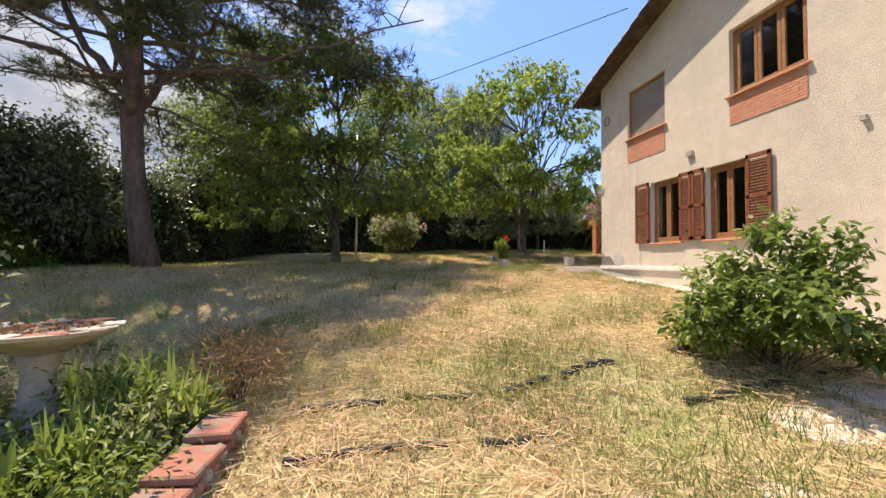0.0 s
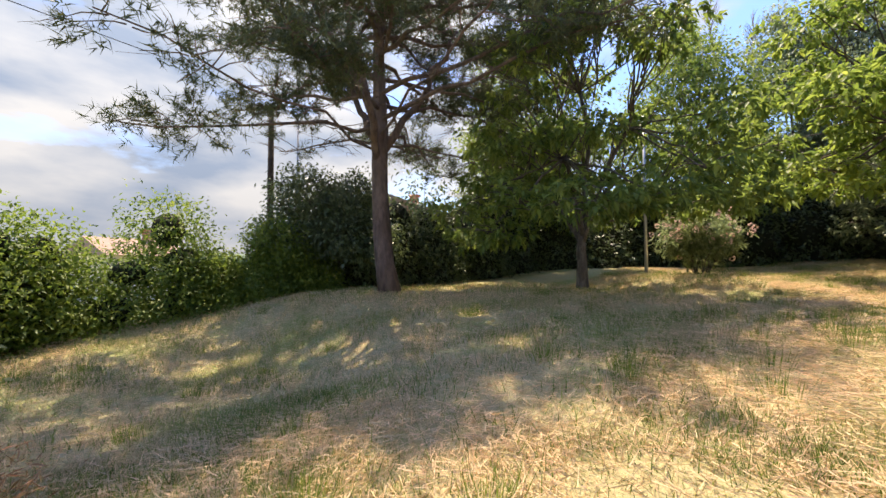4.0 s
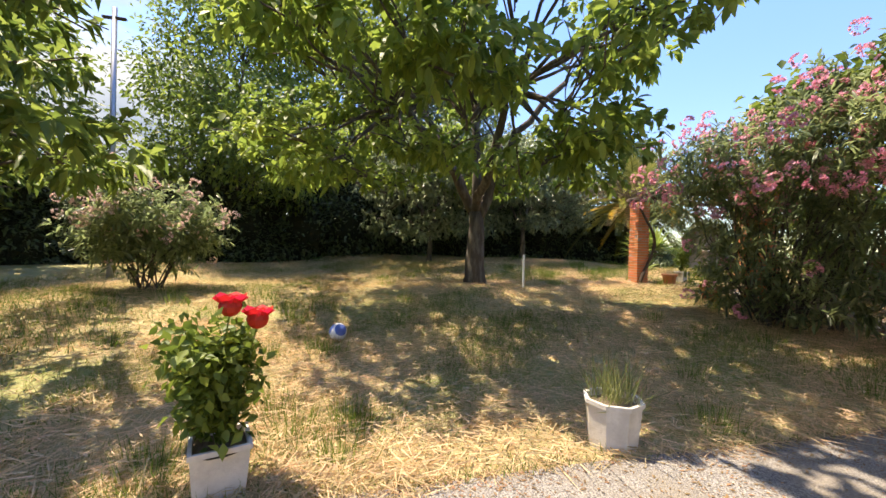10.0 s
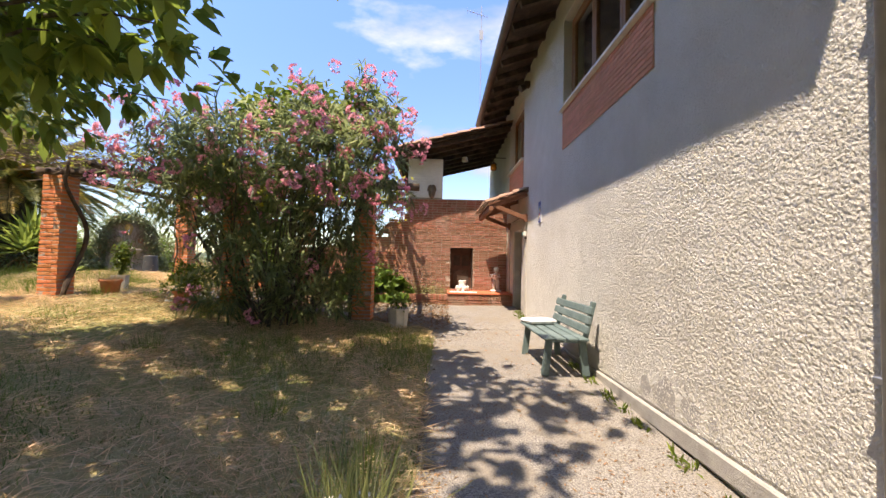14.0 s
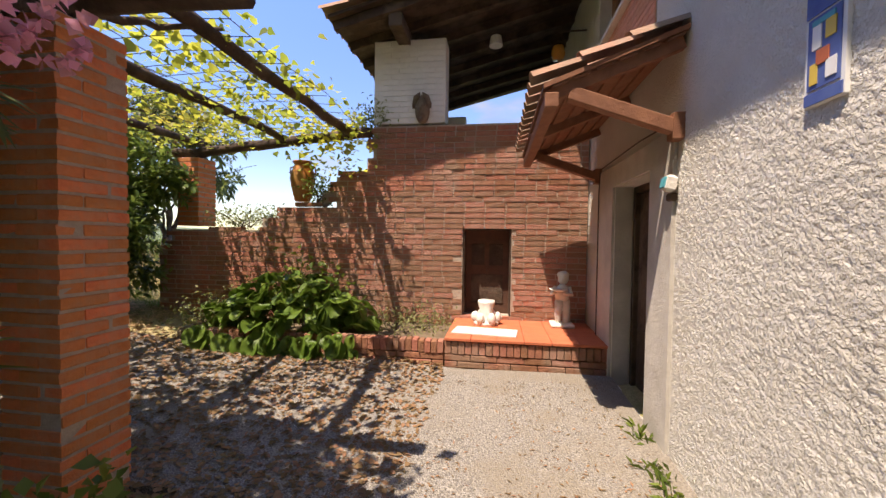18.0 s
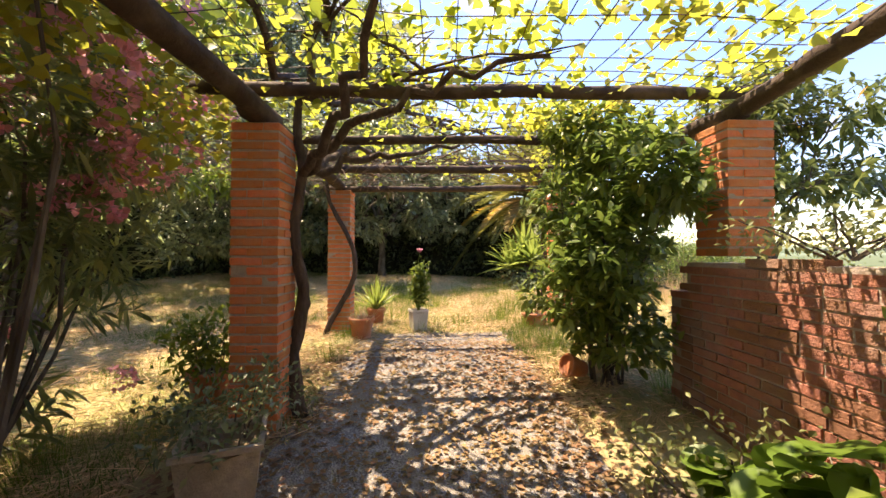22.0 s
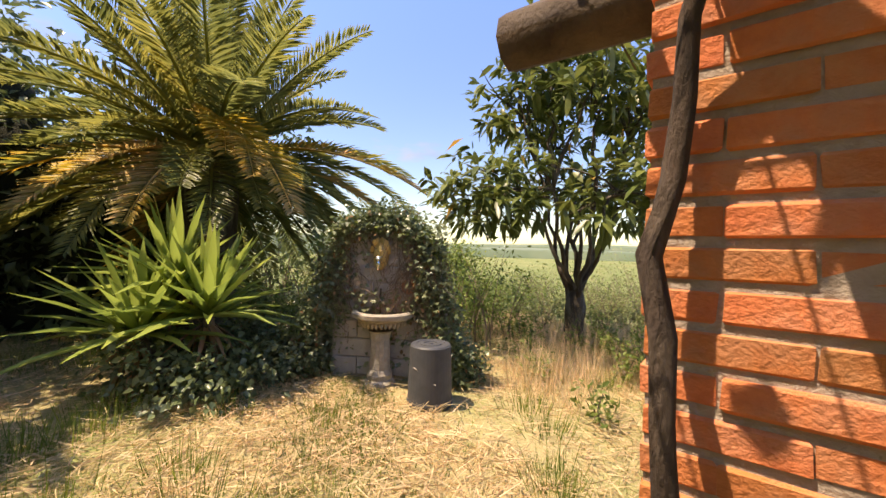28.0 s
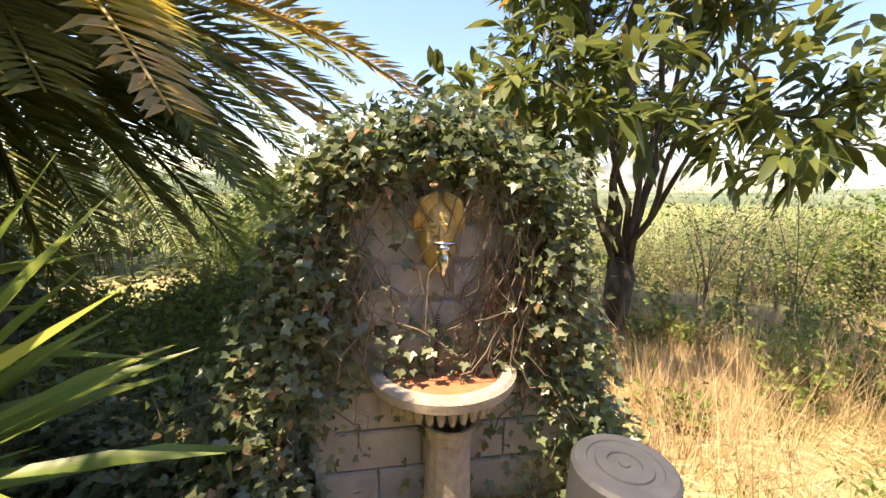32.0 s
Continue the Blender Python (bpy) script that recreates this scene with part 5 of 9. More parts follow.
def ring_lobes(n, r, z, size, squash=0.7, zvar=0.5, seed=1):
    q = random.Random(seed)
    out = []
    for i in range(n):
        a = 2 * math.pi * i / n + q.uniform(-0.3, 0.3)
        k = q.uniform(0.8, 1.15)
        out.append(((r * k * math.cos(a), r * k * math.sin(a), z + q.uniform(-zvar, zvar)), (size * k, size * k, size * squash * k)))
    return out


def drop_shading_lobes(lobes, x, y, gaps, low=4.0, r=1.15):
    """Leaves out the higher lobes whose shade would fall within r of the given lit spots."""
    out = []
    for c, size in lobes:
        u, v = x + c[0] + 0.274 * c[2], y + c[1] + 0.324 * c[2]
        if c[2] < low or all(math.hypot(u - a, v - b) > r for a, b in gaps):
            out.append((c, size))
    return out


# lawn spots that look sunlit from the camera; the crowns are shaped to fit
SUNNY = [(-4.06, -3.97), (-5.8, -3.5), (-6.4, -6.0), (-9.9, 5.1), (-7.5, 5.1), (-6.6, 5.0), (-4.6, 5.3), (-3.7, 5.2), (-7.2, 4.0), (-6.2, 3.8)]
# broad tree in the middle of the lawn, boughs nearly to the grass
lob = ring_lobes(12, 3.2, 2.3, 0.95, 0.36, 0.4, 3) + ring_lobes(6, 1.5, 2.9, 0.9, 0.42, 0.3, 7) + ring_lobes(12, 3.3, 3.8, 1.05, 0.36, 0.5, 4) + ring_lobes(6, 1.6, 4.4, 1.0, 0.4, 0.4, 9)
lob += ring_lobes(10, 2.8, 5.4, 1.05, 0.42, 0.5, 5) + ring_lobes(8, 2.0, 6.9, 1.0, 0.5, 0.5, 6) + ring_lobes(5, 1.0, 8.2, 0.9, 0.6, 0.4, 8)
lob += [((2.6, -1.6, 1.5), (1.6, 1.2, 0.4)), ((3.4, 1.2, 2.0), (1.2, 1.2, 0.45)), ((1.8, 3.1, 2.7), (1.2, 1.3, 0.5)), ((-0.6, -4.0, 1.7), (1.2, 1.0, 0.4))]
build_tree("walnut_tree", "spreading leafy tree with low drooping boughs on the lawn", -4.25, -8.2, 9, 0.17, 1.6, drop_shading_lobes(lob, -4.25, -8.2, SUNNY), 3000, 8, 0.185, 0.088, "l_chest", inner=0.25, tuft=True)
# tree beside the path, crown to the camera's side
lob = ring_lobes(13, 4.0, 2.9, 1.0, 0.4, 0.4, 13) + ring_lobes(7, 2.0, 3.4, 1.0, 0.42, 0.4, 17) + ring_lobes(13, 4.1, 4.5, 1.1, 0.4, 0.5, 14) + ring_lobes(7, 2.0, 5.0, 1.1, 0.42, 0.4, 18)
lob += ring_lobes(11, 3.5, 6.2, 1.1, 0.45, 0.5, 15) + ring_lobes(8, 2.4, 7.8, 1.1, 0.5, 0.5, 16) + ring_lobes(5, 1.1, 9.1, 1.0, 0.6, 0.3, 19)
lob += ring_lobes(11, 3.5, 2.15, 0.85, 0.38, 0.2, 20) + ring_lobes(7, 1.9, 2.5, 0.9, 0.4, 0.25, 21)
lob = [((c[0], c[1] - 0.75, c[2]), r) for c, r in lob]
lob += [((4.4, -1.6, 3.0), (0.9, 0.9, 0.45)), ((4.3, 0.25, 2.4), (0.75, 0.8, 0.4)), ((5.1, 0.1, 3.1), (0.8, 0.8, 0.42)), ((5.3, 0.9, 3.7), (0.75, 0.7, 0.4)), ((4.6, 1.0, 4.0), (0.9, 0.8, 0.45)), ((3.8, -3.6, 3.6), (1.0, 0.9, 0.45)), ((4.6, -1.8, 6.2), (1.1, 1.0, 0.5)), ((5.3, -1.0, 6.8), (1.0, 1.0, 0.5)), ((4.4, 0.3, 6.6), (1.0, 1.0, 0.5)), ((3.6, -0.6, 7.6), (1.1, 1.0, 0.6))]
build_tree("cherry_tree", "round-crowned leafy tree with a short thick trunk", -8.35, 0.95, 8, 0.24, 1.7, [l for l in drop_shading_lobes(lob, -8.35, 0.95, SUNNY, 2.6) if not (l[0][1] > 1.7 and l[0][0] < 1.5 and l[0][2] < 3.4) and not (l[0][2] < 2.5 and l[0][0] < 0)], 4500, 7, 0.18, 0.09, "l_lime", inner=0.25, tuft=True, shape=fine_leaves)
# tall bright trees behind
lob = ring_lobes(7, 2.6, 3.6, 1.5, 0.8, 0.7, 23) + ring_lobes(6, 2.4, 6.2, 1.6, 0.9, 0.7, 24) + ring_lobes(5, 1.7, 8.8, 1.5, 0.9, 0.6, 25) + ring_lobes(3, 0.8, 11.0, 1.3, 1.0, 0.4, 26)
build_tree("lime_tree", "tall leafy tree rising behind the lawn", -11.2, -13.2, 9, 0.16, 2.2, lob, 3100, 8, 0.21, 0.10, "l_chest", spread=0.24, hang=0.2, inner=0.35)
build_tree("lime_tree", "tall leafy tree rising behind the lawn", -16.2, -6.4, 9, 0.16, 2.2, lob, 3100, 8, 0.21, 0.10, "l_chest", spread=0.24, hang=0.2, inner=0.35)
lob = ring_lobes(9, 2.3, 2.5, 1.1, 0.6, 0.4, 33) + ring_lobes(8, 1.9, 3.8, 1.15, 0.65, 0.4, 34) + ring_lobes(5, 1.0, 5.0, 1.0, 0.7, 0.3, 37)
build_tree("privet_tree", "grey-green privet tree with twin stems before the hedge", -15.4, 5.2, 6, 0.12, 1.4, lob + ring_lobes(9, 2.1, 1.75, 0.9, 0.55, 0.3, 39), 3200, 8, 0.16, 0.085, "l_privet", inner=0.3, tuft=True)
build_tree("privet_tree", "grey-green privet tree at the edge of the lawn", -14.9, 1.0, 6, 0.1, 1.4, lob + ring_lobes(9, 2.0, 1.5, 0.9, 0.6, 0.3, 38), 2900, 8, 0.16, 0.085, "l_privet", inner=0.3, tuft=True)
lob = ring_lobes(6, 1.3, 4.0, 1.0, 1.1, 0.6, 51) + ring_lobes(6, 1.5, 6.2, 1.0, 1.2, 0.6, 52) + ring_lobes(5, 1.3, 8.6, 0.95, 1.3, 0.6, 53) + ring_lobes(4, 0.9, 10.8, 0.85, 1.4, 0.5, 54) + ring_lobes(2, 0.4, 12.6, 0.6, 1.5, 0.3, 55)
for gx, gy in ((-19.6, -2.4), (-20.0, -0.3), (-20.3, 1.7), (-21.0, 3.9)):
    build_tree("poplar_tree", "tall narrow grey-leaved tree behind the hedge", gx, gy, 13, 0.17, 2.6, lob, 2500, 8, 0.17, 0.09, "l_privet", spread=0.22, hang=0.1, inner=0.3)
lob = ring_lobes(7, 1.5, 1.6, 1.05, 0.8, 0.3, 35) + ring_lobes(4, 0.8, 2.9, 1.0, 0.9, 0.3, 36)
build_tree("privet_tree", "dark-leaved tree near the boundary poles", -1.6, -16.4, 4, 0.12, 0.8, lob, 3600, 8, 0.16, 0.07, "l_dark", spread=0.17)


def build_bare_tree(x, y, height):
    """A slender tree that has lost its leaves: a straight stem with many steep thin branches."""
    z = gz(x, y)
    root = thing("bare_poplar", "tall bare poplar with steep grey twigs", "tree", "bare poplars", at=(x, y, z))
    part("trunk", bough((x, y, z - 0.1), (x + 0.3, y, z + height), 0.14, 0.012, 0.02, 10, 7), M["twig"], root, smooth=True)
    mb = MB()
    for k in range(90):
        h = height * random.uniform(0.35, 0.98)
        a, L = random.uniform(0, 6.283), (height - h) * 0.28 + 0.5
        bough((x + 0.3 * h / height, y, z + h), (x + 0.3 * h / height + L * 0.45 * math.cos(a), y + L * 0.45 * math.sin(a), z + h + L), 0.022, 0.005, 0.12, 4, 3, mb)
    tagged(part("twig", mb, M["twig"], root), kind="stuff")


for bx, by, bh in ((-21.0, -5.6, 16.5), (-22.5, -3.6, 15.0), (-23.5, -7.5, 15.5)):
    build_bare_tree(bx, by, bh)


def build_hedge(label, line, height, thick, n, leaf, base=0.1, seed=1, jit=0.4, core=0.0, leaf_len=0.16, per=7):
    """A dense uneven hedge along a line of points, with stems inside; core sizes dark balls that stand in for shade."""
    q = random.Random(seed)
    root = thing("hedge", label, "hedge", kind="stuff")
    lobes = []
    stems = MB()
    for (x0, y0), (x1, y1) in zip(line, line[1:]):
        L = math.hypot(x1 - x0, y1 - y0)
        for i in range(max(2, int(L / 0.9))):
            t = (i + 0.5 + q.uniform(-0.22, 0.22)) / max(2, int(L / 0.9))
            x, y = x0 + (x1 - x0) * t + q.uniform(-jit, jit), y0 + (y1 - y0) * t + q.uniform(-jit, jit)
            z, h = gz(x, y), height * q.uniform(0.7 - 0.1 * min(jit, 4), 1.15 + 0.1 * min(jit, 4))
            for k in range(max(2, round(h / 0.9))):
                zz = z + base + (k + 0.5) * h / max(2, round(h / 0.9))
                s = thick * q.uniform(0.45, 0.65) * (1 - 0.25 * (k / max(1, h)))
                lobes.append(((x + q.uniform(-0.3, 0.3), y + q.uniform(-0.3, 0.3), zz), (s, s, h * 0.34)))
            stems.tube([(x, y, z - 0.1), (x + q.uniform(-0.2, 0.2), y + q.uniform(-0.2, 0.2), z + h * 0.5), (x + q.uniform(-0.3, 0.3), y, z + h * 0.85)], [0.05, 0.035, 0.012], 5)
    p, d = shell_points(lobes, n, 0.5, 0.3)
    p[:, 2] = np.maximum(p[:, 2], ground(p[:, 0], p[:, 1]) + 0.06)
    part("foliage", crown_mesh("foliage", [clumps(p, d, per, 0.17, leaf_len, leaf_len * 0.47, 0.2)], M[leaf]), None, root)
    tagged(part("stem", stems, M["bark"], root), kind="stuff")
    # dark balls within the leaves paint the hedge's inner shade
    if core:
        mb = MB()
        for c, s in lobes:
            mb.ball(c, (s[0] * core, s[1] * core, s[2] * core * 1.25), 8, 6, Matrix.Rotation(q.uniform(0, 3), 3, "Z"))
        part("inner_growth", mb, M["l_core"], root, "near-black balls that stand in for shade inside the hedge", smooth=True)


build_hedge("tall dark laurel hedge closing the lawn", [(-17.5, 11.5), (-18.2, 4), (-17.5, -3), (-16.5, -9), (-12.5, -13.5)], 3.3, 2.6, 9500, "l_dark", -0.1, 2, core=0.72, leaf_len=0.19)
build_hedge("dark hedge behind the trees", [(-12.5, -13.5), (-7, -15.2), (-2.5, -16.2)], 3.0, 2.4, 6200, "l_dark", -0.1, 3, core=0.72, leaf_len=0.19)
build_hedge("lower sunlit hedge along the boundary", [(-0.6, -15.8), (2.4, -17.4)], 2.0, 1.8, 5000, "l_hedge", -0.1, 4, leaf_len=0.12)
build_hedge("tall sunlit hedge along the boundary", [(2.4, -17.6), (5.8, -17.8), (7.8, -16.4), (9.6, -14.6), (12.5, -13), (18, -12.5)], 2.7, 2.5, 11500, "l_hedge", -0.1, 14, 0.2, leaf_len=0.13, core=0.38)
# dark wood behind the hedge
build_hedge("dark wood behind the hedge", [(-21, 14), (-22, 4), (-21, -6), (-17, -15), (-8, -19)], 6.0, 4.5, 5500, "l_dark", 0.0, 5, core=0.0, leaf_len=0.28)
build_hedge("far scrub in the valley", [(-34, 46), (-18, 40), (-6, 42), (10, 46)], 2.2, 3.6, 4500, "l_scrub", -0.3, 7, 6.0, leaf_len=0.24)


def build_scrub(label, x0, x1, y0, y1, count, tall, per=95, leaf="l_scrub"):
    """Wispy wild growth: thin arching stems set with small pale leaves, in clumps with gaps."""
    root = thing("scrub", label, "scrub", kind="stuff")
    stems, pts, ways = MB(), [], []
    spots = [(random.uniform(x0, x1), random.uniform(y0, y1), random.uniform(0.45, 1.25), random.uniform(0.25, 0.8)) for _ in range(max(3, count // 9))]
    for _ in range(count):
        cx, cy, size, wide = random.choice(spots)
        x, y = cx + random.gauss(0, 1) * wide, cy + random.gauss(0, 1) * wide
        z, h = gz(x, y), tall * size * random.uniform(0.6, 1.15)
        for k in range(3):
            a = random.uniform(0, 6.283)
            p = [Vector((x + 0.05 * math.cos(a), y + 0.05 * math.sin(a), z - 0.05))]
            for i in range(1, 6):
                p.append(Vector((x + h * 0.4 * (i / 5) ** 1.6 * math.cos(a), y + h * 0.4 * (i / 5) ** 1.6 * math.sin(a), z + h * i / 5 * (1 - 0.06 * i / 5))))
            stems.tube(p, [0.012, 0.010, 0.008, 0.006, 0.004, 0.002], 3, False)
            for _ in range(per // 3):
                i = random.randrange(1, 5)
                pts.append(tuple(p[i].lerp(p[i + 1], random.random())))
                ways.append((math.cos(a), math.sin(a), 0.4))
    q = np.array(pts)
    q = q + rng.normal(size=q.shape) * np.array([0.13, 0.13, 0.10]) * tall
    q[:, 2] = np.maximum(q[:, 2], ground(q[:, 0], q[:, 1]) + 0.03)
    part("foliage", crown_mesh("foliage", [leaves(q, np.array(ways) + rng.normal(size=q.shape) * 0.8, rng.uniform(0.05, 0.11, len(q)), rng.uniform(0.022, 0.045, len(q)), 0.2, 0.1)], M[leaf]), None, root)
    tagged(part("stem", stems, M["twig"], root), kind="stuff")


build_scrub("pale wispy scrub on the slope below the garden", -19, 8, 18.5, 30, 310, 3.2, 100)
build_scrub("light green scrub beyond the fountain", -17.5, -11.8, 12.8, 17.5, 140, 1.5, 130, "l_bright")
build_scrub("light green scrub beside the loquat", -9.8, -2.0, 15.6, 20.5, 170, 1.5, 110, "l_scrub")
build_scrub("bright leafy weeds beside the fountain", -10.3, -7.6, 12.6, 14.4, 50, 0.6, 120, "l_bright")
build_scrub("green undergrowth between the palm and the fountain", -15.6, -12.6, 11.0, 13.4, 110, 0.65, 130, "l_bright")
build_scrub("light green bushes dotted over the slope", -13.0, 8.0, 19.0, 28.0, 200, 3.0, 130, "l_bright")
build_scrub("tall light green thicket behind the palm", -20.5, -14.0, 13.5, 20.0, 150, 2.3, 150, "l_bright")
build_scrub("low weeds in the meadow behind the loquat", -15, -2, 14.6, 22, 240, 0.7, 80)


def build_pine():
    """The tall umbrella pine: bare trunk, level limbs with drooping twigs and needle tufts."""
    x, y = -1.05, -13.3
    z = gz(x, y)
    root = thing("pine_tree", "tall pine with reddish bark and a wide dark crown", "tree", at=(x, y, z))
    pts = [Vector((x + 0.03 * math.sin(i), y + 0.45 - 0.45 * min(1, i / 4) + 0.03 * math.cos(i * 1.3), z - 0.15 + i * 1.03)) for i in range(13)]
    pts[0].x -= 0.12
    part("trunk", MB().tube(pts, [0.36, 0.29, 0.265, 0.25, 0.24, 0.23, 0.2, 0.18, 0.16, 0.14, 0.11, 0.08, 0.05], 14, wobble=0.07), M["bark_p"], root, smooth=True)
    q = random.Random(11)
    tips, ways = [], []
    for a, h, o, u in ((0.4, 3.9, 3.0, 4.2), (2.6, 4.1, 2.6, 4.6), (4.4, 4.5, 2.8, 3.8), (5.6, 5.2, 2.2, 4.0)):
        part("limb", bough((x, y, z + h), (x + o * math.cos(a), y + o * math.sin(a), z + h + u), 0.13, 0.05, 0.1, 8, 9), M["bark_p"], root, smooth=True)
    for k in range(50):
        h = 4.3 + 8.0 * (k / 49)
        a = k * 2.4 + q.uniform(-0.3, 0.3)
        L = (7.5 - 0.3 * (h - 4.3)) * q.uniform(0.6, 1.1)
        s = Vector((x, y, z + h))
        e = s + Vector((math.cos(a) * L, math.sin(a) * L, L * q.uniform(-0.12, 0.24) - (0.06 * L if h < 7 else 0)))
        mb = bough(s, e, 0.075 if h > 4.8 else 0.045, 0.015, 0.14, 7, 6)
        for j in range(21):
            t = q.uniform(0.22, 1.0)
            b = s.lerp(e, t)
            w = Vector((q.uniform(-1, 1), q.uniform(-1, 1), q.uniform(-0.25, 0.5))).normalized() * q.uniform(0.5, 1.2)
            g = b + w
            bough(b, g, 0.016, 0.005, 0.2, 4, 4, mb)
            dead = (h < 4.9 and q.random() < 0.75) or t < (0.6 if h < 7.5 else 0.3)
            for i in range(3):
                twig = g + Vector((q.uniform(-1, 1), q.uniform(-1, 1), q.uniform(-0.5, 0.3))) * 0.38
                bough(b.lerp(g, 0.6), twig, 0.007, 0.003, 0.2, 3, 3, mb)
                if not dead:
                    tips += [twig, b.lerp(twig, 0.75), g]
                    ways += [(twig - b), (twig - b), w]
        if h > 5.6:
            for _ in range(7):
                c = s.lerp(e, q.uniform(0.6, 1.05)) + Vector((q.uniform(-1, 1), q.uniform(-1, 1), q.uniform(-0.1, 0.5))) * 0.5
                for _ in range(7):
                    tips.append(c + Vector((q.gauss(0, 1), q.gauss(0, 1), q.gauss(0, 0.5))) * 0.26)
                    ways.append(Vector((q.uniform(-1, 1), q.uniform(-1, 1), 0.7)))
        part("limb", mb, M["bark_p"], root)
    p = np.array([tuple(t) for t in tips])
    d = unit(np.array([tuple(w) for w in ways]))
    p = np.repeat(p, 2, 0) + rng.normal(size=(len(p) * 2, 3)) * 0.14
    d = np.repeat(d, 2, 0)
    per = 10
    pos = np.repeat(p, per, 0) + np.repeat(d, per, 0) * rng.uniform(-0.10, 0.12, (len(p) * per, 1))
    way = np.repeat(d, per, 0) * 0.5 + rng.normal(size=(len(pos), 3)) * 0.7
    part("needle_crown", crown_mesh("needle_crown", [blades(pos, way, rng.uniform(0.16, 0.30, len(pos)), 0.026)], M["l_pine"]), None, root)


build_pine()


def flower_heads(p, d, per, size):
    """Rounded heads of many small five-petalled flowers at the twig ends p."""
    c = np.repeat(p + d * size * 1.2, per, 0)
    out = unit(np.repeat(d, per, 0) * 0.6 + rng.normal(size=c.shape))
    c = c + out * size * rng.uniform(0.6, 1.1, (len(c), 1))
    five = np.repeat(out, 5, 0)
    ref = unit(np.cross(five, np.repeat(rng.normal(size=c.shape), 5, 0)))
    a = np.tile(np.arange(5) * 1.2566, len(c))[:, None]
    way = ref * np.cos(a) + np.cross(five, ref) * np.sin(a) + five * 0.35
    return leaves(np.repeat(c, 5, 0), way, size * 0.42, size * 0.36, 0.15, 0.0, side=np.cross(five, way))


def build_bush(name, label, x, y, r, h, n, per, length, width, leaf, stems=12, flower=None, fl_n=0, fl_size=0.05, low=0.1, spread=0.1, hang=0.1, lobes=None, category="shrub", stem_mat="bark", inner=0.45, z=None, tuft=False):
    """A shrub: many stems from one base into a lobed mass of leaves, with clustered flowers where it bears them."""
    z = gz(x, y) if z is None else z
    root = thing(name, label, category, at=(x, y, z))
    q = random.Random(int(abs(x * 31 + y * 17) * 10))
    if lobes is None:
        lobes = [((0, 0, h * 0.55), (r * 0.75, r * 0.75, h * 0.45))]
        for i in range(9):
            a = i * 2.4
            k = q.uniform(0.5, 0.75)
            lobes.append(((r * k * math.cos(a), r * k * math.sin(a), h * q.uniform(0.3, 0.8)), (r * 0.48, r * 0.48, h * 0.24)))
    mb = MB()
    for i in range(stems):
        c, s = lobes[i % len(lobes)]
        e = Vector((x + c[0] + q.uniform(-0.5, 0.5) * s[0], y + c[1] + q.uniform(-0.5, 0.5) * s[1], z + c[2] + s[2] * q.uniform(0.2, 0.8)))
        a = q.uniform(0, 6.28)
        bough((x + 0.13 * r * math.cos(a), y + 0.13 * r * math.sin(a), z - 0.05), e, 0.016 if r > 0.6 else 0.008, 0.004, 0.15, 6, 5, mb)
    tagged(part("stem", mb, M[stem_mat], root), kind="stuff")
    p, d = shell_points([((x + c[0], y + c[1], z + c[2]), s) for c, s in lobes], n, inner)
    ok = p[:, 2] > z + low
    p, d = p[ok], d[ok]
    part("foliage", crown_mesh("foliage", [whorls(p, d + np.array([0, 0, 0.5]), per, length, width, 0.22) if tuft else clumps(p, d, per, spread, length, width, hang, out=0.8)], M[leaf]), None, root)
    if flower:
        k = rng.choice(len(p), fl_n, replace=False)
        fp, fd = p[k] + d[k] * 0.16, d[k]
        ok = (fp[:, 2] > z + h * 0.45) | (rng.random(len(k)) < 0.08)
        fp, fd = fp[ok], fd[ok]
        part("blossom", crown_mesh("blossom", [flower_heads(fp, fd, 12, fl_size)], M[flower]), None, root)
    return root


OLE = [((0, 0, 2.0), (0.8, 0.8, 0.8)), ((-0.8, -0.3, 2.5), (0.75, 0.75, 0.7)), ((0.75, -0.3, 2.4), (0.7, 0.7, 0.7)), ((0.1, 0.2, 3.05), (0.9, 0.7, 0.5)), ((-0.8, 0.1, 1.5), (0.6, 0.6, 0.5)),
       ((0.7, -0.1, 1.5), (0.55, 0.6, 0.5)), ((0.0, -0.5, 1.0), (0.7, 0.6, 0.5)), ((1.0, 0.3, 3.0), (0.5, 0.5, 0.6)), ((-1.2, 0.2, 3.0), (0.5, 0.5, 0.45)), ((0.5, 0.2, 3.5), (0.4, 0.4, 0.4)), ((1.25, 0.2, 3.6), (0.22, 0.22, 0.5)), ((-1.5, -0.2, 2.0), (0.6, 0.6, 0.6)), ((1.45, 0.1, 2.5), (0.6, 0.6, 0.7)), ((-1.6, -0.1, 2.75), (0.6, 0.55, 0.5)), ((1.6, 0.0, 3.1), (0.4, 0.45, 0.45)), ((0.9, 0.25, 0.9), (0.5, 0.5, 0.6)), ((1.15, 0.5, 1.7), (0.4, 0.4, 0.5)), ((-0.6, -0.3, 0.5), (0.6, 0.5, 0.35)), ((0.5, -0.4, 0.45), (0.6, 0.45, 0.35)), ((0.9, 0.0, 0.4), (0.4, 0.4, 0.3))]
build_bush("oleander", "tall oleander shrub in pink bloom", -4.3, 4.45, 1.6, 3.8, 1800, 10, 0.185, 0.03, "l_ole", 46, "f_pink", 300, 0.105, 0.15, 0.13, -0.5, OLE, inner=0.3, tuft=True)
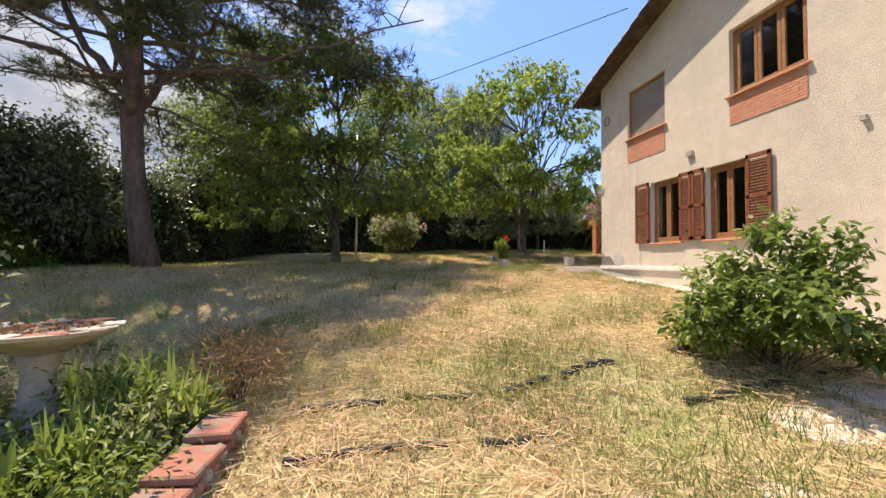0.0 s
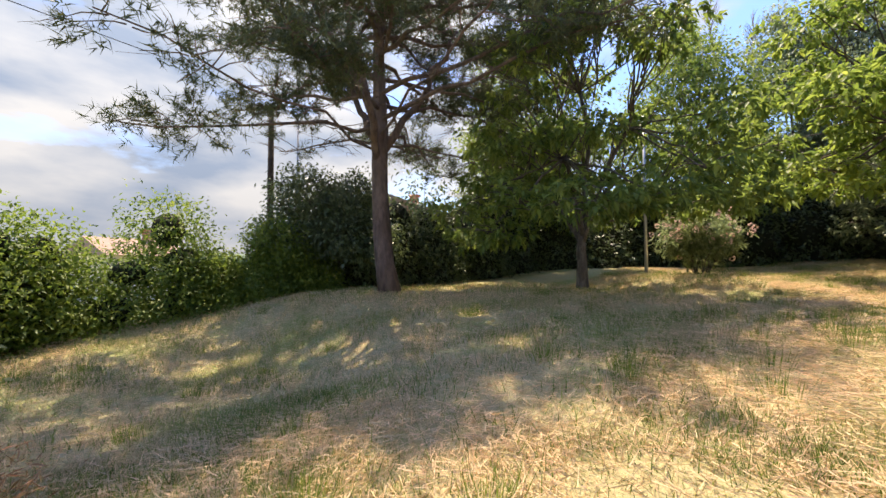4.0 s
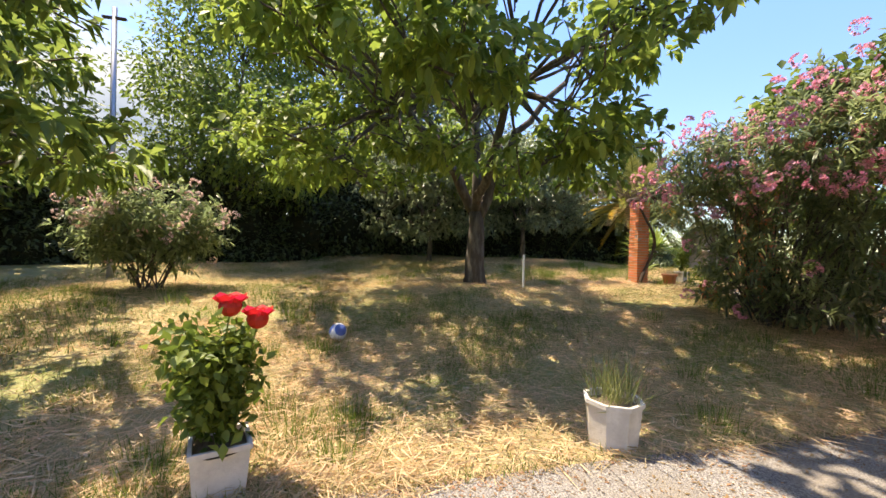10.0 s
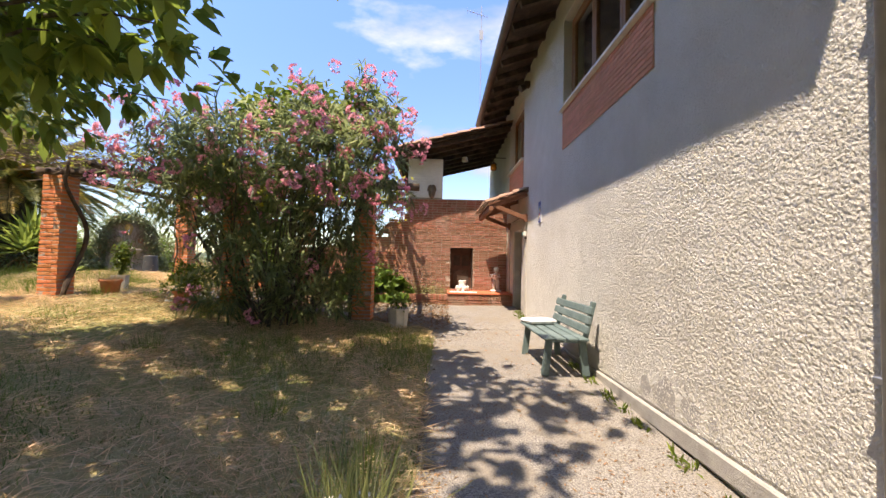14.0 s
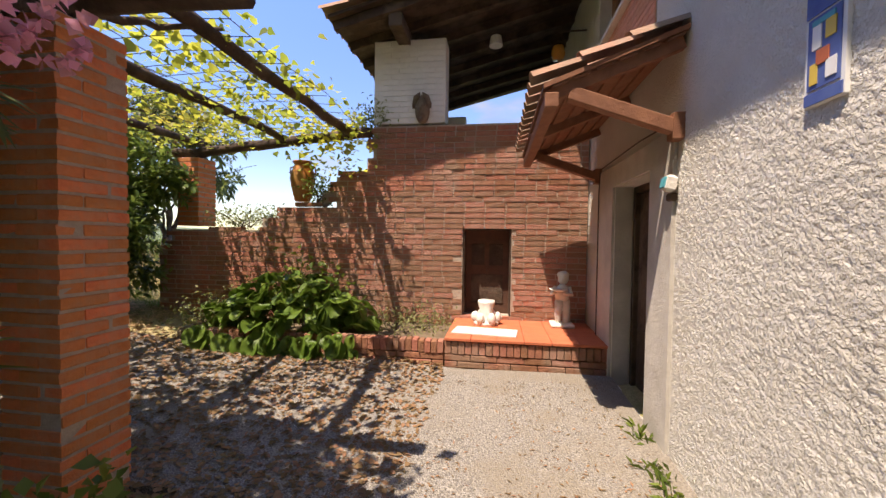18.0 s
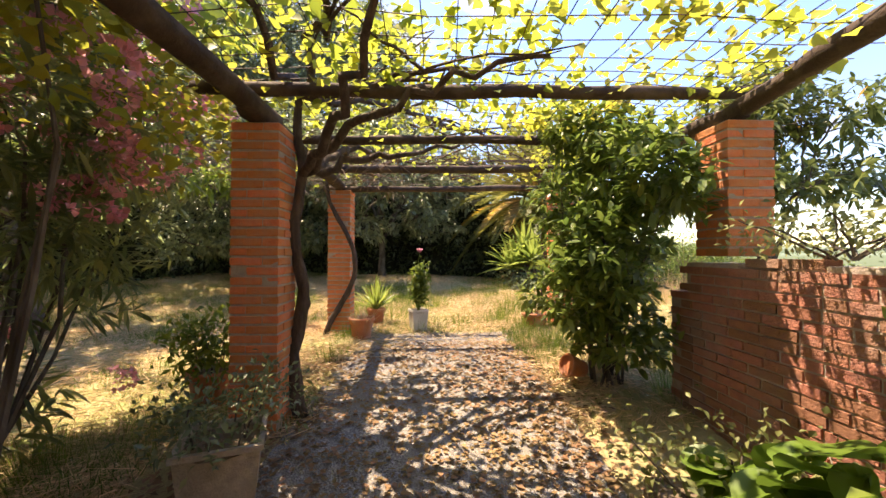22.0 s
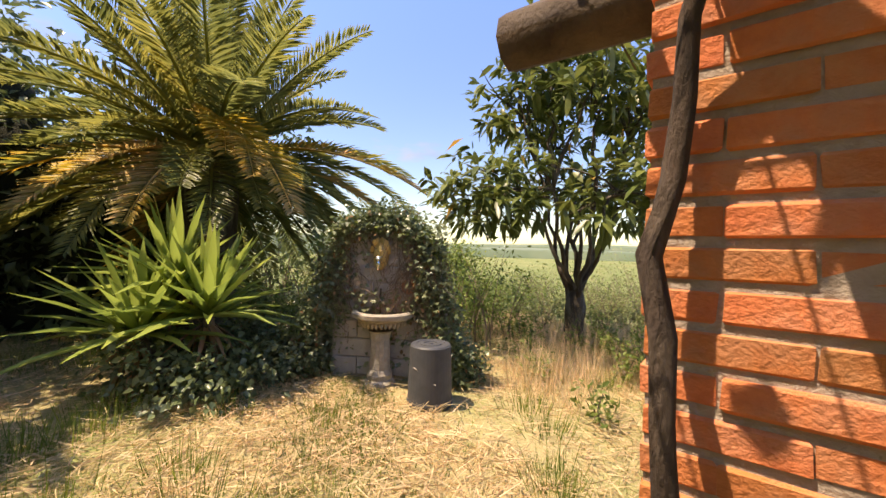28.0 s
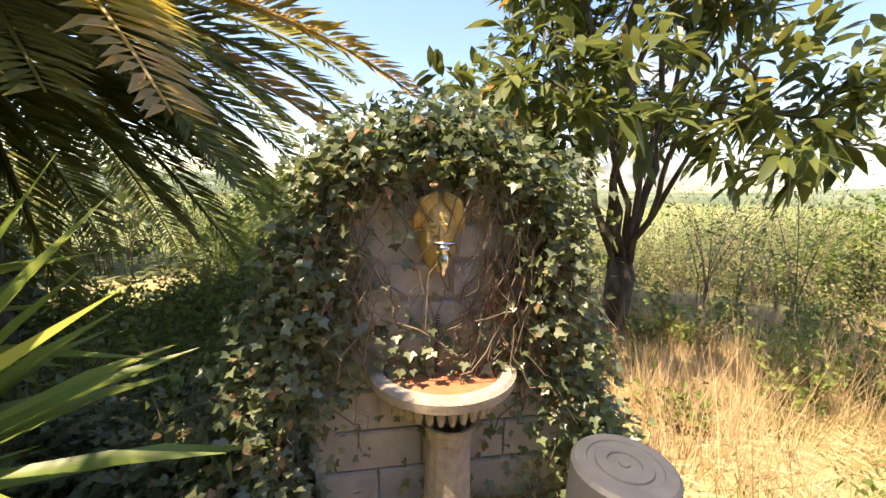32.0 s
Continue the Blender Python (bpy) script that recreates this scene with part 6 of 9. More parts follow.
build_bush("fig_shrub", "bright broad-leaved climber rising above the oleander", -4.0, 5.0, 0.9, 3.7, 130, 6, 0.17, 0.11, "l_green", 9, low=3.0, spread=0.13, lobes=[((-0.3, 0.1, 3.45), (0.9, 0.5, 0.3)), ((0.5, 0.0, 3.5), (0.6, 0.4, 0.25))])
build_bush("oleander", "pale flowering bush at the far edge of the lawn", -8.1, -5.6, 1.25, 2.3, 1000, 9, 0.17, 0.042, "l_ole", 16, "f_white", 150, 0.085, 0.15, 0.1, -0.3, inner=0.3, tuft=True)
SH = [((0, 0, 1.2), (0.5, 0.45, 0.6)), ((-0.3, -0.15, 1.8), (0.42, 0.4, 0.4)), ((0.3, 0.0, 1.9), (0.42, 0.4, 0.4)), ((0.1, -0.25, 0.9), (0.45, 0.4, 0.4)), ((0.0, 0.0, 2.3), (0.4, 0.4, 0.3)), ((0.45, -0.2, 1.2), (0.35, 0.35, 0.45)), ((-0.45, -0.1, 1.25), (0.35, 0.35, 0.4)), ((0.65, 0.1, 1.75), (0.3, 0.3, 0.3)), ((-0.15, -0.3, 2.55), (0.25, 0.25, 0.3))]
SH = [((c[0] * 1.15, c[1] * 1.1, c[2]), (r[0] * 1.15, r[1] * 1.1, r[2])) for c, r in SH] + [((0.1, 0.05, 0.5), (0.6, 0.45, 0.3))]
build_bush("laurel_shrub", "dense green laurel shrub growing under the pergola", -6.2, 8.5, 1.0, 2.5, 1300, 8, 0.12, 0.048, "l_laurel", 16, low=0.25, spread=0.11, lobes=SH, tuft=True)
PEO = [((0, 0, 0.6), (0.45, 0.45, 0.42)), ((0.25, 0.2, 1.0), (0.3, 0.3, 0.28)), ((-0.3, -0.2, 0.8), (0.32, 0.32, 0.3)), ((0.4, -0.25, 0.6), (0.35, 0.35, 0.3)), ((-0.42, 0.25, 0.55), (0.32, 0.32, 0.3)), ((0.1, -0.1, 1.22), (0.22, 0.22, 0.2)), ((-0.15, 0.5, 0.75), (0.28, 0.28, 0.25)), ((-0.1, -0.55, 0.5), (0.3, 0.3, 0.3)), ((0.5, 0.35, 0.35), (0.3, 0.3, 0.25)), ((-0.5, -0.35, 0.3), (0.3, 0.3, 0.22))]
build_bush("peony_shrub", "rounded bright green shrub by the house wall", 7.72, -3.5, 0.54, 1.38, 950, 8, 0.095, 0.045, "l_laurel", 22, low=0.05, spread=0.1, lobes=PEO, tuft=True)


def build_loquat():
    x, y = -10.6, 13.95
    z = gz(x, y)
    root = thing("loquat_tree", "loquat tree with big ribbed leaves and several stems", "tree", at=(x, y, z))
    part("trunk", MB().tube([(x, y, z - 0.1), (x + 0.02, y, z + 0.3), (x + 0.04, y, z + 0.6), (x + 0.02, y + 0.02, z + 0.85)], [0.19, 0.15, 0.16, 0.12], 10, wobble=0.08), M["bark"], root, smooth=True)
    lobes = ring_lobes(7, 1.45, 2.5, 0.85, 0.7, 0.35, 41) + ring_lobes(6, 1.1, 3.6, 0.9, 0.75, 0.4, 42) + ring_lobes(3, 0.5, 4.5, 0.8, 0.8, 0.2, 43)
    stems = [Vector((x + 0.62 * math.cos(k * 0.9), y + 0.62 * math.sin(k * 0.9), z + 2.1 + 0.25 * (k % 2))) for k in range(7)] + [Vector((x + 0.3 * math.cos(k * 1.5 + 0.4), y + 0.3 * math.sin(k * 1.5 + 0.4), z + 2.3)) for k in range(4)]
    for e in stems:
        part("limb", bough((x + random.uniform(-0.08, 0.1), y + random.uniform(-0.06, 0.06), z + 0.6), e, 0.042, 0.022, 0.16, 7, 8), M["bark"], root, smooth=True)
    for c, s in lobes:
        base = min(stems, key=lambda p: (p - Vector((x + c[0], y + c[1], z + c[2]))).length)
        mb = bough(base, (x + c[0], y + c[1], z + c[2]), 0.032, 0.014, 0.16, 6, 6)
        for _ in range(6):
            bough((x + c[0] * 0.8, y + c[1] * 0.8, z + 0.6 + c[2] * 0.75), (x + c[0] + random.uniform(-1, 1) * s[0], y + c[1] + random.uniform(-1, 1) * s[1], z + c[2] + random.uniform(-0.6, 1) * s[2]), 0.016, 0.006, 0.2, 4, 4, mb)
        part("limb", mb, M["bark"], root, smooth=True)
    p, d = shell_points([((x + c[0], y + c[1], z + c[2]), s) for c, s in lobes], 900, 0.2)
    part("crown", crown_mesh("crown", [whorls(p, d + np.array([0, 0, 0.35]), 8, 0.235, 0.075, 0.3)], M["l_loq"]), None, root)
    k = rng.choice(len(p), 60, replace=False)
    part("withered_foliage", crown_mesh("withered_foliage", [clumps(p[k], d[k], 1, 0.1, 0.22, 0.07, 0.8)], M["l_gold"]), None, root, "withered orange leaves")


build_loquat()
for tx, ty, tr, th in ((-6.4, 17.4, 1.4, 2.2), (-14.4, 15.0, 1.1, 1.7)):
    build_bush("bramble", "rank bright green bramble thicket beyond the lawn", tx, ty, tr, th, 620, 8, 0.1, 0.05, "l_bright", 24, low=0.05, inner=0.3, tuft=True)


def build_frond(root_p, az, lift, L, sag, mat_key, parent, n=84, leaf=0.40):
    """A palm frond: an arching rib with two rows of narrow leaflets."""
    pts = []
    for i in range(15):
        t = i / 14
        h = L * (t - 0.10 * t * t * sag)
        up = math.sin(lift) * L * t - sag * L * 0.62 * t ** 2.1
        pts.append(root_p + Vector((math.cos(az) * math.cos(lift) * h, math.sin(az) * math.cos(lift) * h, up)))
    fr = part("frond", MB().tube(pts, [0.032 * (1 - 0.85 * i / 14) for i in range(15)], 5), M["l_palm_y"] if mat_key == "l_palm_y" else M["l_palm"], parent)
    A = np.array([tuple(p) for p in pts])
    t = np.repeat(np.linspace(0.14, 0.99, n), 2)
    i = np.minimum((t * 14).astype(int), 13)
    k = (t * 14 - i)[:, None]
    pos = A[i] * (1 - k) + A[i + 1] * k
    tan = unit(A[i + 1] - A[i])
    side = unit(np.cross(tan, np.array([[0, 0, 1.0]])))
    sg = np.tile([1, -1], n)[:, None]
    nor = np.cross(side, tan)
    way = side * sg * 0.75 + tan * 0.65 + nor * 0.25 + rng.normal(size=pos.shape) * 0.07
    ln = leaf * np.sin(np.pi * (0.12 + 0.80 * t)) * rng.uniform(0.85, 1.1, len(t)) + 0.05
    tagged(part("blade", crown_mesh("blade", [leaves(pos, way, ln, 0.032, 0.2, 0.10, side=nor)], M[mat_key]), None, fr), kind="stuff")


def build_palm():
    x, y = -15.0, 10.45
    z = gz(x, y)
    root = thing("palm_tree", "date palm with arching fronds, the old ones yellowed", "tree", at=(x, y, z))
    part("trunk", MB().tube([(x, y, z - 0.1), (x, y, z + 0.9), (x, y, z + 2.2), (x, y, z + 2.85)], [0.34, 0.32, 0.36, 0.22], 14, wobble=0.12), M["bark"], root)
    q = random.Random(5)
    c = Vector((x, y, z + 2.8))
    for k in range(88):
        az = k * 2.39996
        u = k / 87
        lift = radians(82 - 104 * u ** 0.9 + q.uniform(-6, 6))
        sag = 0.26 + 0.6 * u + q.uniform(-0.08, 0.1)
        dirc = math.cos(az - math.atan2(-0.6, 0.8))
        old = u > 0.45 and q.random() < (0.26 if dirc > 0.1 else 0.12)
        reach = q.uniform(3.0, 3.7)
        if lift < radians(15) and math.cos(az + 0.38) > 0.6:
            reach, lift = reach * 0.68, max(lift, radians(-4))
        build_frond(c + Vector((math.cos(az), math.sin(az), 0)) * 0.15, az, lift, reach, sag, "l_palm_y" if old else "l_palm", root)
    for az, lift, reach, sag in ((-0.22, 22, 2.75, 0.98), (-0.10, 12, 2.9, 0.9), (-0.32, 30, 2.6, 1.05)):
        build_frond(c + Vector((math.cos(az), math.sin(az), 0)) * 0.15, az, radians(lift), reach, sag, "l_palm_y", root)
    for k in range(30):
        az = k * 2.39996 + 0.4
        if math.cos(az - math.atan2(-0.5, 0.85)) > 0.1:
            continue
        build_frond(c + Vector((math.cos(az) * 0.2, math.sin(az) * 0.2, -0.15)), az, radians(-18 - 26 * (k % 3) + q.uniform(-5, 5)), q.uniform(1.7, 2.3), 0.45, "l_palm_y" if k % 5 == 0 else "l_palm", root, 60)


build_palm()


def rosette(center, n, L, w, lift0, lift1, droop):
    """Sword leaves from one heart, in three bent segments each, as a grid of quads cut into triangles."""
    vs, fs, o = [], [], 0
    for i in range(n):
        az = i * 2.39996 + random.uniform(-0.2, 0.2)
        u = i / n
        lift = lift0 + (lift1 - lift0) * u + random.uniform(-0.1, 0.1)
        ln = L * random.uniform(0.75, 1.1)
        out = np.array([math.cos(az), math.sin(az), 0.0])
        side = np.array([-math.sin(az), math.cos(az), 0.0])
        row = []
        for t, ww in ((0, 0.55), (0.3, 1.0), (0.65, 0.8), (1.0, 0.03)):
            p = np.array(center) + out * ln * t * math.cos(lift) + np.array([0, 0, 1.0]) * (ln * t * math.sin(lift) - droop * ln * t * t * (0.3 + u))
            up = np.array([0, 0, 0.35 * w * ww])
            row += [p - side * w * ww / 2 + up, p, p + side * w * ww / 2 + up]
        vs.append(np.array(row))
        for a in range(3):
            for b in range(2):
                q = o + a * 3 + b
                fs += [(q, q + 1, q + 4), (q, q + 4, q + 3)]
        o += 12
    return np.concatenate(vs), np.array(fs)


def build_yucca(name, label, x, y, heads, n, L, w, trunk_h):
    z = gz(x, y)
    root = thing(name, label, "plant", at=(x, y, z))
    for dx, dy, h in heads:
        part("stem", MB().tube([(x + dx * 0.3, y + dy * 0.3, z - 0.05), (x + dx, y + dy, z + h)], [0.06 * min(1, L), 0.05 * min(1, L)], 8, wobble=0.1), M["bark"], root)
        v, f = rosette((x + dx, y + dy, z + h), n, L, w, radians(82), radians(2), 0.18)
        part("leaf_head", tri_mesh("leaf_head", v, f, M["l_yuc"]), None, root, "head of stiff sword leaves")
        v, f = rosette((x + dx, y + dy, z + h - 0.04), n // 3, L * 0.55, w * 0.5, radians(-25), radians(-75), 0.2)
        part("dry_skirt", tri_mesh("dry_skirt", v, f, M["dead"]), None, root, "skirt of dry leaves")


build_yucca("yucca", "yucca clump with stiff sword-shaped leaves", -12.5, 9.45, [(-0.1, 0.05, 0.72), (-0.65, -0.05, 0.98), (-0.45, -0.4, 0.55)], 60, 1.02, 0.092, 0.6)
build_bush("ground_ivy", "low tangle of ivy and dry leaves under the yucca", -12.75, 9.55, 0.85, 0.55, 420, 6, 0.07, 0.05, "l_ivy", 8, low=0.0, spread=0.08)
build_yucca("agave_plant", "strappy-leaved plant at the foot of a pillar", -3.32, 5.2, [(0, 0, 0.78)], 26, 0.4, 0.04, 0.1)
build_yucca("agave_plant", "strappy-leaved plant in a pot behind a pillar", -8.8, 9.45, [(0, 0, 0.3)], 22, 0.45, 0.045, 0.1)


def build_bergenia():
    """The clump of large glossy leaves in the bed by the wall."""
    root = thing("elephant_ear_plant", "clump of large glossy rounded leaves in the brick bed", "plant", at=(-3.4, 8.42, 0.45))
    q = random.Random(3)
    for i in range(290):
        a, r = q.uniform(0, 6.28), math.sqrt(q.random())
        bx, by = -3.5 + 1.0 * r * math.cos(a), 8.34 + 0.46 * r * math.sin(a)
        h = 0.46 + (1 - r * 0.7) * 0.85 * q.random() ** 0.6 + 0.08
        az = math.atan2(by - 8.6, bx + 3.4) + q.uniform(-1.5, 1.5)
        s, tilt = q.uniform(0.065, 0.118), q.uniform(-0.15, 1.35)
        if i % 4 == 1:
            # the outermost leaves hang over the bed's edge
            bx, by, h = -3.5 + 1.0 * q.uniform(-1, 1), q.uniform(7.80, 7.9), q.uniform(0.3, 0.62)
            az, tilt = -1.57 + q.uniform(-0.6, 0.6), q.uniform(0.8, 1.4)
        m = Matrix.Translation((bx, by, h)) @ Matrix.Rotation(az, 4, "Z") @ Matrix.Rotation(tilt, 4, "Y") @ Matrix.Rotation(q.uniform(-0.5, 0.5), 4, "X")
        v, f = [(0, 0, 0)], []
        k, wave, cup = 14, q.uniform(0, 6.28), q.uniform(0.1, 0.6)
        for rr in (0.5, 1.0):
            for j in range(k):
                t = 2 * math.pi * j / k
                px = s * rr * math.cos(t) * 1.1 + s * 0.85
                py = s * rr * math.sin(t)
                v.append((px, py, cup * abs(py) - 0.35 * (px / s) ** 2 * 0.12 * s + rr * rr * 0.09 * s * math.sin(3 * t + wave) + q.uniform(-0.003, 0.003)))
        for j in range(k):
            f.append((0, 1 + j, 1 + (j + 1) % k))
            f.append((1 + j, 1 + k + j, 1 + k + (j + 1) % k, 1 + (j + 1) % k))
        part("leaf", MB().add([m @ Vector(p) for p in v], f), M["l_berg"], root, smooth=True)
        if i % 4 == 0:
            part("stalk", MB().tube([(bx * 0.4 - 3.4 * 0.6, by * 0.4 + 8.45 * 0.6, 0.44), (bx, by, h)], 0.006, 4), M["l_green"], root)


build_bergenia()
build_bush("wall_weed", "tall pale weed growing behind the large leaves", -3.35, 8.68, 0.5, 0.95, 90, 6, 0.08, 0.06, "l_green", 9, low=0.4, spread=0.09, z=0.42)
build_bush("wall_weed", "dry yellowing weeds on the bed beside the terrace", -2.15, 8.62, 0.5, 0.3, 130, 6, 0.06, 0.02, "l_scrub", 12, low=0.0, spread=0.09, z=0.42)
build_bush("wall_weed", "straggly weed at the end of the brick bed", -4.4, 8.3, 0.5, 0.5, 110, 6, 0.05, 0.03, "l_scrub", 9, low=0.05, spread=0.1, z=0.42)


# ---- vines on the pergola ----
def build_vines():
    root = thing("grape_vine", "old grape vine with yellow-green leaves over the pergola", "vine", at=(-5.5, 6.0, 0.4))
    for (x, y, z0, z1), w in ((PILLARS["B"], 0.046), (PILLARS["C"], 0.038), (PILLARS["D"], 0.022)):
        mb = MB()
        s = PW / 2 + 0.07
        dx, dy = (-s * 0.5, s - 0.03) if y < 7 else (-0.10, -s)
        amp = 0.10 if (x, y) == PILLARS["C"][:2] else 0.035
        pts = [Vector((x + dx + amp * math.sin(i * 0.55 + x) + 0.012 * math.sin(i * 2.3), y + dy + 0.03 * math.cos(i * 0.85), gz(x, y) + (z1 - z0 + 0.2) * i / 20)) for i in range(21)]
        if (x, y) == PILLARS["C"][:2]:
            pts = [Vector((x + s + 0.03 * math.cos(i * 0.6), y - 0.16 + 0.42 * math.sin(math.pi * min(1, i / 17)) ** 1.5, p.z)) for i, p in enumerate(pts)]
        mb.tube(pts, [w * (1.15 - 0.025 * i) for i in range(21)], 10, wobble=0.24)
        if (x, y) == PILLARS["B"][:2]:
            for ex, ey, ez in ((-0.9, 1.5, 2.84), (0.7, 1.9, 2.9), (-1.6, 0.6, 2.86), (1.5, 1.0, 2.9)):
                part("vine_arm", bough(pts[15], (x + ex, y + ey, ez), w * 0.85, w * 0.3, 0.22, 14, 9), M["vine"], root, smooth=True)
        part("vine_stem", mb, M["vine"], root, smooth=True)
        if (x, y) == PILLARS["D"][:2]:
            for ax, ay, az in ((0.1, -0.45, 0.35), (0.05, -0.1, 0.5), (-0.1, 0.25, 0.42), (0.1, -0.75, 0.3), (-0.2, -0.3, 0.3), (0.25, 0.1, 0.38)):
                part("cane", bough(pts[-4], pts[-1] + Vector((ax, ay, az)), 0.03, 0.008, 0.4, 10, 7), M["vine"], root, smooth=True)
        for k in range(8 if x > -7 else (5 if y < 7 else 2)):
            e = Vector((max(-8.8, x + random.uniform(-2.4, 2.4)), (y + random.uniform(0.2, 2.4)) if y < 7 else (y - random.uniform(0.2, 2.2)), 2.98 + random.uniform(-0.08, 0.1)))
            a = bough(pts[-1], e, w * 0.7, 0.012, 0.2, 8, 6)
            for _ in range(4):
                bough(pts[-1].lerp(e, random.uniform(0.3, 0.9)), e + Vector((random.uniform(0.0, 0.9) if e.x < -8 else random.uniform(-0.9, 0.9), random.uniform(-0.9, 0.9), random.uniform(-0.12, 0.2))), 0.014, 0.004, 0.25, 6, 4, a)
            part("cane", a, M["vine"], root)
    n = 2000
    x = rng.uniform(-8.8, -2.75, n)
    y = rng.uniform(4.9, 9.2, n)
    dens = np.clip(0.9 * (x + 7.9) / 2.4, 0.10, 0.9) * (0.45 + 0.55 * (np.sin(x * 2.9 + 1) * np.cos(y * 2.3) > -0.35))
    dens = np.where((x < -7.2) & (y > 8.2), 0.55, dens)
    dens = np.where((x < -6.2) & (y < 5.5), 0.4, dens)
    ok = rng.random(n) < dens
    p = np.stack([x, y, 3.02 + rng.normal(size=n) * 0.07], 1)[ok]
    n = 230
    hx, hy = rng.uniform(-6.4, -3.4, n), rng.uniform(4.9, 5.5, n)
    p = np.concatenate([p, np.stack([hx, hy, 3.0 - 0.9 * rng.random(n) ** 1.5 * (0.4 + 0.6 * np.abs(np.sin(hx * 2.1)))], 1)])
    hx = rng.uniform(-3.6, -2.75, 60)
    p = np.concatenate([p, np.stack([hx, rng.uniform(8.6, 8.95, 60), 3.0 - 0.55 * rng.random(60)], 1)])
    d = unit(rng.normal(size=p.shape) * 0.6 + np.array([0, 0, 0.4]))
    chunks = []
    m = 4
    pos = np.repeat(p, m, 0) + rng.normal(size=(len(p) * m, 3)) * np.array([0.1, 0.1, 0.05])
    w = rng.normal(size=pos.shape) * np.array([1, 1, 0.35])
    w[:, 2] -= 0.25
    w = unit(w)
    up = np.array([[0, 0, 1.0]]) + rng.normal(size=pos.shape) * 0.45
    k = rng.uniform(0.035, 0.08, len(pos))[:, None]
    s = unit(np.cross(w, up))
    nor = np.cross(s, w)
    prof = ((0.0, 0.12), (0.10, 0.55), (0.45, 0.62), (0.55, 0.40), (1.0, 0.02))
    rows = []
    for t, ww in prof:
        c = pos + w * k * t - np.array([[0, 0, 1.0]]) * k * t * t * 0.15
        rows += [c + s * k * ww + nor * k * ww * 0.22, c, c - s * k * ww + nor * k * ww * 0.22]
    V = np.stack(rows, 1).reshape(-1, 3)
    o = (np.arange(len(pos)) * 15)[:, None]
    fs = []
    for a in range(4):
        for b in range(2):
            q = a * 3 + b
            fs += [o + [q, q + 1, q + 4], o + [q, q + 4, q + 3]]
    part("foliage", tri_mesh("vine_foliage", V, np.concatenate(fs), M["l_vine"]), None, root)
    hook = [(-3.45, 5.98, gz(-3.45, 5.98) - 0.05), (-3.47, 5.92, 0.5), (-3.47, 5.7, 1.2), (-3.43, 5.48, 1.8), (-3.3, 5.42, 2.05), (-3.22, 5.33, 2.25), (-3.12, 5.36, 2.55), (-3.25, 5.3, 3.0)]
    part("vine_stem", MB().tube(hook, [0.05, 0.046, 0.044, 0.042, 0.042, 0.04, 0.044, 0.03], 10, wobble=0.24), M["vine"], root, smooth=True)
    for ex, ey in ((-4.6, 5.0), (-2.9, 6.4), (-4.2, 6.6)):
        part("vine_arm", bough(hook[6], (ex, ey, 2.98), 0.032, 0.012, 0.2, 9, 7), M["vine"], root, smooth=True)
    tw = MB()
    for _ in range(330):
        a = Vector((random.uniform(-9.2, -6.4), random.uniform(4.0, 6.4), 2.98 + random.uniform(-0.12, 0.05)))
        bough(a, a + Vector((random.uniform(-0.9, 0.6), random.uniform(-0.9, 0.5), random.uniform(-0.35, 0.25))), 0.006, 0.002, 0.35, 5, 3, tw)
    tagged(part("dry_tangle", tw, M["twig"], root, "tangle of dry twigs"), kind="stuff")


build_vines()


# ---- furniture and ornaments ----
def build_bench():
    x0, x1, y0, y1 = -0.66, -0.18, 2.80, 4.02
    z = gz(-0.4, 3.2) + 0.015
    root = thing("garden_bench", "grey-green painted slatted garden bench against the wall", "bench", at=(-0.4, 3.27, z))
    for k, x in enumerate((-0.62, -0.49, -0.36, -0.24)):
        part("seat_slat", MB().box((x, (y0 + y1) / 2, z + 0.42), (0.105, y1 - y0, 0.028), None, 0.008), M["bench"], root)
    for k in range(3):
        m = Matrix.Rotation(radians(-14), 4, "Y")
        part("back_slat", MB().box((-0.15 + 0.022 * k - 0.05, (y0 + y1) / 2, z + 0.52 + 0.105 * k), (0.026, y1 - y0, 0.09), m.inverted(), 0.02), M["bench"], root)
    for y in (y0 + 0.12, y1 - 0.12):
        part("leg", MB().box((-0.61, y, z + 0.2), (0.075, 0.05, 0.41), Matrix.Rotation(0.12, 4, "Y"), 0.012), M["bench"], root)
        part("leg", MB().box((-0.20, y, z + 0.2), (0.075, 0.05, 0.41), Matrix.Rotation(-0.12, 4, "Y"), 0.012), M["bench"], root)
        part("back_post", MB().box((-0.145, y, z + 0.6), (0.05, 0.045, 0.46), Matrix.Rotation(0.22, 4, "Y"), 0.01), M["bench"], root)
        part("rail", MB().box((-0.41, y, z + 0.385), (0.42, 0.035, 0.04), None, 0.006), M["bench"], root)
    c = MB().box((0, 0, 0), (0.36, 0.36, 0.07), None, 0.03)
    m = Matrix.Translation((-0.47, y1 - 0.16, z + 0.47)) @ Matrix.Rotation(0.2, 4, "Z") @ Matrix.Rotation(radians(-4), 4, "X")
    c.v = [tuple(m @ Vector(p)) for p in c.v]
    solid("cushion", c, M["cloth"], "flat pale cushion lying on the bench", "cushion")


build_bench()


def pot_profile(r, h):
    return [(0.001, 0.0), (r * 0.68, 0.0), (r * 0.72, h * 0.05), (r * 0.9, h * 0.75), (r * 0.92, h * 0.82), (r * 1.03, h * 0.83), (r * 1.06, h * 0.95), (r * 1.0, h), (r * 0.9, h), (r * 0.86, h * 0.86), (0.001, h * 0.84)]


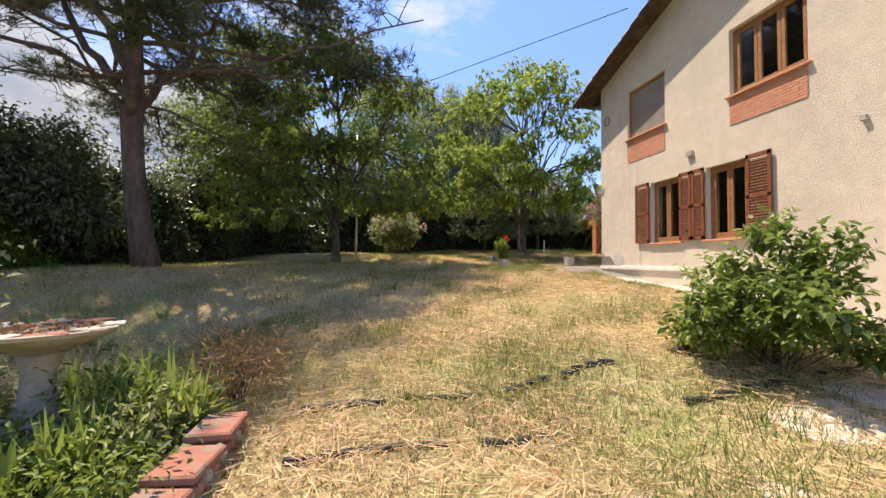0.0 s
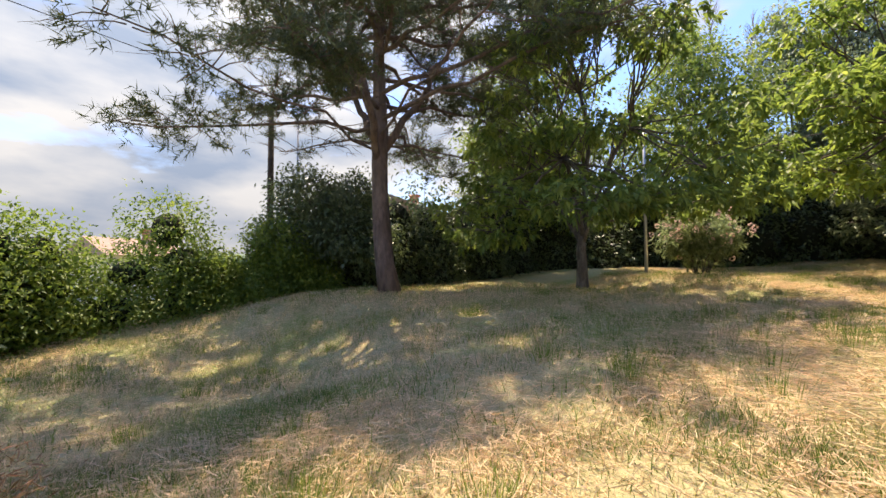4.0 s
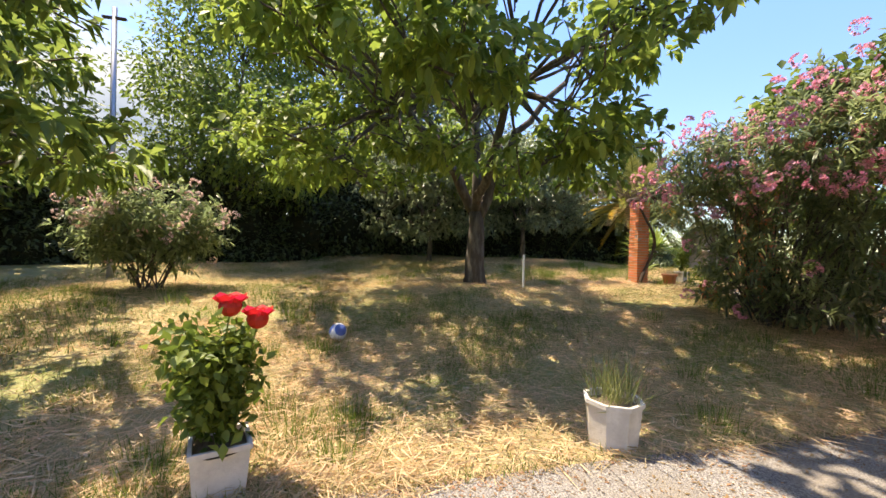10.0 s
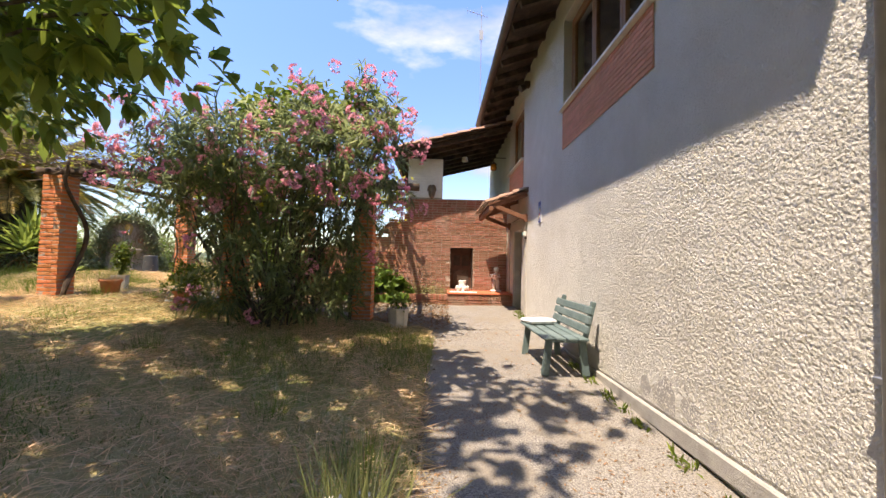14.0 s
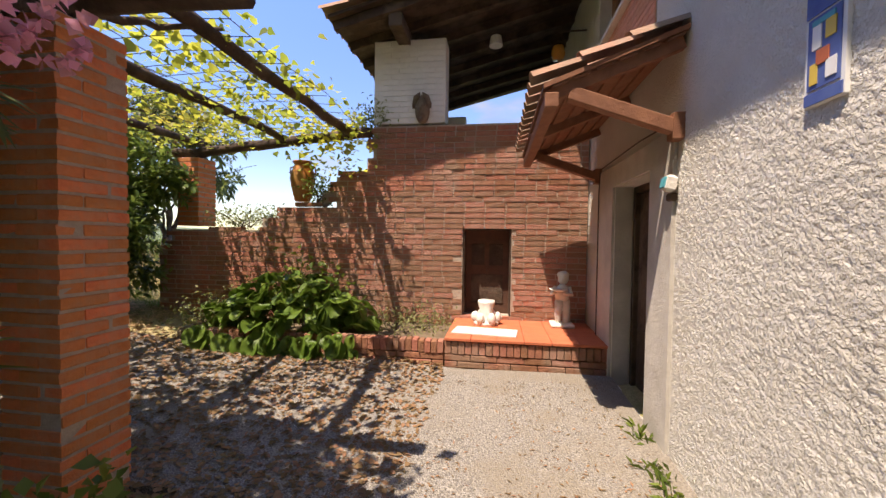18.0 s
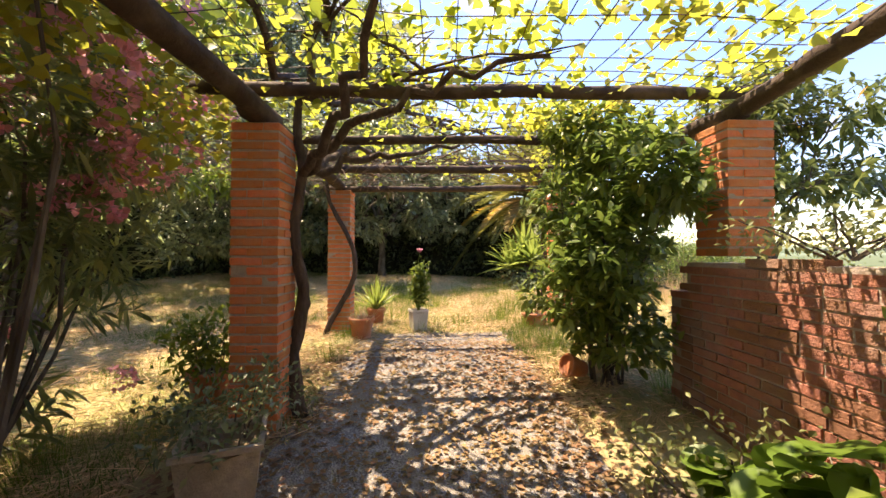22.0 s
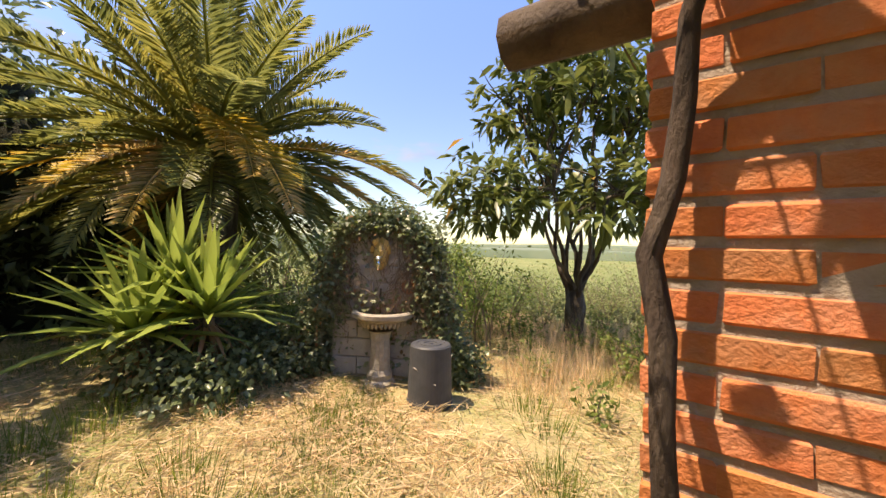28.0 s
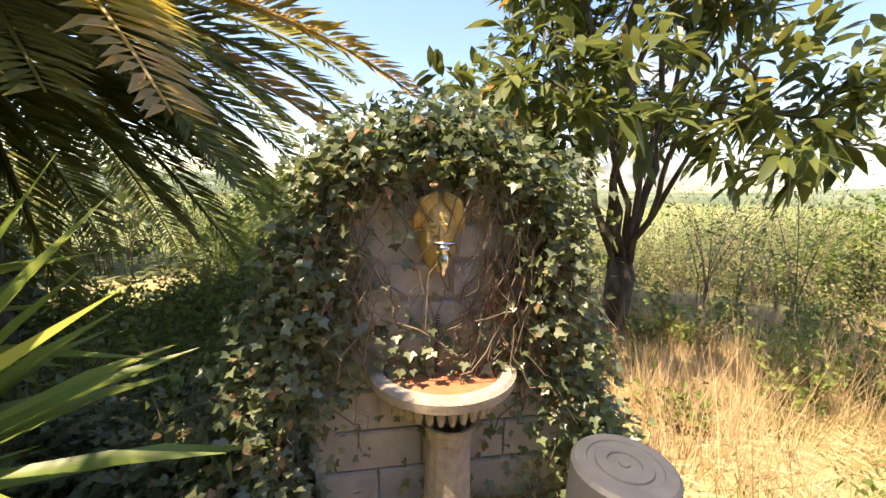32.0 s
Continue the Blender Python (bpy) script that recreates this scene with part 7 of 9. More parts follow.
def build_pot(name, label, x, y, r, h, material, z=None, square=False):
    z = gz(x, y) if z is None else z
    root = thing(name, label, "flower pot", at=(x, y, z))
    if square:
        n = 8 if square == 8 else 4
        mb = MB()
        prof = [(r * 0.86, 0), (r * 1.0, h * 0.9), (r * 1.08, h * 0.91), (r * 1.08, h), (r * 0.94, h), (r * 0.92, h * 0.86), (0.001, h * 0.86)]
        mb.lathe([(0.001, 0)] + prof, (x, y, z), n, start=math.pi / n + 0.35)
        part("pot", mb, material, root)
    else:
        part("pot", MB().lathe(pot_profile(r, h), (x, y, z), 24), material, root, smooth=False)
    part("soil", MB().lathe([(r * 0.84, h * 0.88), (0.001, h * 0.91)], (x, y, z), 12), M["soil"], root)
    return z + h * 0.88


def build_rose(x, y, z, h, r, flower, n, blooms, label):
    root = thing("rose_bush", label, "rose bush", at=(x, y, z))
    tips = []
    for i in range(7):
        e = Vector((x + random.uniform(-r, r), y + random.uniform(-r, r), z + h * random.uniform(0.6, 1.0)))
        part("cane", bough((x, y, z - 0.04), e, 0.008, 0.003, 0.2, 6, 5), M["l_green"], root)
        tips.append(e)
    p = np.array([tuple(Vector((x, y, z)).lerp(random.choice(tips), random.uniform(0.25, 0.98))) for _ in range(n)])
    d = unit(rng.normal(size=p.shape))
    part("foliage", crown_mesh("foliage", [clumps(p, d, 5, max(0.05, r * 0.24), 0.07, 0.046, 0.1)], M["l_green"]), None, root)
    for c in map(Vector, blooms):
        part("cane", bough((x, y, z - 0.04), c, 0.007, 0.004, 0.12, 6, 5), M["l_green"], root)
        mb = MB()
        for ring in range(3):
            for k in range(6):
                a = k * 1.047 + ring * 0.5
                s = (0.03 + 0.016 * ring) * (1.5 if flower == "f_red" else 0.8)
                m = Matrix.Translation(c) @ Matrix.Rotation(a, 4, "Z") @ Matrix.Rotation(radians(8 + 17 * ring), 4, "Y")
                mb.add([m @ Vector(q) for q in ((0, 0, 0), (0.004, s * 0.7, s), (0, 0, s * 1.35), (0.004, -s * 0.7, s))], [(0, 1, 2, 3)])
        mb.ball(c + Vector((0, 0, 0.02)), [k * (1.5 if flower == "f_red" else 0.8) for k in (0.042, 0.042, 0.04)], 9, 6)
        part("bloom", mb, M[flower], root)


zt = build_pot("square_planter", "cream cast planter at the lawn's edge with a red rose", -2.12, -2.38, 0.20, 0.30, M["planter"], square=4)
build_rose(-2.12, -2.38, zt, 0.72, 0.27, "f_red", 360, [(-2.1, -2.34, 0.99), (-2.2, -2.22, 0.9)], "bushy rose with red blooms in a cream planter")
zt = build_pot("octagonal_planter", "cream octagonal planter with dry grass", -2.14, 0.12, 0.19, 0.33, M["planter"], square=8)
tx, ty = -2.14 + rng.normal(size=260) * 0.07, 0.12 + rng.normal(size=260) * 0.07
v, f = leaves(np.stack([tx, ty, np.full(260, zt - 0.01)], 1), np.stack([(tx + 2.14) * 1.2, (ty - 0.12) * 1.2, np.ones(260)], 1) + rng.normal(size=(260, 3)) * 0.3, rng.uniform(0.06, 0.44, 260), 0.006, 0.1, 0.0)
tagged(new("potted_grass", tri_mesh("potted_grass", v, f, M["l_scrub"])), "dry green grass growing in the planter", "plant", kind="stuff")
zt = build_pot("square_planter", "cream planter beside the brick pillar", -2.5, 5.2, 0.18, 0.32, M["planter"], square=8)
build_bush("geranium", "green leafy plant in the cream planter", -2.5, 5.2, 0.16, 0.5, 40, 7, 0.07, 0.05, "l_green", 6, low=0.36, spread=0.05)
zt = build_pot("stone_planter", "square stone planter at the foot of a pillar", -4.75, 5.75, 0.27, 0.32, M["stone"], square=4)
build_bush("succulent", "sprawling grey-green plant in the stone planter", -4.75, 5.75, 0.34, 0.62, 210, 7, 0.05, 0.024, "l_ivy", 8, low=0.34, spread=0.06)
zt = build_pot("terracotta_pot", "terracotta pot with withered stalks by the vine-clad pillar", -7.95, 5.9, 0.17, 0.30, M["terracotta"])
px, py = -7.95 + rng.normal(size=160) * 0.06, 5.9 + rng.normal(size=160) * 0.06
v, f = blades(np.stack([px, py, np.full(160, zt - 0.02)], 1), np.stack([(px + 7.95) * 5, (py - 5.9) * 5, np.full(160, 0.9)], 1) + rng.normal(size=(160, 3)) * 0.3, rng.uniform(0.1, 0.32, 160), 0.006)
solid("withered_plant", tri_mesh("withered_plant", v, f, M["straw"]), None, "withered dry stalks in the terracotta pot", "plant", "stuff")
zt = build_pot("terracotta_pot", "terracotta pot with a sword-leaved plant", -8.98, 5.95, 0.15, 0.28, M["terracotta"])
v, f = rosette((-8.98, 5.95, zt), 38, 0.58, 0.05, radians(86), radians(25), 0.12)
solid("potted_yucca", tri_mesh("potted_yucca", v, f, M["l_yuc"]), None, "sword-leaved plant in the terracotta pot", "plant", "stuff")
zt = build_pot("terracotta_pot", "terracotta pot half hidden behind the oleander", -5.95, 5.02, 0.2, 0.3, M["terracotta"])
build_bush("potted_shrub", "leafy green plant in a terracotta pot", -5.95, 5.02, 0.3, 0.8, 130, 7, 0.08, 0.035, "l_green", 8, low=0.3, spread=0.07)
zt = build_pot("white_pot", "weathered pale pot with a tall rose", -8.4, 6.66, 0.165, 0.33, M["planter"], square=4)
build_rose(-8.4, 6.66, zt, 0.86, 0.11, "f_pink", 120, [(-8.4, 6.68, zt + 0.9)], "tall rose with one pink bloom")
zt = build_pot("terracotta_pot", "round terracotta bowl with a bare shrub", -8.4, 8.42, 0.19, 0.24, M["terracotta"])
build_bush("potted_shrub", "small half-bare shrub in the terracotta bowl", -8.35, 8.42, 0.22, 0.55, 50, 6, 0.05, 0.02, "l_green", 10, low=0.2, spread=0.05)
m_pot = MB().lathe(pot_profile(0.105, 0.2))
m_pot.v = [tuple(Matrix.Translation((-6.25, 8.3, gz(-6.25, 8.3) + 0.11)) @ Matrix.Rotation(radians(72), 4, "X") @ Matrix.Rotation(0.3, 4, "Y") @ Vector(p)) for p in m_pot.v]
solid("fallen_pot", m_pot, M["terracotta"], "terracotta pot lying tipped beside the shrub", "flower pot")
zt = build_pot("terracotta_pot", "terracotta pot beside the leaning stick", -8.8, 9.45, 0.15, 0.30, M["terracotta"])
hx, hy = -6.58, 5.33
solid("hose_end", MB().tube([(hx + 0.13 * math.sin(k * 0.3), hy + 0.16 * math.cos(k * 0.3), gz(hx, hy) + 0.03 + 0.006 * k) for k in range(8)], 0.016, 7), M["white"], "end of a white garden hose in the dry grass", "hose", smooth=True)
solid("leaning_stick", bough((-8.2, 9.55, gz(-8.2, 9.55) - 0.02), (-8.62, 9.06, gz(-8.6, 9.1) + 0.95), 0.028, 0.02, 0.04, 6, 7), M["vine"], "dark old stick leaning against a brick pillar", "stick", smooth=True)
solid("stone_corbel", MB().box((-8.50, 9.09, 2.72), (0.16, 0.11, 0.26), None, 0.03).box((-8.50, 9.10, 2.88), (0.26, 0.14, 0.06), None, 0.015), M["stone"], "weathered stone corbel at the pillar's top", "corbel")


def build_jar():
    S = 0.88
    root = thing("clay_jar", "amber glazed clay jar with handles on the stepped wall", "jar", at=(-3.74, 9.0, 2.1))
    c = (-3.74, 9.02, 2.102)
    prof = [(0.001, 0), (0.11, 0), (0.12, 0.02), (0.17, 0.22), (0.19, 0.36), (0.175, 0.46), (0.13, 0.53), (0.12, 0.57), (0.15, 0.60), (0.15, 0.62), (0.12, 0.62), (0.10, 0.56), (0.001, 0.5)]
    part("body", MB().lathe([(r * S, h * S) for r, h in prof], c, 24), M["glaze"], root, smooth=True)
    for s in (-1, 1):
        part("handle", MB().tube([(c[0] + s * u * S, c[1], c[2] + w * S) for u, w in ((0.12, 0.55), (0.2, 0.53), (0.215, 0.45), (0.17, 0.40))], 0.011, 7), M["glaze"], root, smooth=True)


build_jar()


build_bush("wall_plant", "green plant growing on the stepped wall beside the jar", -3.5, 8.98, 0.22, 0.3, 55, 6, 0.05, 0.026, "l_green", 7, low=0.0, spread=0.05, z=2.11)
build_bush("wall_plant", "green plant spilling over the low brick wall", -4.55, 8.95, 0.5, 0.22, 110, 6, 0.045, 0.024, "l_scrub", 10, low=0.0, spread=0.06, z=1.79)
build_bush("wall_plant", "yellow-green weeds on top of the brick wall", -2.75, 9.0, 0.3, 0.45, 80, 6, 0.06, 0.03, "l_scrub", 6, low=0.0, spread=0.06, z=2.95)


def figure(mb, c, s):
    """A plain cast figure of a child holding a dish: stacked rounded masses."""
    x, y, z = c
    mb.box((x, y, z + 0.03 * s), (0.34 * s, 0.3 * s, 0.06 * s), None, 0.01)
    mb.tube([(x - 0.05 * s, y, z + 0.05 * s), (x - 0.06 * s, y - 0.02 * s, z + 0.22 * s), (x - 0.03 * s, y, z + 0.40 * s)], [0.045 * s, 0.055 * s, 0.075 * s], 9)
    mb.tube([(x + 0.06 * s, y, z + 0.05 * s), (x + 0.07 * s, y + 0.02 * s, z + 0.22 * s), (x + 0.04 * s, y, z + 0.40 * s)], [0.045 * s, 0.055 * s, 0.075 * s], 9)
    mb.ball((x, y, z + 0.50 * s), (0.11 * s, 0.085 * s, 0.16 * s))
    mb.ball((x + 0.01 * s, y - 0.01 * s, z + 0.74 * s), (0.085 * s, 0.085 * s, 0.095 * s))
    mb.ball((x + 0.01 * s, y + 0.01 * s, z + 0.79 * s), (0.095 * s, 0.09 * s, 0.06 * s))
    mb.tube([(x - 0.1 * s, y, z + 0.6 * s), (x - 0.16 * s, y - 0.06 * s, z + 0.5 * s), (x - 0.12 * s, y - 0.13 * s, z + 0.54 * s)], [0.034 * s, 0.03 * s, 0.026 * s], 8)
    mb.tube([(x + 0.1 * s, y, z + 0.6 * s), (x + 0.13 * s, y - 0.07 * s, z + 0.5 * s), (x + 0.0 * s, y - 0.13 * s, z + 0.53 * s)], [0.034 * s, 0.03 * s, 0.026 * s], 8)
    mb.lathe([(0.001, 0), (0.05 * s, 0.0), (0.13 * s, 0.03 * s), (0.13 * s, 0.045 * s), (0.001, 0.02 * s)], (x - 0.08 * s, y - 0.14 * s, z + 0.55 * s), 14)
    mb.tube([(x + 0.08 * s, y + 0.05 * s, z + 0.05 * s), (x + 0.08 * s, y + 0.06 * s, z + 0.35 * s)], [0.06 * s, 0.05 * s], 8)
    return mb


solid("garden_statue", figure(MB(), (-0.33, 8.66, 0.62), 0.76), M["plaster"], "white cast garden statue of a child with a dish", "statue", smooth=True)
orn = MB().lathe([(0.001, 0), (0.15, 0.0), (0.15, 0.03), (0.09, 0.06), (0.11, 0.13), (0.08, 0.18), (0.10, 0.25), (0.10, 0.28), (0.001, 0.26)], (-1.2, 8.62, 0.62), 16)
for k in range(6):
    orn.ball((-1.2 + 0.13 * math.cos(k * 1.05), 8.62 + 0.13 * math.sin(k * 1.05), 0.70), (0.05, 0.05, 0.07), 8, 6)
solid("stone_ornament", orn, M["plaster"], "white cast stone base standing before the hatch", "ornament", smooth=True)


def face_mesh(s, depth=0.5):
    """A plain mask relief: an oval shell with brow, nose, mouth and a rolled border."""
    mb = MB()
    mb.ball((0, 0, 0), (0.36 * s, depth * 0.5 * s, 0.5 * s), 16, 12)
    mb.ball((0, -depth * 0.48 * s, -0.02 * s), (0.06 * s, 0.09 * s, 0.14 * s), 8, 6)
    mb.ball((-0.14 * s, -depth * 0.42 * s, 0.12 * s), (0.09 * s, 0.05 * s, 0.03 * s), 8, 6)
    mb.ball((0.14 * s, -depth * 0.42 * s, 0.12 * s), (0.09 * s, 0.05 * s, 0.03 * s), 8, 6)
    mb.ball((0, -depth * 0.42 * s, -0.22 * s), (0.11 * s, 0.06 * s, 0.045 * s), 8, 6)
    mb.ball((0, -depth * 0.32 * s, -0.38 * s), (0.12 * s, 0.09 * s, 0.1 * s), 8, 6)
    for sx in (-1, 1):
        mb.ball((sx * 0.15 * s, -depth * 0.46 * s, 0.055 * s), (0.055 * s, 0.03 * s, 0.022 * s), 8, 6)
        for k in range(4):
            u = 0.30 + 0.045 * k
            mb.tube([(sx * 0.06 * s, -depth * 0.40 * s, (0.40 + 0.035 * k) * s), (sx * u * 0.8 * s, -depth * 0.34 * s, (0.30 + 0.03 * k) * s), (sx * u * s, -depth * 0.2 * s, 0.16 * s), (sx * (u + 0.01) * s, -depth * 0.16 * s, 0.02 * s)], [0.03 * s, 0.04 * s, 0.042 * s, 0.02 * s], 7)
    return mb


def placed(mb, m):
    mb.v = [tuple(m @ Vector(p)) for p in mb.v]
    return mb


solid("wall_mask", placed(face_mesh(0.36, 0.6), pose(-2.05, 8.86, 3.24) @ Matrix.Diagonal((0.72, 1.0, 1.0, 1.0))), M["mask_stone"], "weathered dark stone mask on top of the brick wall", "mask", smooth=True)

# ---- fountain ----
FX, FY = -11.56, 10.86
FM = Matrix.Translation((FX, FY, 0)) @ Matrix.Rotation(radians(30), 4, "Z")


def build_fountain():
    z = gz(FX, FY)
    root = thing("wall_fountain", "ivy-grown wall fountain with a stone basin and gilded mask", "fountain", at=(FX, FY, z))
    prof, n = [], 14
    w, h = 0.6, 2.46
    out = [(-w, z - 0.1), (w + 0.08, z - 0.1), (w + 0.08, 1.3)] + [(w * math.cos(math.pi * i / n) - 0.02, h - w * 0.75 + w * 0.8 * math.sin(math.pi * i / n)) for i in range(n + 1)]
    m = len(out)
    v = [(x, y, zz) for y in (0.0, 0.3) for x, zz in out]
    f = [tuple(range(m)), tuple(range(2 * m - 1, m - 1, -1))] + [(i, m + i, m + (i + 1) % m, (i + 1) % m) for i in range(m)]
    part("back_wall", placed(MB().add(v, f), FM), M["grey_render"], root, "grey patched masonry")
    for k in range(3):
        for j in range(4):
            x = -0.42 + j * 0.4 + (0.2 if k % 2 else 0) - 0.1
            a, b = max(-0.58, x - 0.195), min(0.66, x + 0.195)
            if b - a > 0.1:
                part("block", placed(MB().box(((a + b) / 2, -0.006, z + 0.14 + k * 0.2), (b - a, 0.035, 0.19), None, 0.008), FM), M["grey_render"], root)
    for k in range(4):
        for j in range(4):
            if random.random() < 0.75:
                x, zz = -0.42 + j * 0.28 + (0.14 if k % 2 else 0), z + 0.80 + k * 0.17
                if abs(x) < 0.46:
                    part("stone", placed(MB().box((x, -0.004, zz), (0.25, 0.03, 0.15), None, 0.008), FM), M["grey_render"], root)
    bz = 1.585
    half = [(0.001, -0.115), (0.10, -0.115), (0.16, -0.10), (0.24, -0.055), (0.275, -0.03), (0.275, -0.015), (0.30, -0.01), (0.305, 0.03), (0.29, 0.045), (0.255, 0.045), (0.235, 0.0), (0.15, -0.05), (0.001, -0.06)]
    part("basin", placed(MB().lathe([(r * 1.1, hh) for r, hh in half], (-0.03, -0.02, bz - 0.045), 26, math.pi, math.pi), FM), M["stone"], root, "carved stone basin", smooth=False)
    part("basin_floor", placed(MB().lathe([(0.258, 0.0), (0.001, 0.004)], (-0.03, -0.02, bz - 0.05), 20, math.pi, math.pi), FM), M["terracotta"], root)
    for k in range(17):
        a = math.pi + math.pi * (k + 0.5) / 17
        part("flute", placed(MB().ball((-0.03 + 0.248 * math.cos(a), -0.02 + 0.248 * math.sin(a), bz - 0.115), (0.02, 0.02, 0.045), 7, 5), FM), M["stone"], root)
    ped = [(0.001, 0), (0.15, 0), (0.15, 0.07), (0.115, 0.10), (0.12, 0.15), (0.095, 0.20), (0.085, 0.5), (0.10, 0.58), (0.12, 0.60), (0.10, bz - 0.16 - z)]
    part("pedestal", placed(MB().lathe([(r * 1.12, hh) for r, hh in ped], (-0.02, -0.15, z - 0.03), 14), FM), M["stone"], root, "fluted stone pedestal")
    part("mask", placed(face_mesh(0.285, 0.5), FM @ Matrix.Translation((-0.065, -0.045, 2.185)) @ Matrix.Diagonal((0.82, 1.0, 1.2, 1.0))), M["brass"], root, "gilded mask", smooth=True)
    tap = MB().tube([(-0.062, -0.06, 2.1), (-0.062, -0.15, 2.1)], 0.014, 9)
    tap.lathe([(0.001, 0.0), (0.013, 0.0), (0.016, 0.03), (0.024, 0.045), (0.026, 0.07), (0.018, 0.085), (0.018, 0.10), (0.028, 0.105), (0.028, 0.12), (0.012, 0.127), (0.001, 0.127)], (-0.062, -0.165, 2.025), 14)
    tap.box((-0.062, -0.165, 2.157), (0.09, 0.02, 0.016), None, 0.006)
    part("tap", placed(tap, FM), M["chrome"], root, smooth=True)
    for x, zz, r in ((-0.308, 1.863, 0.088), (0.13, 2.32, 0.075), (0.242, 1.845, 0.08)):
        mb = MB()
        mb.lathe([(0.001, 0.02), (r * 0.35, 0.024), (r * 0.4, 0.014), (r * 0.62, 0.022), (r * 0.7, 0.012), (r * 0.9, 0.024), (r, 0.016), (r, 0)], (0, 0, 0), 20)
        for k in range(10):
            mb.ball((r * 0.66 * math.cos(k * 0.628), r * 0.66 * math.sin(k * 0.628), 0.018), (0.014, 0.014, 0.012), 6, 4)
        part("medallion", placed(mb, FM @ Matrix.Translation((x, -0.019, zz)) @ Matrix.Rotation(math.pi / 2, 4, "X")), M["stone"] if x < 0.2 else M["terracotta"], root, "round cast relief")
    ch = MB()
    ch.tube([(-0.06 + 0.009 * math.cos(k * 1.05), -0.045 + 0.009 * math.sin(k * 1.05), 1.82 - 0.0023 * k) for k in range(118)], 0.003, 4)
    part("spring", placed(ch, FM), M["iron"], root, "rusty coiled spring")


build_fountain()


def build_ivy():
    z = gz(FX, FY)
    root = thing("ivy", "ivy draped over the wall fountain and trailing to the ground", "ivy", at=(FX, FY, z))
    mb = MB()
    q = random.Random(9)
    for k in range(190):
        a = math.pi * (0.02 + 0.96 * q.random())
        x = -0.08 + 0.56 * math.cos(a)
        if -0.26 < x < 0.1:
            x = q.choice((-0.32, 0.16))
        if k % 3 == 0:
            x = q.uniform(0.12, 0.5)
        top = Vector((x, -0.05 - 0.07 * q.random(), (1.6 if k % 4 == 0 else 2.0) + 0.48 * math.sin(a)))
        pts = [top]
        sx = q.uniform(-0.05, 0.05)
        for i in range(7):
            pts.append(pts[-1] + Vector((sx + q.uniform(-0.05, 0.05), q.uniform(-0.02, 0.02), -q.uniform(0.0, 0.14))))
        pts = [Vector((p.x, min(p.y, -0.02), p.z)) for p in pts]
        mb.tube([FM @ p for p in pts], q.uniform(0.0015, 0.004), 4, False)
    part("runner", mb, M["twig"], root, "brown runners and dead twigs")
    lobes = []
    for i in range(15):
        a = math.pi * i / 14
        lobes.append(((-0.08 + 0.50 * math.cos(a), 0.06, 2.08 + 0.50 * math.sin(a)), (0.14, 0.2, 0.13)))
    for k in range(6):
        lobes.append(((-0.60 - 0.07 * k, 0.04, 2.0 - 0.2 * k), (0.17 + 0.02 * k, 0.24, 0.19)))
        lobes.append(((0.49 + 0.05 * k, 0.06, 2.0 - 0.2 * k), (0.13 + 0.008 * k, 0.22, 0.18)))
    lobes += [((-1.0, 0.0, z + 0.2), (0.38, 0.4, 0.3)), ((-1.4, 0.05, z + 0.22), (0.5, 0.5, 0.35)), ((-1.9, 0.1, z + 0.15), (0.6, 0.5, 0.28)), ((0.85, 0.15, z + 0.15), (0.2, 0.3, 0.25))]
    p, d = shell_points(lobes, 6600, 0.6)
    n = 2600
    extra = np.stack([rng.uniform(-0.6, 0.62, n), np.full(n, -0.045), rng.uniform(z, 2.5, n)], 1)
    off = np.abs(extra[:, 0] + 0.06)
    want = np.clip(off * 1.5 - 0.38, 0.03, 1) + ((extra[:, 2] < 1.8) & (extra[:, 2] > 1.5)) * 0.28 + (extra[:, 2] > 2.36) * 0.6
    want = np.where(extra[:, 2] < 1.5, np.clip(off * 0.9 - 0.30, 0.05, 0.3), want)
    keep = (rng.random(n) < want) & ~((off < 0.14) & (np.abs(extra[:, 2] - 2.17) < 0.22))
    p = np.concatenate([p, extra[keep]])
    d = np.concatenate([d, np.tile([[0, -1.0, 0]], (keep.sum(), 1))])
    ok = ~((p[:, 0] > -0.36) & (p[:, 0] < 0.22) & (p[:, 2] > 1.75) & (p[:, 2] < 2.34) & (p[:, 1] < -0.06))
    ok &= ~((p[:, 0] > -0.3) & (p[:, 0] < 0.45) & (p[:, 2] < 1.45) & (p[:, 1] < -0.08))
    p, d = p[ok], d[ok]
    R3 = np.array(FM.to_3x3())
    T = np.array(FM.translation)
    p, d = p @ R3.T + T, d @ R3.T
    part("leaves", crown_mesh("leaves", [clumps(p, d, 3, 0.05, 0.047, 0.044, 0.35, 0.12, 0.8, lobed_leaves)], M["l_ivy"]), None, root)
    k = rng.choice(len(p), 420, replace=False)
    tagged(part("dry_leaves", crown_mesh("dry_leaves", [clumps(p[k], d[k], 3, 0.06, 0.045, 0.035, 0.6)], M["dead"]), None, root), kind="stuff")
    # light fresh shoots arching over the top
    sh, tips = MB(), []
    for k in range(34):
        a = q.uniform(0.1, 2.9)
        e = Vector((-0.08 + 0.5 * math.cos(a), 0.0, 2.12 + 0.5 * math.sin(a)))
        o = Vector((0.35 * math.cos(a) + q.uniform(-0.15, 0.15), q.uniform(-0.22, 0.1), q.uniform(0.0, 0.12)))
        pts = [FM @ (e + o * (i / 5) + Vector((0, 0, -0.22 * (i / 5) ** 2))) for i in range(6)]
        sh.tube(pts, 0.002, 4, False)
        for i in range(18):
            j = q.randrange(5)
            tips.append(pts[j].lerp(pts[j + 1], q.random()))
    part("shoots", sh, M["l_green"], root)
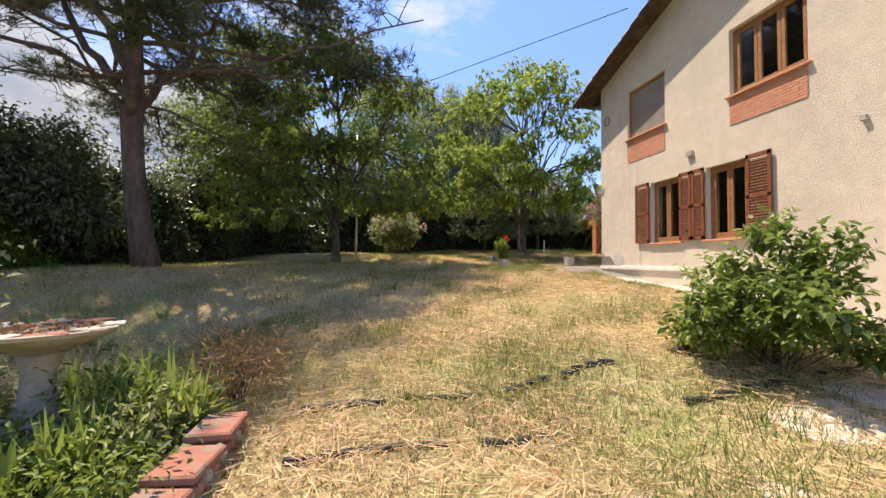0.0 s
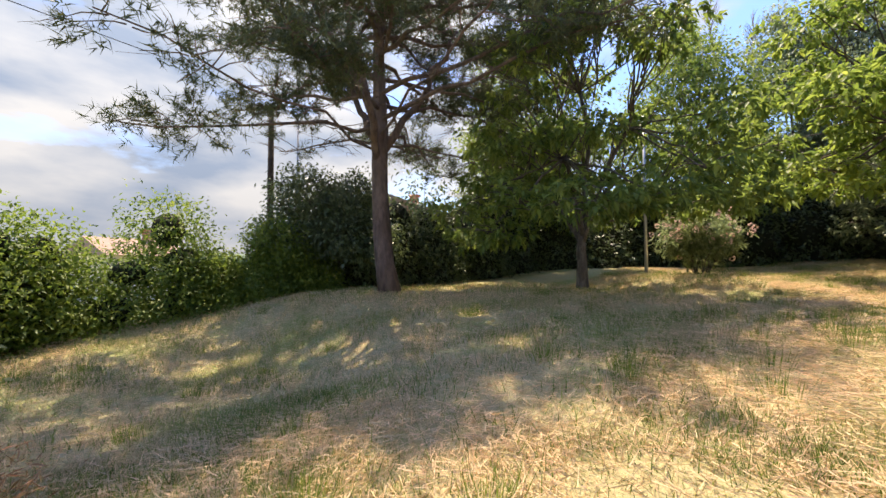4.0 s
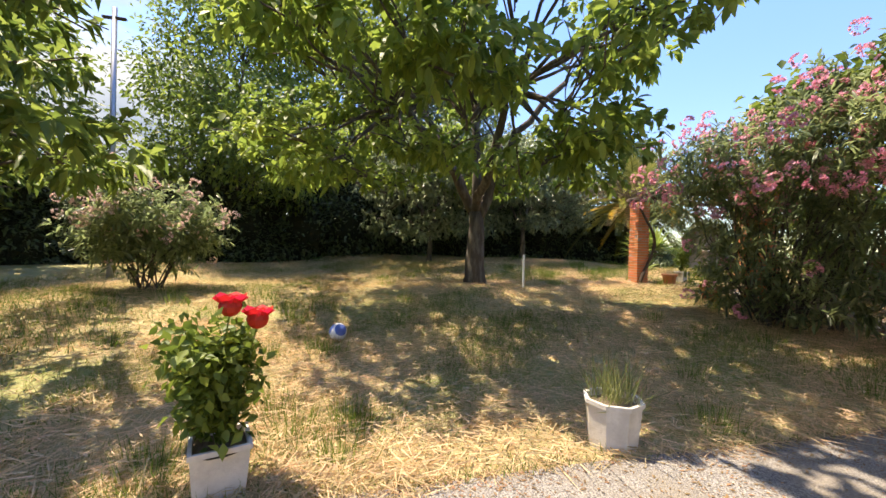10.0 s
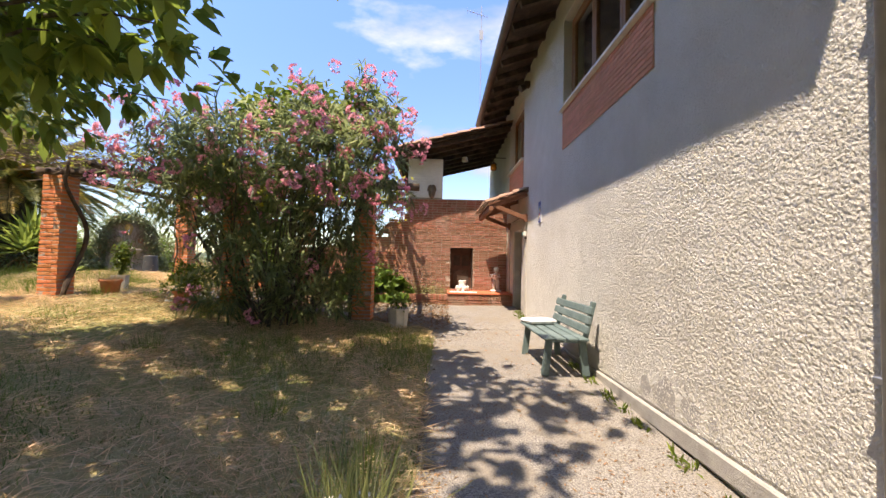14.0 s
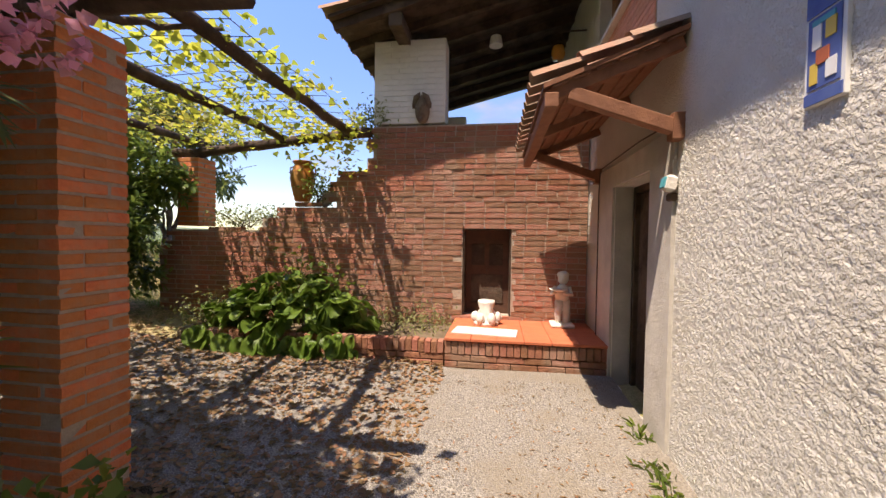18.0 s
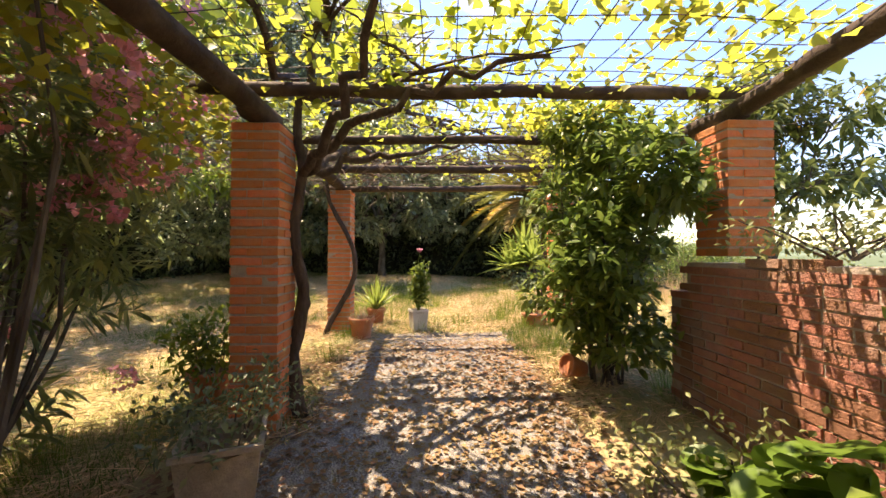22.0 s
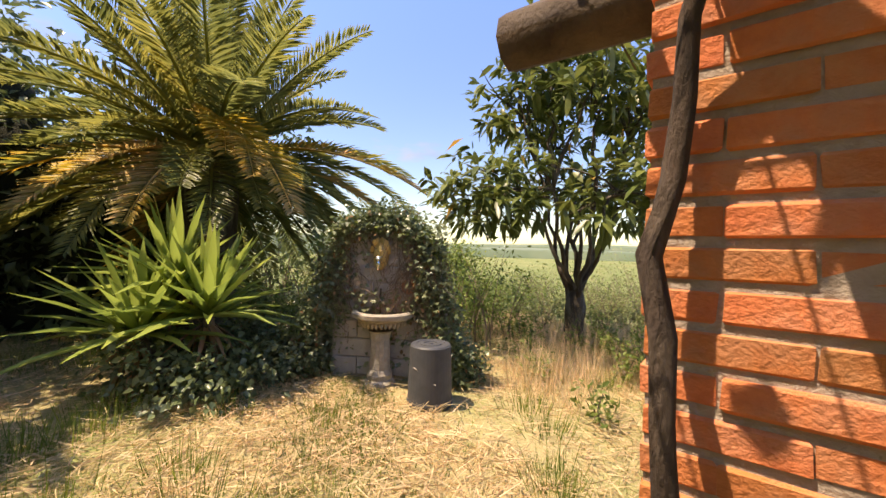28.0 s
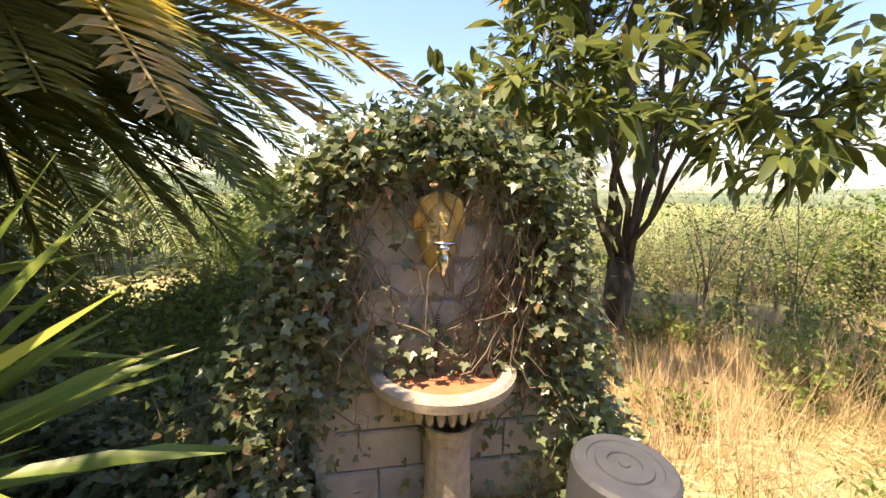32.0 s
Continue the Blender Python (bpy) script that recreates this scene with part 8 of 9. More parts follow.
    t = np.array([tuple(v) for v in tips]) + rng.normal(size=(len(tips), 3)) * 0.015
    part("young_leaves", crown_mesh("young_leaves", [leaves(t, rng.normal(size=t.shape) + np.array([0, 0, 0.2]), rng.uniform(0.03, 0.06, len(t)), rng.uniform(0.02, 0.035, len(t)), 0.2, 0.1)], M["l_bright"]), None, root, "light green young leaves")


build_ivy()


def build_bin():
    x, y = -10.81, 10.70
    z = gz(x, y) + 0.03
    root = thing("plastic_bin", "charcoal plastic tub standing upside down by the fountain", "bin", at=(x, y, z))
    prof = [(0.20, -0.05), (0.205, 0.0), (0.208, 0.012), (0.204, 0.03), (0.200, 0.03), (0.183, 0.53), (0.17, 0.545), (0.13, 0.548), (0.127, 0.542), (0.10, 0.542), (0.097, 0.55), (0.06, 0.55), (0.057, 0.542), (0.02, 0.542), (0.018, 0.55), (0.001, 0.55)]
    part("body", MB().lathe([(r * 1.03, hh * 0.96) for r, hh in prof], (x, y, z), 36), M["bin"], root)
    part("string", MB().tube([(x - 0.18, y - 0.08, z + 0.28), (x - 0.02, y - 0.204, z + 0.34), (x + 0.165, y - 0.12, z + 0.2)], 0.004, 5), M["slab"], root, "pale string")


build_bin()


# ---- small things on the house ----
def build_tile_sign():
    root = thing("tile_sign", "painted ceramic tile fixed to the stucco wall", "sign", at=(-0.01, 5.53, 2.29))
    part("tile", MB().box((-0.01, 5.53, 2.29), (0.02, 0.16, 0.39), None, 0.004), M["white"], root)
    part("border", MB().box((-0.022, 5.53, 2.44), (0.006, 0.15, 0.08)).box((-0.022, 5.53, 2.12), (0.006, 0.15, 0.04)), M["blue"], root)
    part("picture", MB().box((-0.022, 5.53, 2.27), (0.006, 0.13, 0.24)), M["blue"], root)
    for dy, dz, w, h, key in ((-0.03, 0.06, 0.04, 0.06, "yellow"), (0.025, 0.05, 0.035, 0.08, "white"), (0.0, -0.02, 0.05, 0.05, "tile_red"), (-0.035, -0.07, 0.04, 0.06, "white"), (0.035, -0.07, 0.03, 0.07, "yellow"), (0.0, 0.10, 0.09, 0.02, "teal")):
        part("picture", MB().box((-0.0265, 5.53 + dy, 2.27 + dz), (0.004, w, h), None, 0.001), M[key], root)


build_tile_sign()


def build_corner_lamp():
    root = thing("corner_tile", "blue and teal glazed tiles fixed at the house corner", "tile")
    part("bracket", MB().box((0.03, -0.02, 2.32), (0.14, 0.04, 0.05), None, 0.008), M["plaster"], root)
    part("tile", MB().box((0.03, -0.045, 2.40), (0.10, 0.012, 0.1)), M["teal"], root)
    part("tile", MB().box((0.09, -0.045, 2.5), (0.06, 0.012, 0.09)), M["yellow"], root)


build_corner_lamp()
solid("wall_vent", MB().box((3.3, -0.03, 2.62), (0.16, 0.07, 0.12), None, 0.012), M["grey_render"], "small vent box on the gable wall", "vent")
solid("wall_socket", MB().box((6.35, -0.03, 2.3), (0.07, 0.06, 0.1), None, 0.012), M["grey_render"], "small grey junction box on the gable wall", "junction box")
solid("wall_ring", MB().tube([(0.33 + 0.13 * math.cos(a), -0.03, 4.42 + 0.13 * math.sin(a)) for a in np.linspace(0, 6.28, 17)], 0.012, 6), M["iron"], "iron ring hung on the gable wall", "ring")
solid("wall_lamp", MB().box((-0.06, 6.5, 5.1), (0.12, 0.1, 0.14), None, 0.02).tube([(-0.1, 6.5, 5.05), (-0.2, 6.48, 4.99)], [0.05, 0.07], 10), M["iron"], "dark floodlight below the eaves", "lamp")


def build_lantern(x, y, z):
    root = thing("porch_lantern", "amber glass lantern hanging under the porch roof", "lantern", at=(x, y, z))
    part("glass", MB().lathe([(0.001, 0), (0.07, 0.01), (0.09, 0.08), (0.07, 0.17), (0.001, 0.18)], (x, y, z), 12), M["red_lamp"], root, smooth=True)
    part("cap", MB().lathe([(0.10, 0.17), (0.02, 0.24), (0.001, 0.24)], (x, y, z), 12), M["iron"], root)
    part("arm", MB().tube([(x, y, z + 0.23), (x, y, z + 0.36), (0.0, y, z + 0.36)], 0.01, 6), M["iron"], root)


build_lantern(-0.35, 9.25, 3.95)
solid("porch_lamp", MB().lathe([(0.001, 0), (0.09, 0), (0.07, 0.12), (0.001, 0.13)], (-1.15, 9.3, 4.2), 12), M["white"], "white lamp under the porch rafters", "lamp")


def build_antenna():
    x, y, z = -0.52, 11.6, 7.9
    root = thing("tv_antenna", "thin metal television antenna on the roof", "antenna", at=(x, y, z))
    part("mast", MB().tube([(x, y, z - 2.9), (x, y, z + 2.4)], 0.014, 6), M["steel"], root)
    part("boom", MB().tube([(x - 0.5, y - 0.1, z + 2.15), (x + 0.2, y, z + 2.0)], 0.008, 5), M["steel"], root)
    for k in range(7):
        c = Vector((x - 0.5, y - 0.1, z + 2.15)).lerp(Vector((x + 0.2, y, z + 2.0)), k / 6)
        part("element", MB().tube([c - Vector((0.02, 0.16, 0)), c + Vector((0.02, 0.16, 0))], 0.004, 4), M["steel"], root)
    part("panel", MB().box((x, y - 0.03, z + 1.35), (0.14, 0.02, 0.34)), M["steel"], root)


build_antenna()
crack = MB()
for x, y, w, h in ((0.0, 1.72, 0.34, 0.3), (0.0, 1.42, 0.2, 0.2), (0.0, 2.02, 0.16, 0.16), (0.0, 1.2, 0.12, 0.1)):
    n = 11
    pts = [(-0.006, y + w * 0.5 * math.cos(2 * math.pi * k / n) * random.uniform(0.7, 1.2), 0.30 + h * 0.5 * math.sin(2 * math.pi * k / n) * random.uniform(0.7, 1.2)) for k in range(n)]
    crack.add([(0.0, p[1], p[2]) for p in pts] + [(-0.007, p[1], p[2]) for p in pts], [tuple(range(n, 2 * n))] + [(k, (k + 1) % n, n + (k + 1) % n, n + k) for k in range(n)])
solid("render_patch", crack, M["grey_render"], "grey patches where stucco has fallen from the wall foot", "wall patch", "structure")
foot = MB()
for x, z, w, h in ((0.27, 0.17, 0.62, 0.42), (0.66, 0.13, 0.5, 0.3), (0.05, 0.22, 0.3, 0.5)):
    n = 15
    pts = [(max(0.004, x + w * 0.5 * math.cos(2 * math.pi * k / n) * random.uniform(0.85, 1.1)), max(0.05, z + h * 0.5 * math.sin(2 * math.pi * k / n) * random.uniform(0.85, 1.1))) for k in range(n)]
    foot.add([(p[0], 0.0, p[1]) for p in pts] + [(p[0], -0.0085 - 0.0015 * x, p[1]) for p in pts], [tuple(range(2 * n - 1, n - 1, -1))] + [(k, n + k, n + (k + 1) % n, (k + 1) % n) for k in range(n)])
solid("render_patch_south", foot, M["damp_render"], "dark damp-stained render at the foot of the gable wall", "wall patch", "structure")
n = 13
pts = [(0.78 + 0.27 * math.cos(2 * math.pi * k / n) * random.uniform(0.8, 1.2), 0.27 + 0.16 * math.sin(2 * math.pi * k / n) * random.uniform(0.8, 1.2)) for k in range(n)]
solid("mortar_patch_south", MB().add([(p[0], 0.0, p[1]) for p in pts] + [(p[0], -0.014, p[1]) for p in pts], [tuple(range(2 * n - 1, n - 1, -1))] + [(k, n + k, n + (k + 1) % n, (k + 1) % n) for k in range(n)]), M["smooth_render"], "smooth grey mortar patch on the gable wall", "wall patch", "structure")
solid("wall_skirt_south", MB().box((1.7, -0.03, 0.03), (3.4, 0.06, 0.1), None, 0.01), M["marble"], "pale marble skirting along the gable wall", "skirting", "structure")
solid("wall_skirt", MB().box((-0.02, 3.6, 0.09), (0.04, 6.7, 0.14), None, 0.012), M["grey_render"], "low rendered skirt along the wall foot", "skirting", "structure")


# ---- poles, wires, distance ----
def build_pole(x, y, h, r, material, label):
    z = gz(x, y)
    root = thing("utility_pole", label, "pole", at=(x, y, z))
    part("pole", MB().tube([(x, y, z - 0.2), (x + 0.1, y, z + h)], [r, r * 0.75], 10), material, root, smooth=True)
    part("cap", MB().box((x + 0.1, y, z + h - 0.25), (0.08, 0.5, 0.06), None, 0.01), M["iron"], root)


build_pole(-0.4, -18.4, 7.2, 0.13, M["wood_d"], "leaning wooden utility pole behind the hedge")
build_pole(-1.62, -18.6, 7.4, 0.05, M["steel"], "thin metal pole behind the hedge")
build_pole(-10.5, -7.6, 6.5, 0.07, M["steel"], "grey metal pole among the trees")
solid("overhead_cable", MB().tube([(1.4, -0.1, 7.2), (-3, -6, 6.2), (-7.5, -12, 6.0), (-14, -20, 7.0)], 0.012, 5), M["black"], "black overhead cable from the house", "cable")
solid("overhead_cable", MB().tube([(-0.4, -18.4, 7.0), (12, -17, 6.4), (26, -16, 6.8)], 0.012, 5), M["black"], "black overhead cable between poles", "cable")
solid("marker_post", MB().tube([(-7.4, 1.75, gz(-7.4, 1.75) - 0.1), (-7.4, 1.75, gz(-7.4, 1.75) + 0.75)], 0.022, 8), M["white"], "short white post standing on the lawn", "post")
bx, by = -4.75, -1.9
ball = thing("lawn_ball", "blue and white ball lying in the grass", "ball", at=(bx, by, gz(bx, by)))
part("ball", MB().ball((bx, by, gz(bx, by) + 0.12), (0.11, 0.11, 0.11), 18, 12), M["white"], ball, smooth=True)
for k in range(3):
    part("patch", placed(MB().lathe([(0.001, 0.1125), (0.045, 0.103), (0.078, 0.081)], (0, 0, 0), 12), Matrix.Translation((bx, by, gz(bx, by) + 0.12)) @ Matrix.Rotation(2.1 * k + 0.5, 4, "Z") @ Matrix.Rotation(radians(62), 4, "Y")), M["blue"], ball, "blue patch", smooth=True)


def build_house(name, label, x, y, w, d, h, turn):
    """A distant neighbour: walls, windows and a pitched roof."""
    z = gz(x, y) - 0.3
    root = thing(name, label, "house", at=(x, y, z))
    m = Matrix.Translation((x, y, z)) @ Matrix.Rotation(turn, 4, "Z")
    part("wall", placed(MB().box((0, 0, h / 2), (w, d, h)), m), M["stucco_a"], root)
    r = MB().add([(-w / 2 - 0.5, -d / 2 - 0.5, h), (w / 2 + 0.5, -d / 2 - 0.5, h), (w / 2 + 0.5, d / 2 + 0.5, h), (-w / 2 - 0.5, d / 2 + 0.5, h), (-w / 2 - 0.5, 0, h + 1.6), (w / 2 + 0.5, 0, h + 1.6)],
                 [(0, 1, 5, 4), (2, 3, 4, 5), (0, 4, 3), (1, 2, 5), (3, 2, 1, 0)])
    roof = part("roof", placed(r, m), M["rooftile"], root)
    part("chimney", placed(MB().box((-w * 0.22, 0.6, h + 1.7), (0.7, 0.6, 1.5), None, 0.03).box((-w * 0.22, 0.6, h + 2.5), (0.85, 0.75, 0.12), None, 0.02), m), M["brick_wj"], roof, "brick chimney")
    # windows are plain boxes coloured dark in place of dim rooms
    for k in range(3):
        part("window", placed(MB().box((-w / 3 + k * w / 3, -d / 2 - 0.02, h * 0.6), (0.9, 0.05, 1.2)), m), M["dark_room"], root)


build_house("neighbour_house", "neighbouring house with a tiled roof behind the trees", -13, -24, 9, 8, 4.4, 0.5)
build_house("neighbour_house", "low tiled house with a chimney beyond the hedge", -3.0, -48.0, 5.5, 8, 4.3, 0.15)


def build_hills():
    """Wooded hills far off, past the valley."""
    for k, (R, h, a0, a1, key) in enumerate(((220, 5, -0.6, 3.6, "l_scrub"), (900, 34, -0.6, 6.0, "l_pine"))):
        n = 120
        v = []
        for i in range(n + 1):
            a = a0 + (a1 - a0) * i / n
            hh = h * (0.55 + 0.25 * math.sin(a * 3.1) + 0.2 * math.sin(a * 7.3 + k))
            v += [(R * math.cos(a), R * math.sin(a), -14), (R * math.cos(a), R * math.sin(a), hh * 0.5), (R * 1.25 * math.cos(a), R * 1.25 * math.sin(a), hh)]
        f = [(i * 3 + j, i * 3 + 3 + j, i * 3 + 4 + j, i * 3 + 1 + j) for i in range(n) for j in range(2)]
        ob = solid("backdrop", MB().add(v, f), M["hill"], "distant wooded hills with haze painted into their colour", "hills", "structure", smooth=True)


# the haze of distance is mixed into these greens
M["hill"] = mat("haze_tinted_hill", (0.10, 0.15, 0.10), (0.16, 0.20, 0.13), 0.03, 0.95, c3=(0.20, 0.24, 0.20), scale3=0.01)
build_hills()


# ---- front of the garden, by the drive ----
def build_front():
    root = thing("bed_wall", "low brick and stone edge of a flower bed", "edging", kind="structure")
    line = [Vector((7.52, -8.05)), Vector((7.9, -8.07)), Vector((8.25, -8.10)), Vector((8.6, -8.14))]
    for i in range(12):
        t = i / 11 * 2.98
        k = min(2, int(t))
        p = line[k].lerp(line[k + 1], t - k)
        z = gz(p.x, p.y) - 0.13
        m = Matrix.Rotation(-0.08 + random.uniform(-0.06, 0.06), 4, "Z")
        if i % 4 == 1:
            part("brick", MB().box((p.x + 0.05, p.y, z + 0.285 + random.uniform(-0.006, 0.006)), (0.36, 0.27, 0.055), m @ Matrix.Rotation(random.uniform(-0.03, 0.03), 4, "X"), 0.012), M["old_paver"], root, "flat mossy terracotta paver")
        part("core", MB().box((p.x, p.y, z + 0.11), (0.118, 0.2, 0.28), m), M["mortar"], root)
        for r in range(3):
            part("stone", MB().ball((p.x + random.uniform(-0.02, 0.02) + 0.05, p.y + 0.10, z + 0.04 + r * 0.085), (0.058, 0.035, 0.042), 8, 6, m), M["stone"] if (i + r) % 2 else M["brick_w"], root)
    bx, by = 7.47, -9.22
    z = gz(bx, by) - 0.06
    b = thing("stone_birdbath", "weathered stone bird bath strewn with dead leaves", "bird bath", at=(bx, by, z))
    part("pedestal", MB().lathe([(0.001, 0), (0.23, 0), (0.25, 0.1), (0.24, 0.2), (0.19, 0.31), (0.10, 0.40), (0.085, 0.62), (0.12, 0.74), (0.001, 0.76)], (bx, by, z), 18), M["stone"], b, smooth=True)
    dish = MB().lathe([(0.001, 0.75), (0.14, 0.75), (0.34, 0.83), (0.42, 0.875), (0.43, 0.90), (0.41, 0.905), (0.3, 0.88), (0.001, 0.86)], (bx, by, z), 30)
    dish.v = [(bx + (x - bx) * (1 + 0.06 * math.sin(3 * math.atan2(y - by, x - bx) + 1)), by + (y - by) * (1 + 0.08 * math.sin(2 * math.atan2(y - by, x - bx))), w + 0.03 * (x - bx)) for x, y, w in dish.v]
    part("bowl", dish, M["stone"], b, "shallow stone dish")
    for k in range(9):
        a = k * 0.7 + random.uniform(-0.1, 0.1)
        part("slab", MB().box((bx + 0.36 * math.cos(a), by + 0.36 * math.sin(a), z + 0.905), (0.15, random.uniform(0.14, 0.22), 0.018), Matrix.Rotation(a, 4, "Z") @ Matrix.Rotation(random.uniform(-0.06, 0.06), 4, "X"), 0.006), (M["slab"], M["old_paver"], M["stone"])[k % 3], b)
    n = 160
    pos = np.stack([bx + rng.normal(size=n) * 0.17, by + rng.normal(size=n) * 0.17, z + 0.89 + rng.uniform(0, 0.05, n)], 1)
    v, f = leaves(pos, rng.normal(size=(n, 3)) * np.array([1, 1, 0.3]), rng.uniform(0.03, 0.08, n), rng.uniform(0.015, 0.035, n), 0.2, 0.0)
    tagged(part("leaf_litter", tri_mesh("leaf_litter", v, f, M["dead"]), None, b, "dead leaves in the dish"), kind="stuff")
    for k in range(64):
        u, w = random.uniform(0, 1.6), random.uniform(0.12, 1.4)
        x, y = 7.45 + u * 0.88 - w * 0.45, -8.1 - u * 0.42 - w * 0.85
        if math.hypot(x - bx, y - by) < 0.3:
            continue
        v, f = rosette((x, y, gz(x, y)), 13, random.uniform(0.4, 0.72), 0.036, radians(88), radians(48), 0.3)
        solid("iris_plant", tri_mesh("iris_plant", v, f, M["l_yuc"] if k % 3 else M["grass"]), None, "clump of strappy green leaves in the flower bed", "plant", group="flower bed plants")
    for dx, dy, r, h, key in ((7.55, -8.55, 0.35, 0.3, "l_scrub"), (7.95, -9.0, 0.45, 0.32, "l_green"), (7.75, -9.75, 0.5, 0.55, "l_scrub"), (7.2, -9.95, 0.45, 0.7, "l_scrub"), (8.35, -9.2, 0.45, 0.3, "l_green"), (8.2, -8.5, 0.3, 0.2, "l_green")):
        build_bush("bed_herb", "scruffy green herb crowding the flower bed", dx, dy, r, h, 210, 7, 0.065, 0.026, key, 9, low=0.02)
    build_rose(7.42, -9.95, gz(7.42, -9.95), 1.75, 0.32, "l_gold", 40, [(7.35, -9.9, gz(7.42, -9.95) + 1.7), (7.5, -9.8, gz(7.42, -9.95) + 1.55)], "thin straggling rose with reddened leaves")
    build_bush("flower_bed_shrub", "scruffy low herb in the flower bed", 7.3, -8.75, 0.45, 0.5, 260, 8, 0.07, 0.02, "l_green", 10, low=0.02)
    build_bush("dry_herb", "dry reddish herb clump on the lawn", 6.96, -8.15, 0.36, 0.55, 200, 8, 0.09, 0.012, "dead", 16, low=0.05, hang=-0.4)
    build_bush("fig_sapling", "thin sapling with few leaves by the bed", 7.0, -10.0, 0.35, 1.5, 40, 5, 0.08, 0.05, "l_scrub", 7, low=0.5)
    for x0 in (7.22, 7.9):
        y = -7.6
        while y < -2.2:
            L = random.uniform(0.4, 1.1)
            if random.random() < 0.82:
                mb = MB()
                n = 4
                for k in range(n):
                    p = Vector((x0 + 0.03 * math.sin(y * 3 + k), y + L * k / n, 0))
                    q = Vector((x0 + 0.03 * math.sin(y * 3 + k + 1), y + L * (k + 1) / n, 0))
                    p.z, q.z = gz(p.x, p.y) + 0.012, gz(q.x, q.y) + 0.012
                    mb.box((p + q) / 2, ((q - p).length + 0.005, 0.045, 0.06), Matrix.Rotation(math.atan2(q.y - p.y, q.x - p.x), 4, "Z"), 0.008)
                solid("edging_strip", mb, M["black"], "half-buried black edging strip in the straw", "edging", group="edging strips")
            y += L + random.uniform(0.03, 0.3)
    for x, y, w, d, r in ((8.25, -3.1, 0.5, 0.7, 0.1), (8.4, -3.9, 0.5, 0.6, -0.1), (8.6, -4.7, 0.5, 0.7, 0.1), (8.9, -5.7, 0.6, 0.5, 0.3)):
        solid("paving_slab", MB().box((x, y, gz(x, y) - 0.018), (w, d, 0.06), Matrix.Rotation(math.atan2(gz(x, y + 0.3) - gz(x, y - 0.3), 0.6), 4, "X") @ Matrix.Rotation(-math.atan2(gz(x + 0.3, y) - gz(x - 0.3, y), 0.6), 4, "Y") @ Matrix.Rotation(r, 4, "Z"), 0.01), M["slab"], "pale concrete slab half buried in straw", "slab")


build_front()


# ---- grass, straw and litter ----
def on_paving(x, y, pad=0.0):
    k = np.zeros(len(x), bool)
    for a, b, c, d in PAVED:
        k |= (x > a + pad) & (x < b - pad) & (y > c + pad) & (y < d - pad)
    return k | ((x > -0.02) & (y > -0.02)) | ((y > 7.9) & (x > -5.3) & (y < 9.3))


def scatter(n, boxes):
    """Points over patches of lawn, thicker in the nearer ones: (x0, x1, y0, y1, weight)."""
    w = np.array([(b[1] - b[0]) * (b[3] - b[2]) * b[4] for b in boxes])
    k = rng.choice(len(boxes), n, p=w / w.sum())
    b = np.array(boxes)[k]
    return b[:, 0] + (b[:, 1] - b[:, 0]) * rng.random(n), b[:, 2] + (b[:, 3] - b[:, 2]) * rng.random(n)


NEAR = [(4.0, 9.8, -9.5, -1.2, 1.6), (-2.2, 4.2, -5.5, -1.2, 2.2), (-5.5, -1.9, -4.0, 5.2, 2.2), (-9.0, -5.2, -2.5, 6.0, 1.2), (-12.5, -8.4, 4.0, 10.5, 2.0), (-9.5, -6.0, 9.0, 12.5, 0.8),
        (-16, -2.0, -9.0, -2.0, 0.7), (-2, 9, -13.5, -5.5, 0.9), (-2, 10, -17.0, -13.4, 0.6), (-8.5, -5.35, 7.9, 9.3, 1.5), (9.0, 12, -9, -4, 0.8), (-16.5, -8.5, -3, 5, 0.7), (-13, -7, 10.5, 14.5, 0.6), (-16.5, -12.0, 4, 9.5, 0.6), (-8.5, -6.9, 5.7, 8.0, 1.4)]


def green_mask(x, y):
    g = np.sin(x * 0.9 + 1.3 * np.sin(y * 0.7)) * np.cos(y * 1.1 + np.sin(x * 0.6)) + 0.5 * np.sin(x * 2.7 + y * 1.9)
    return g


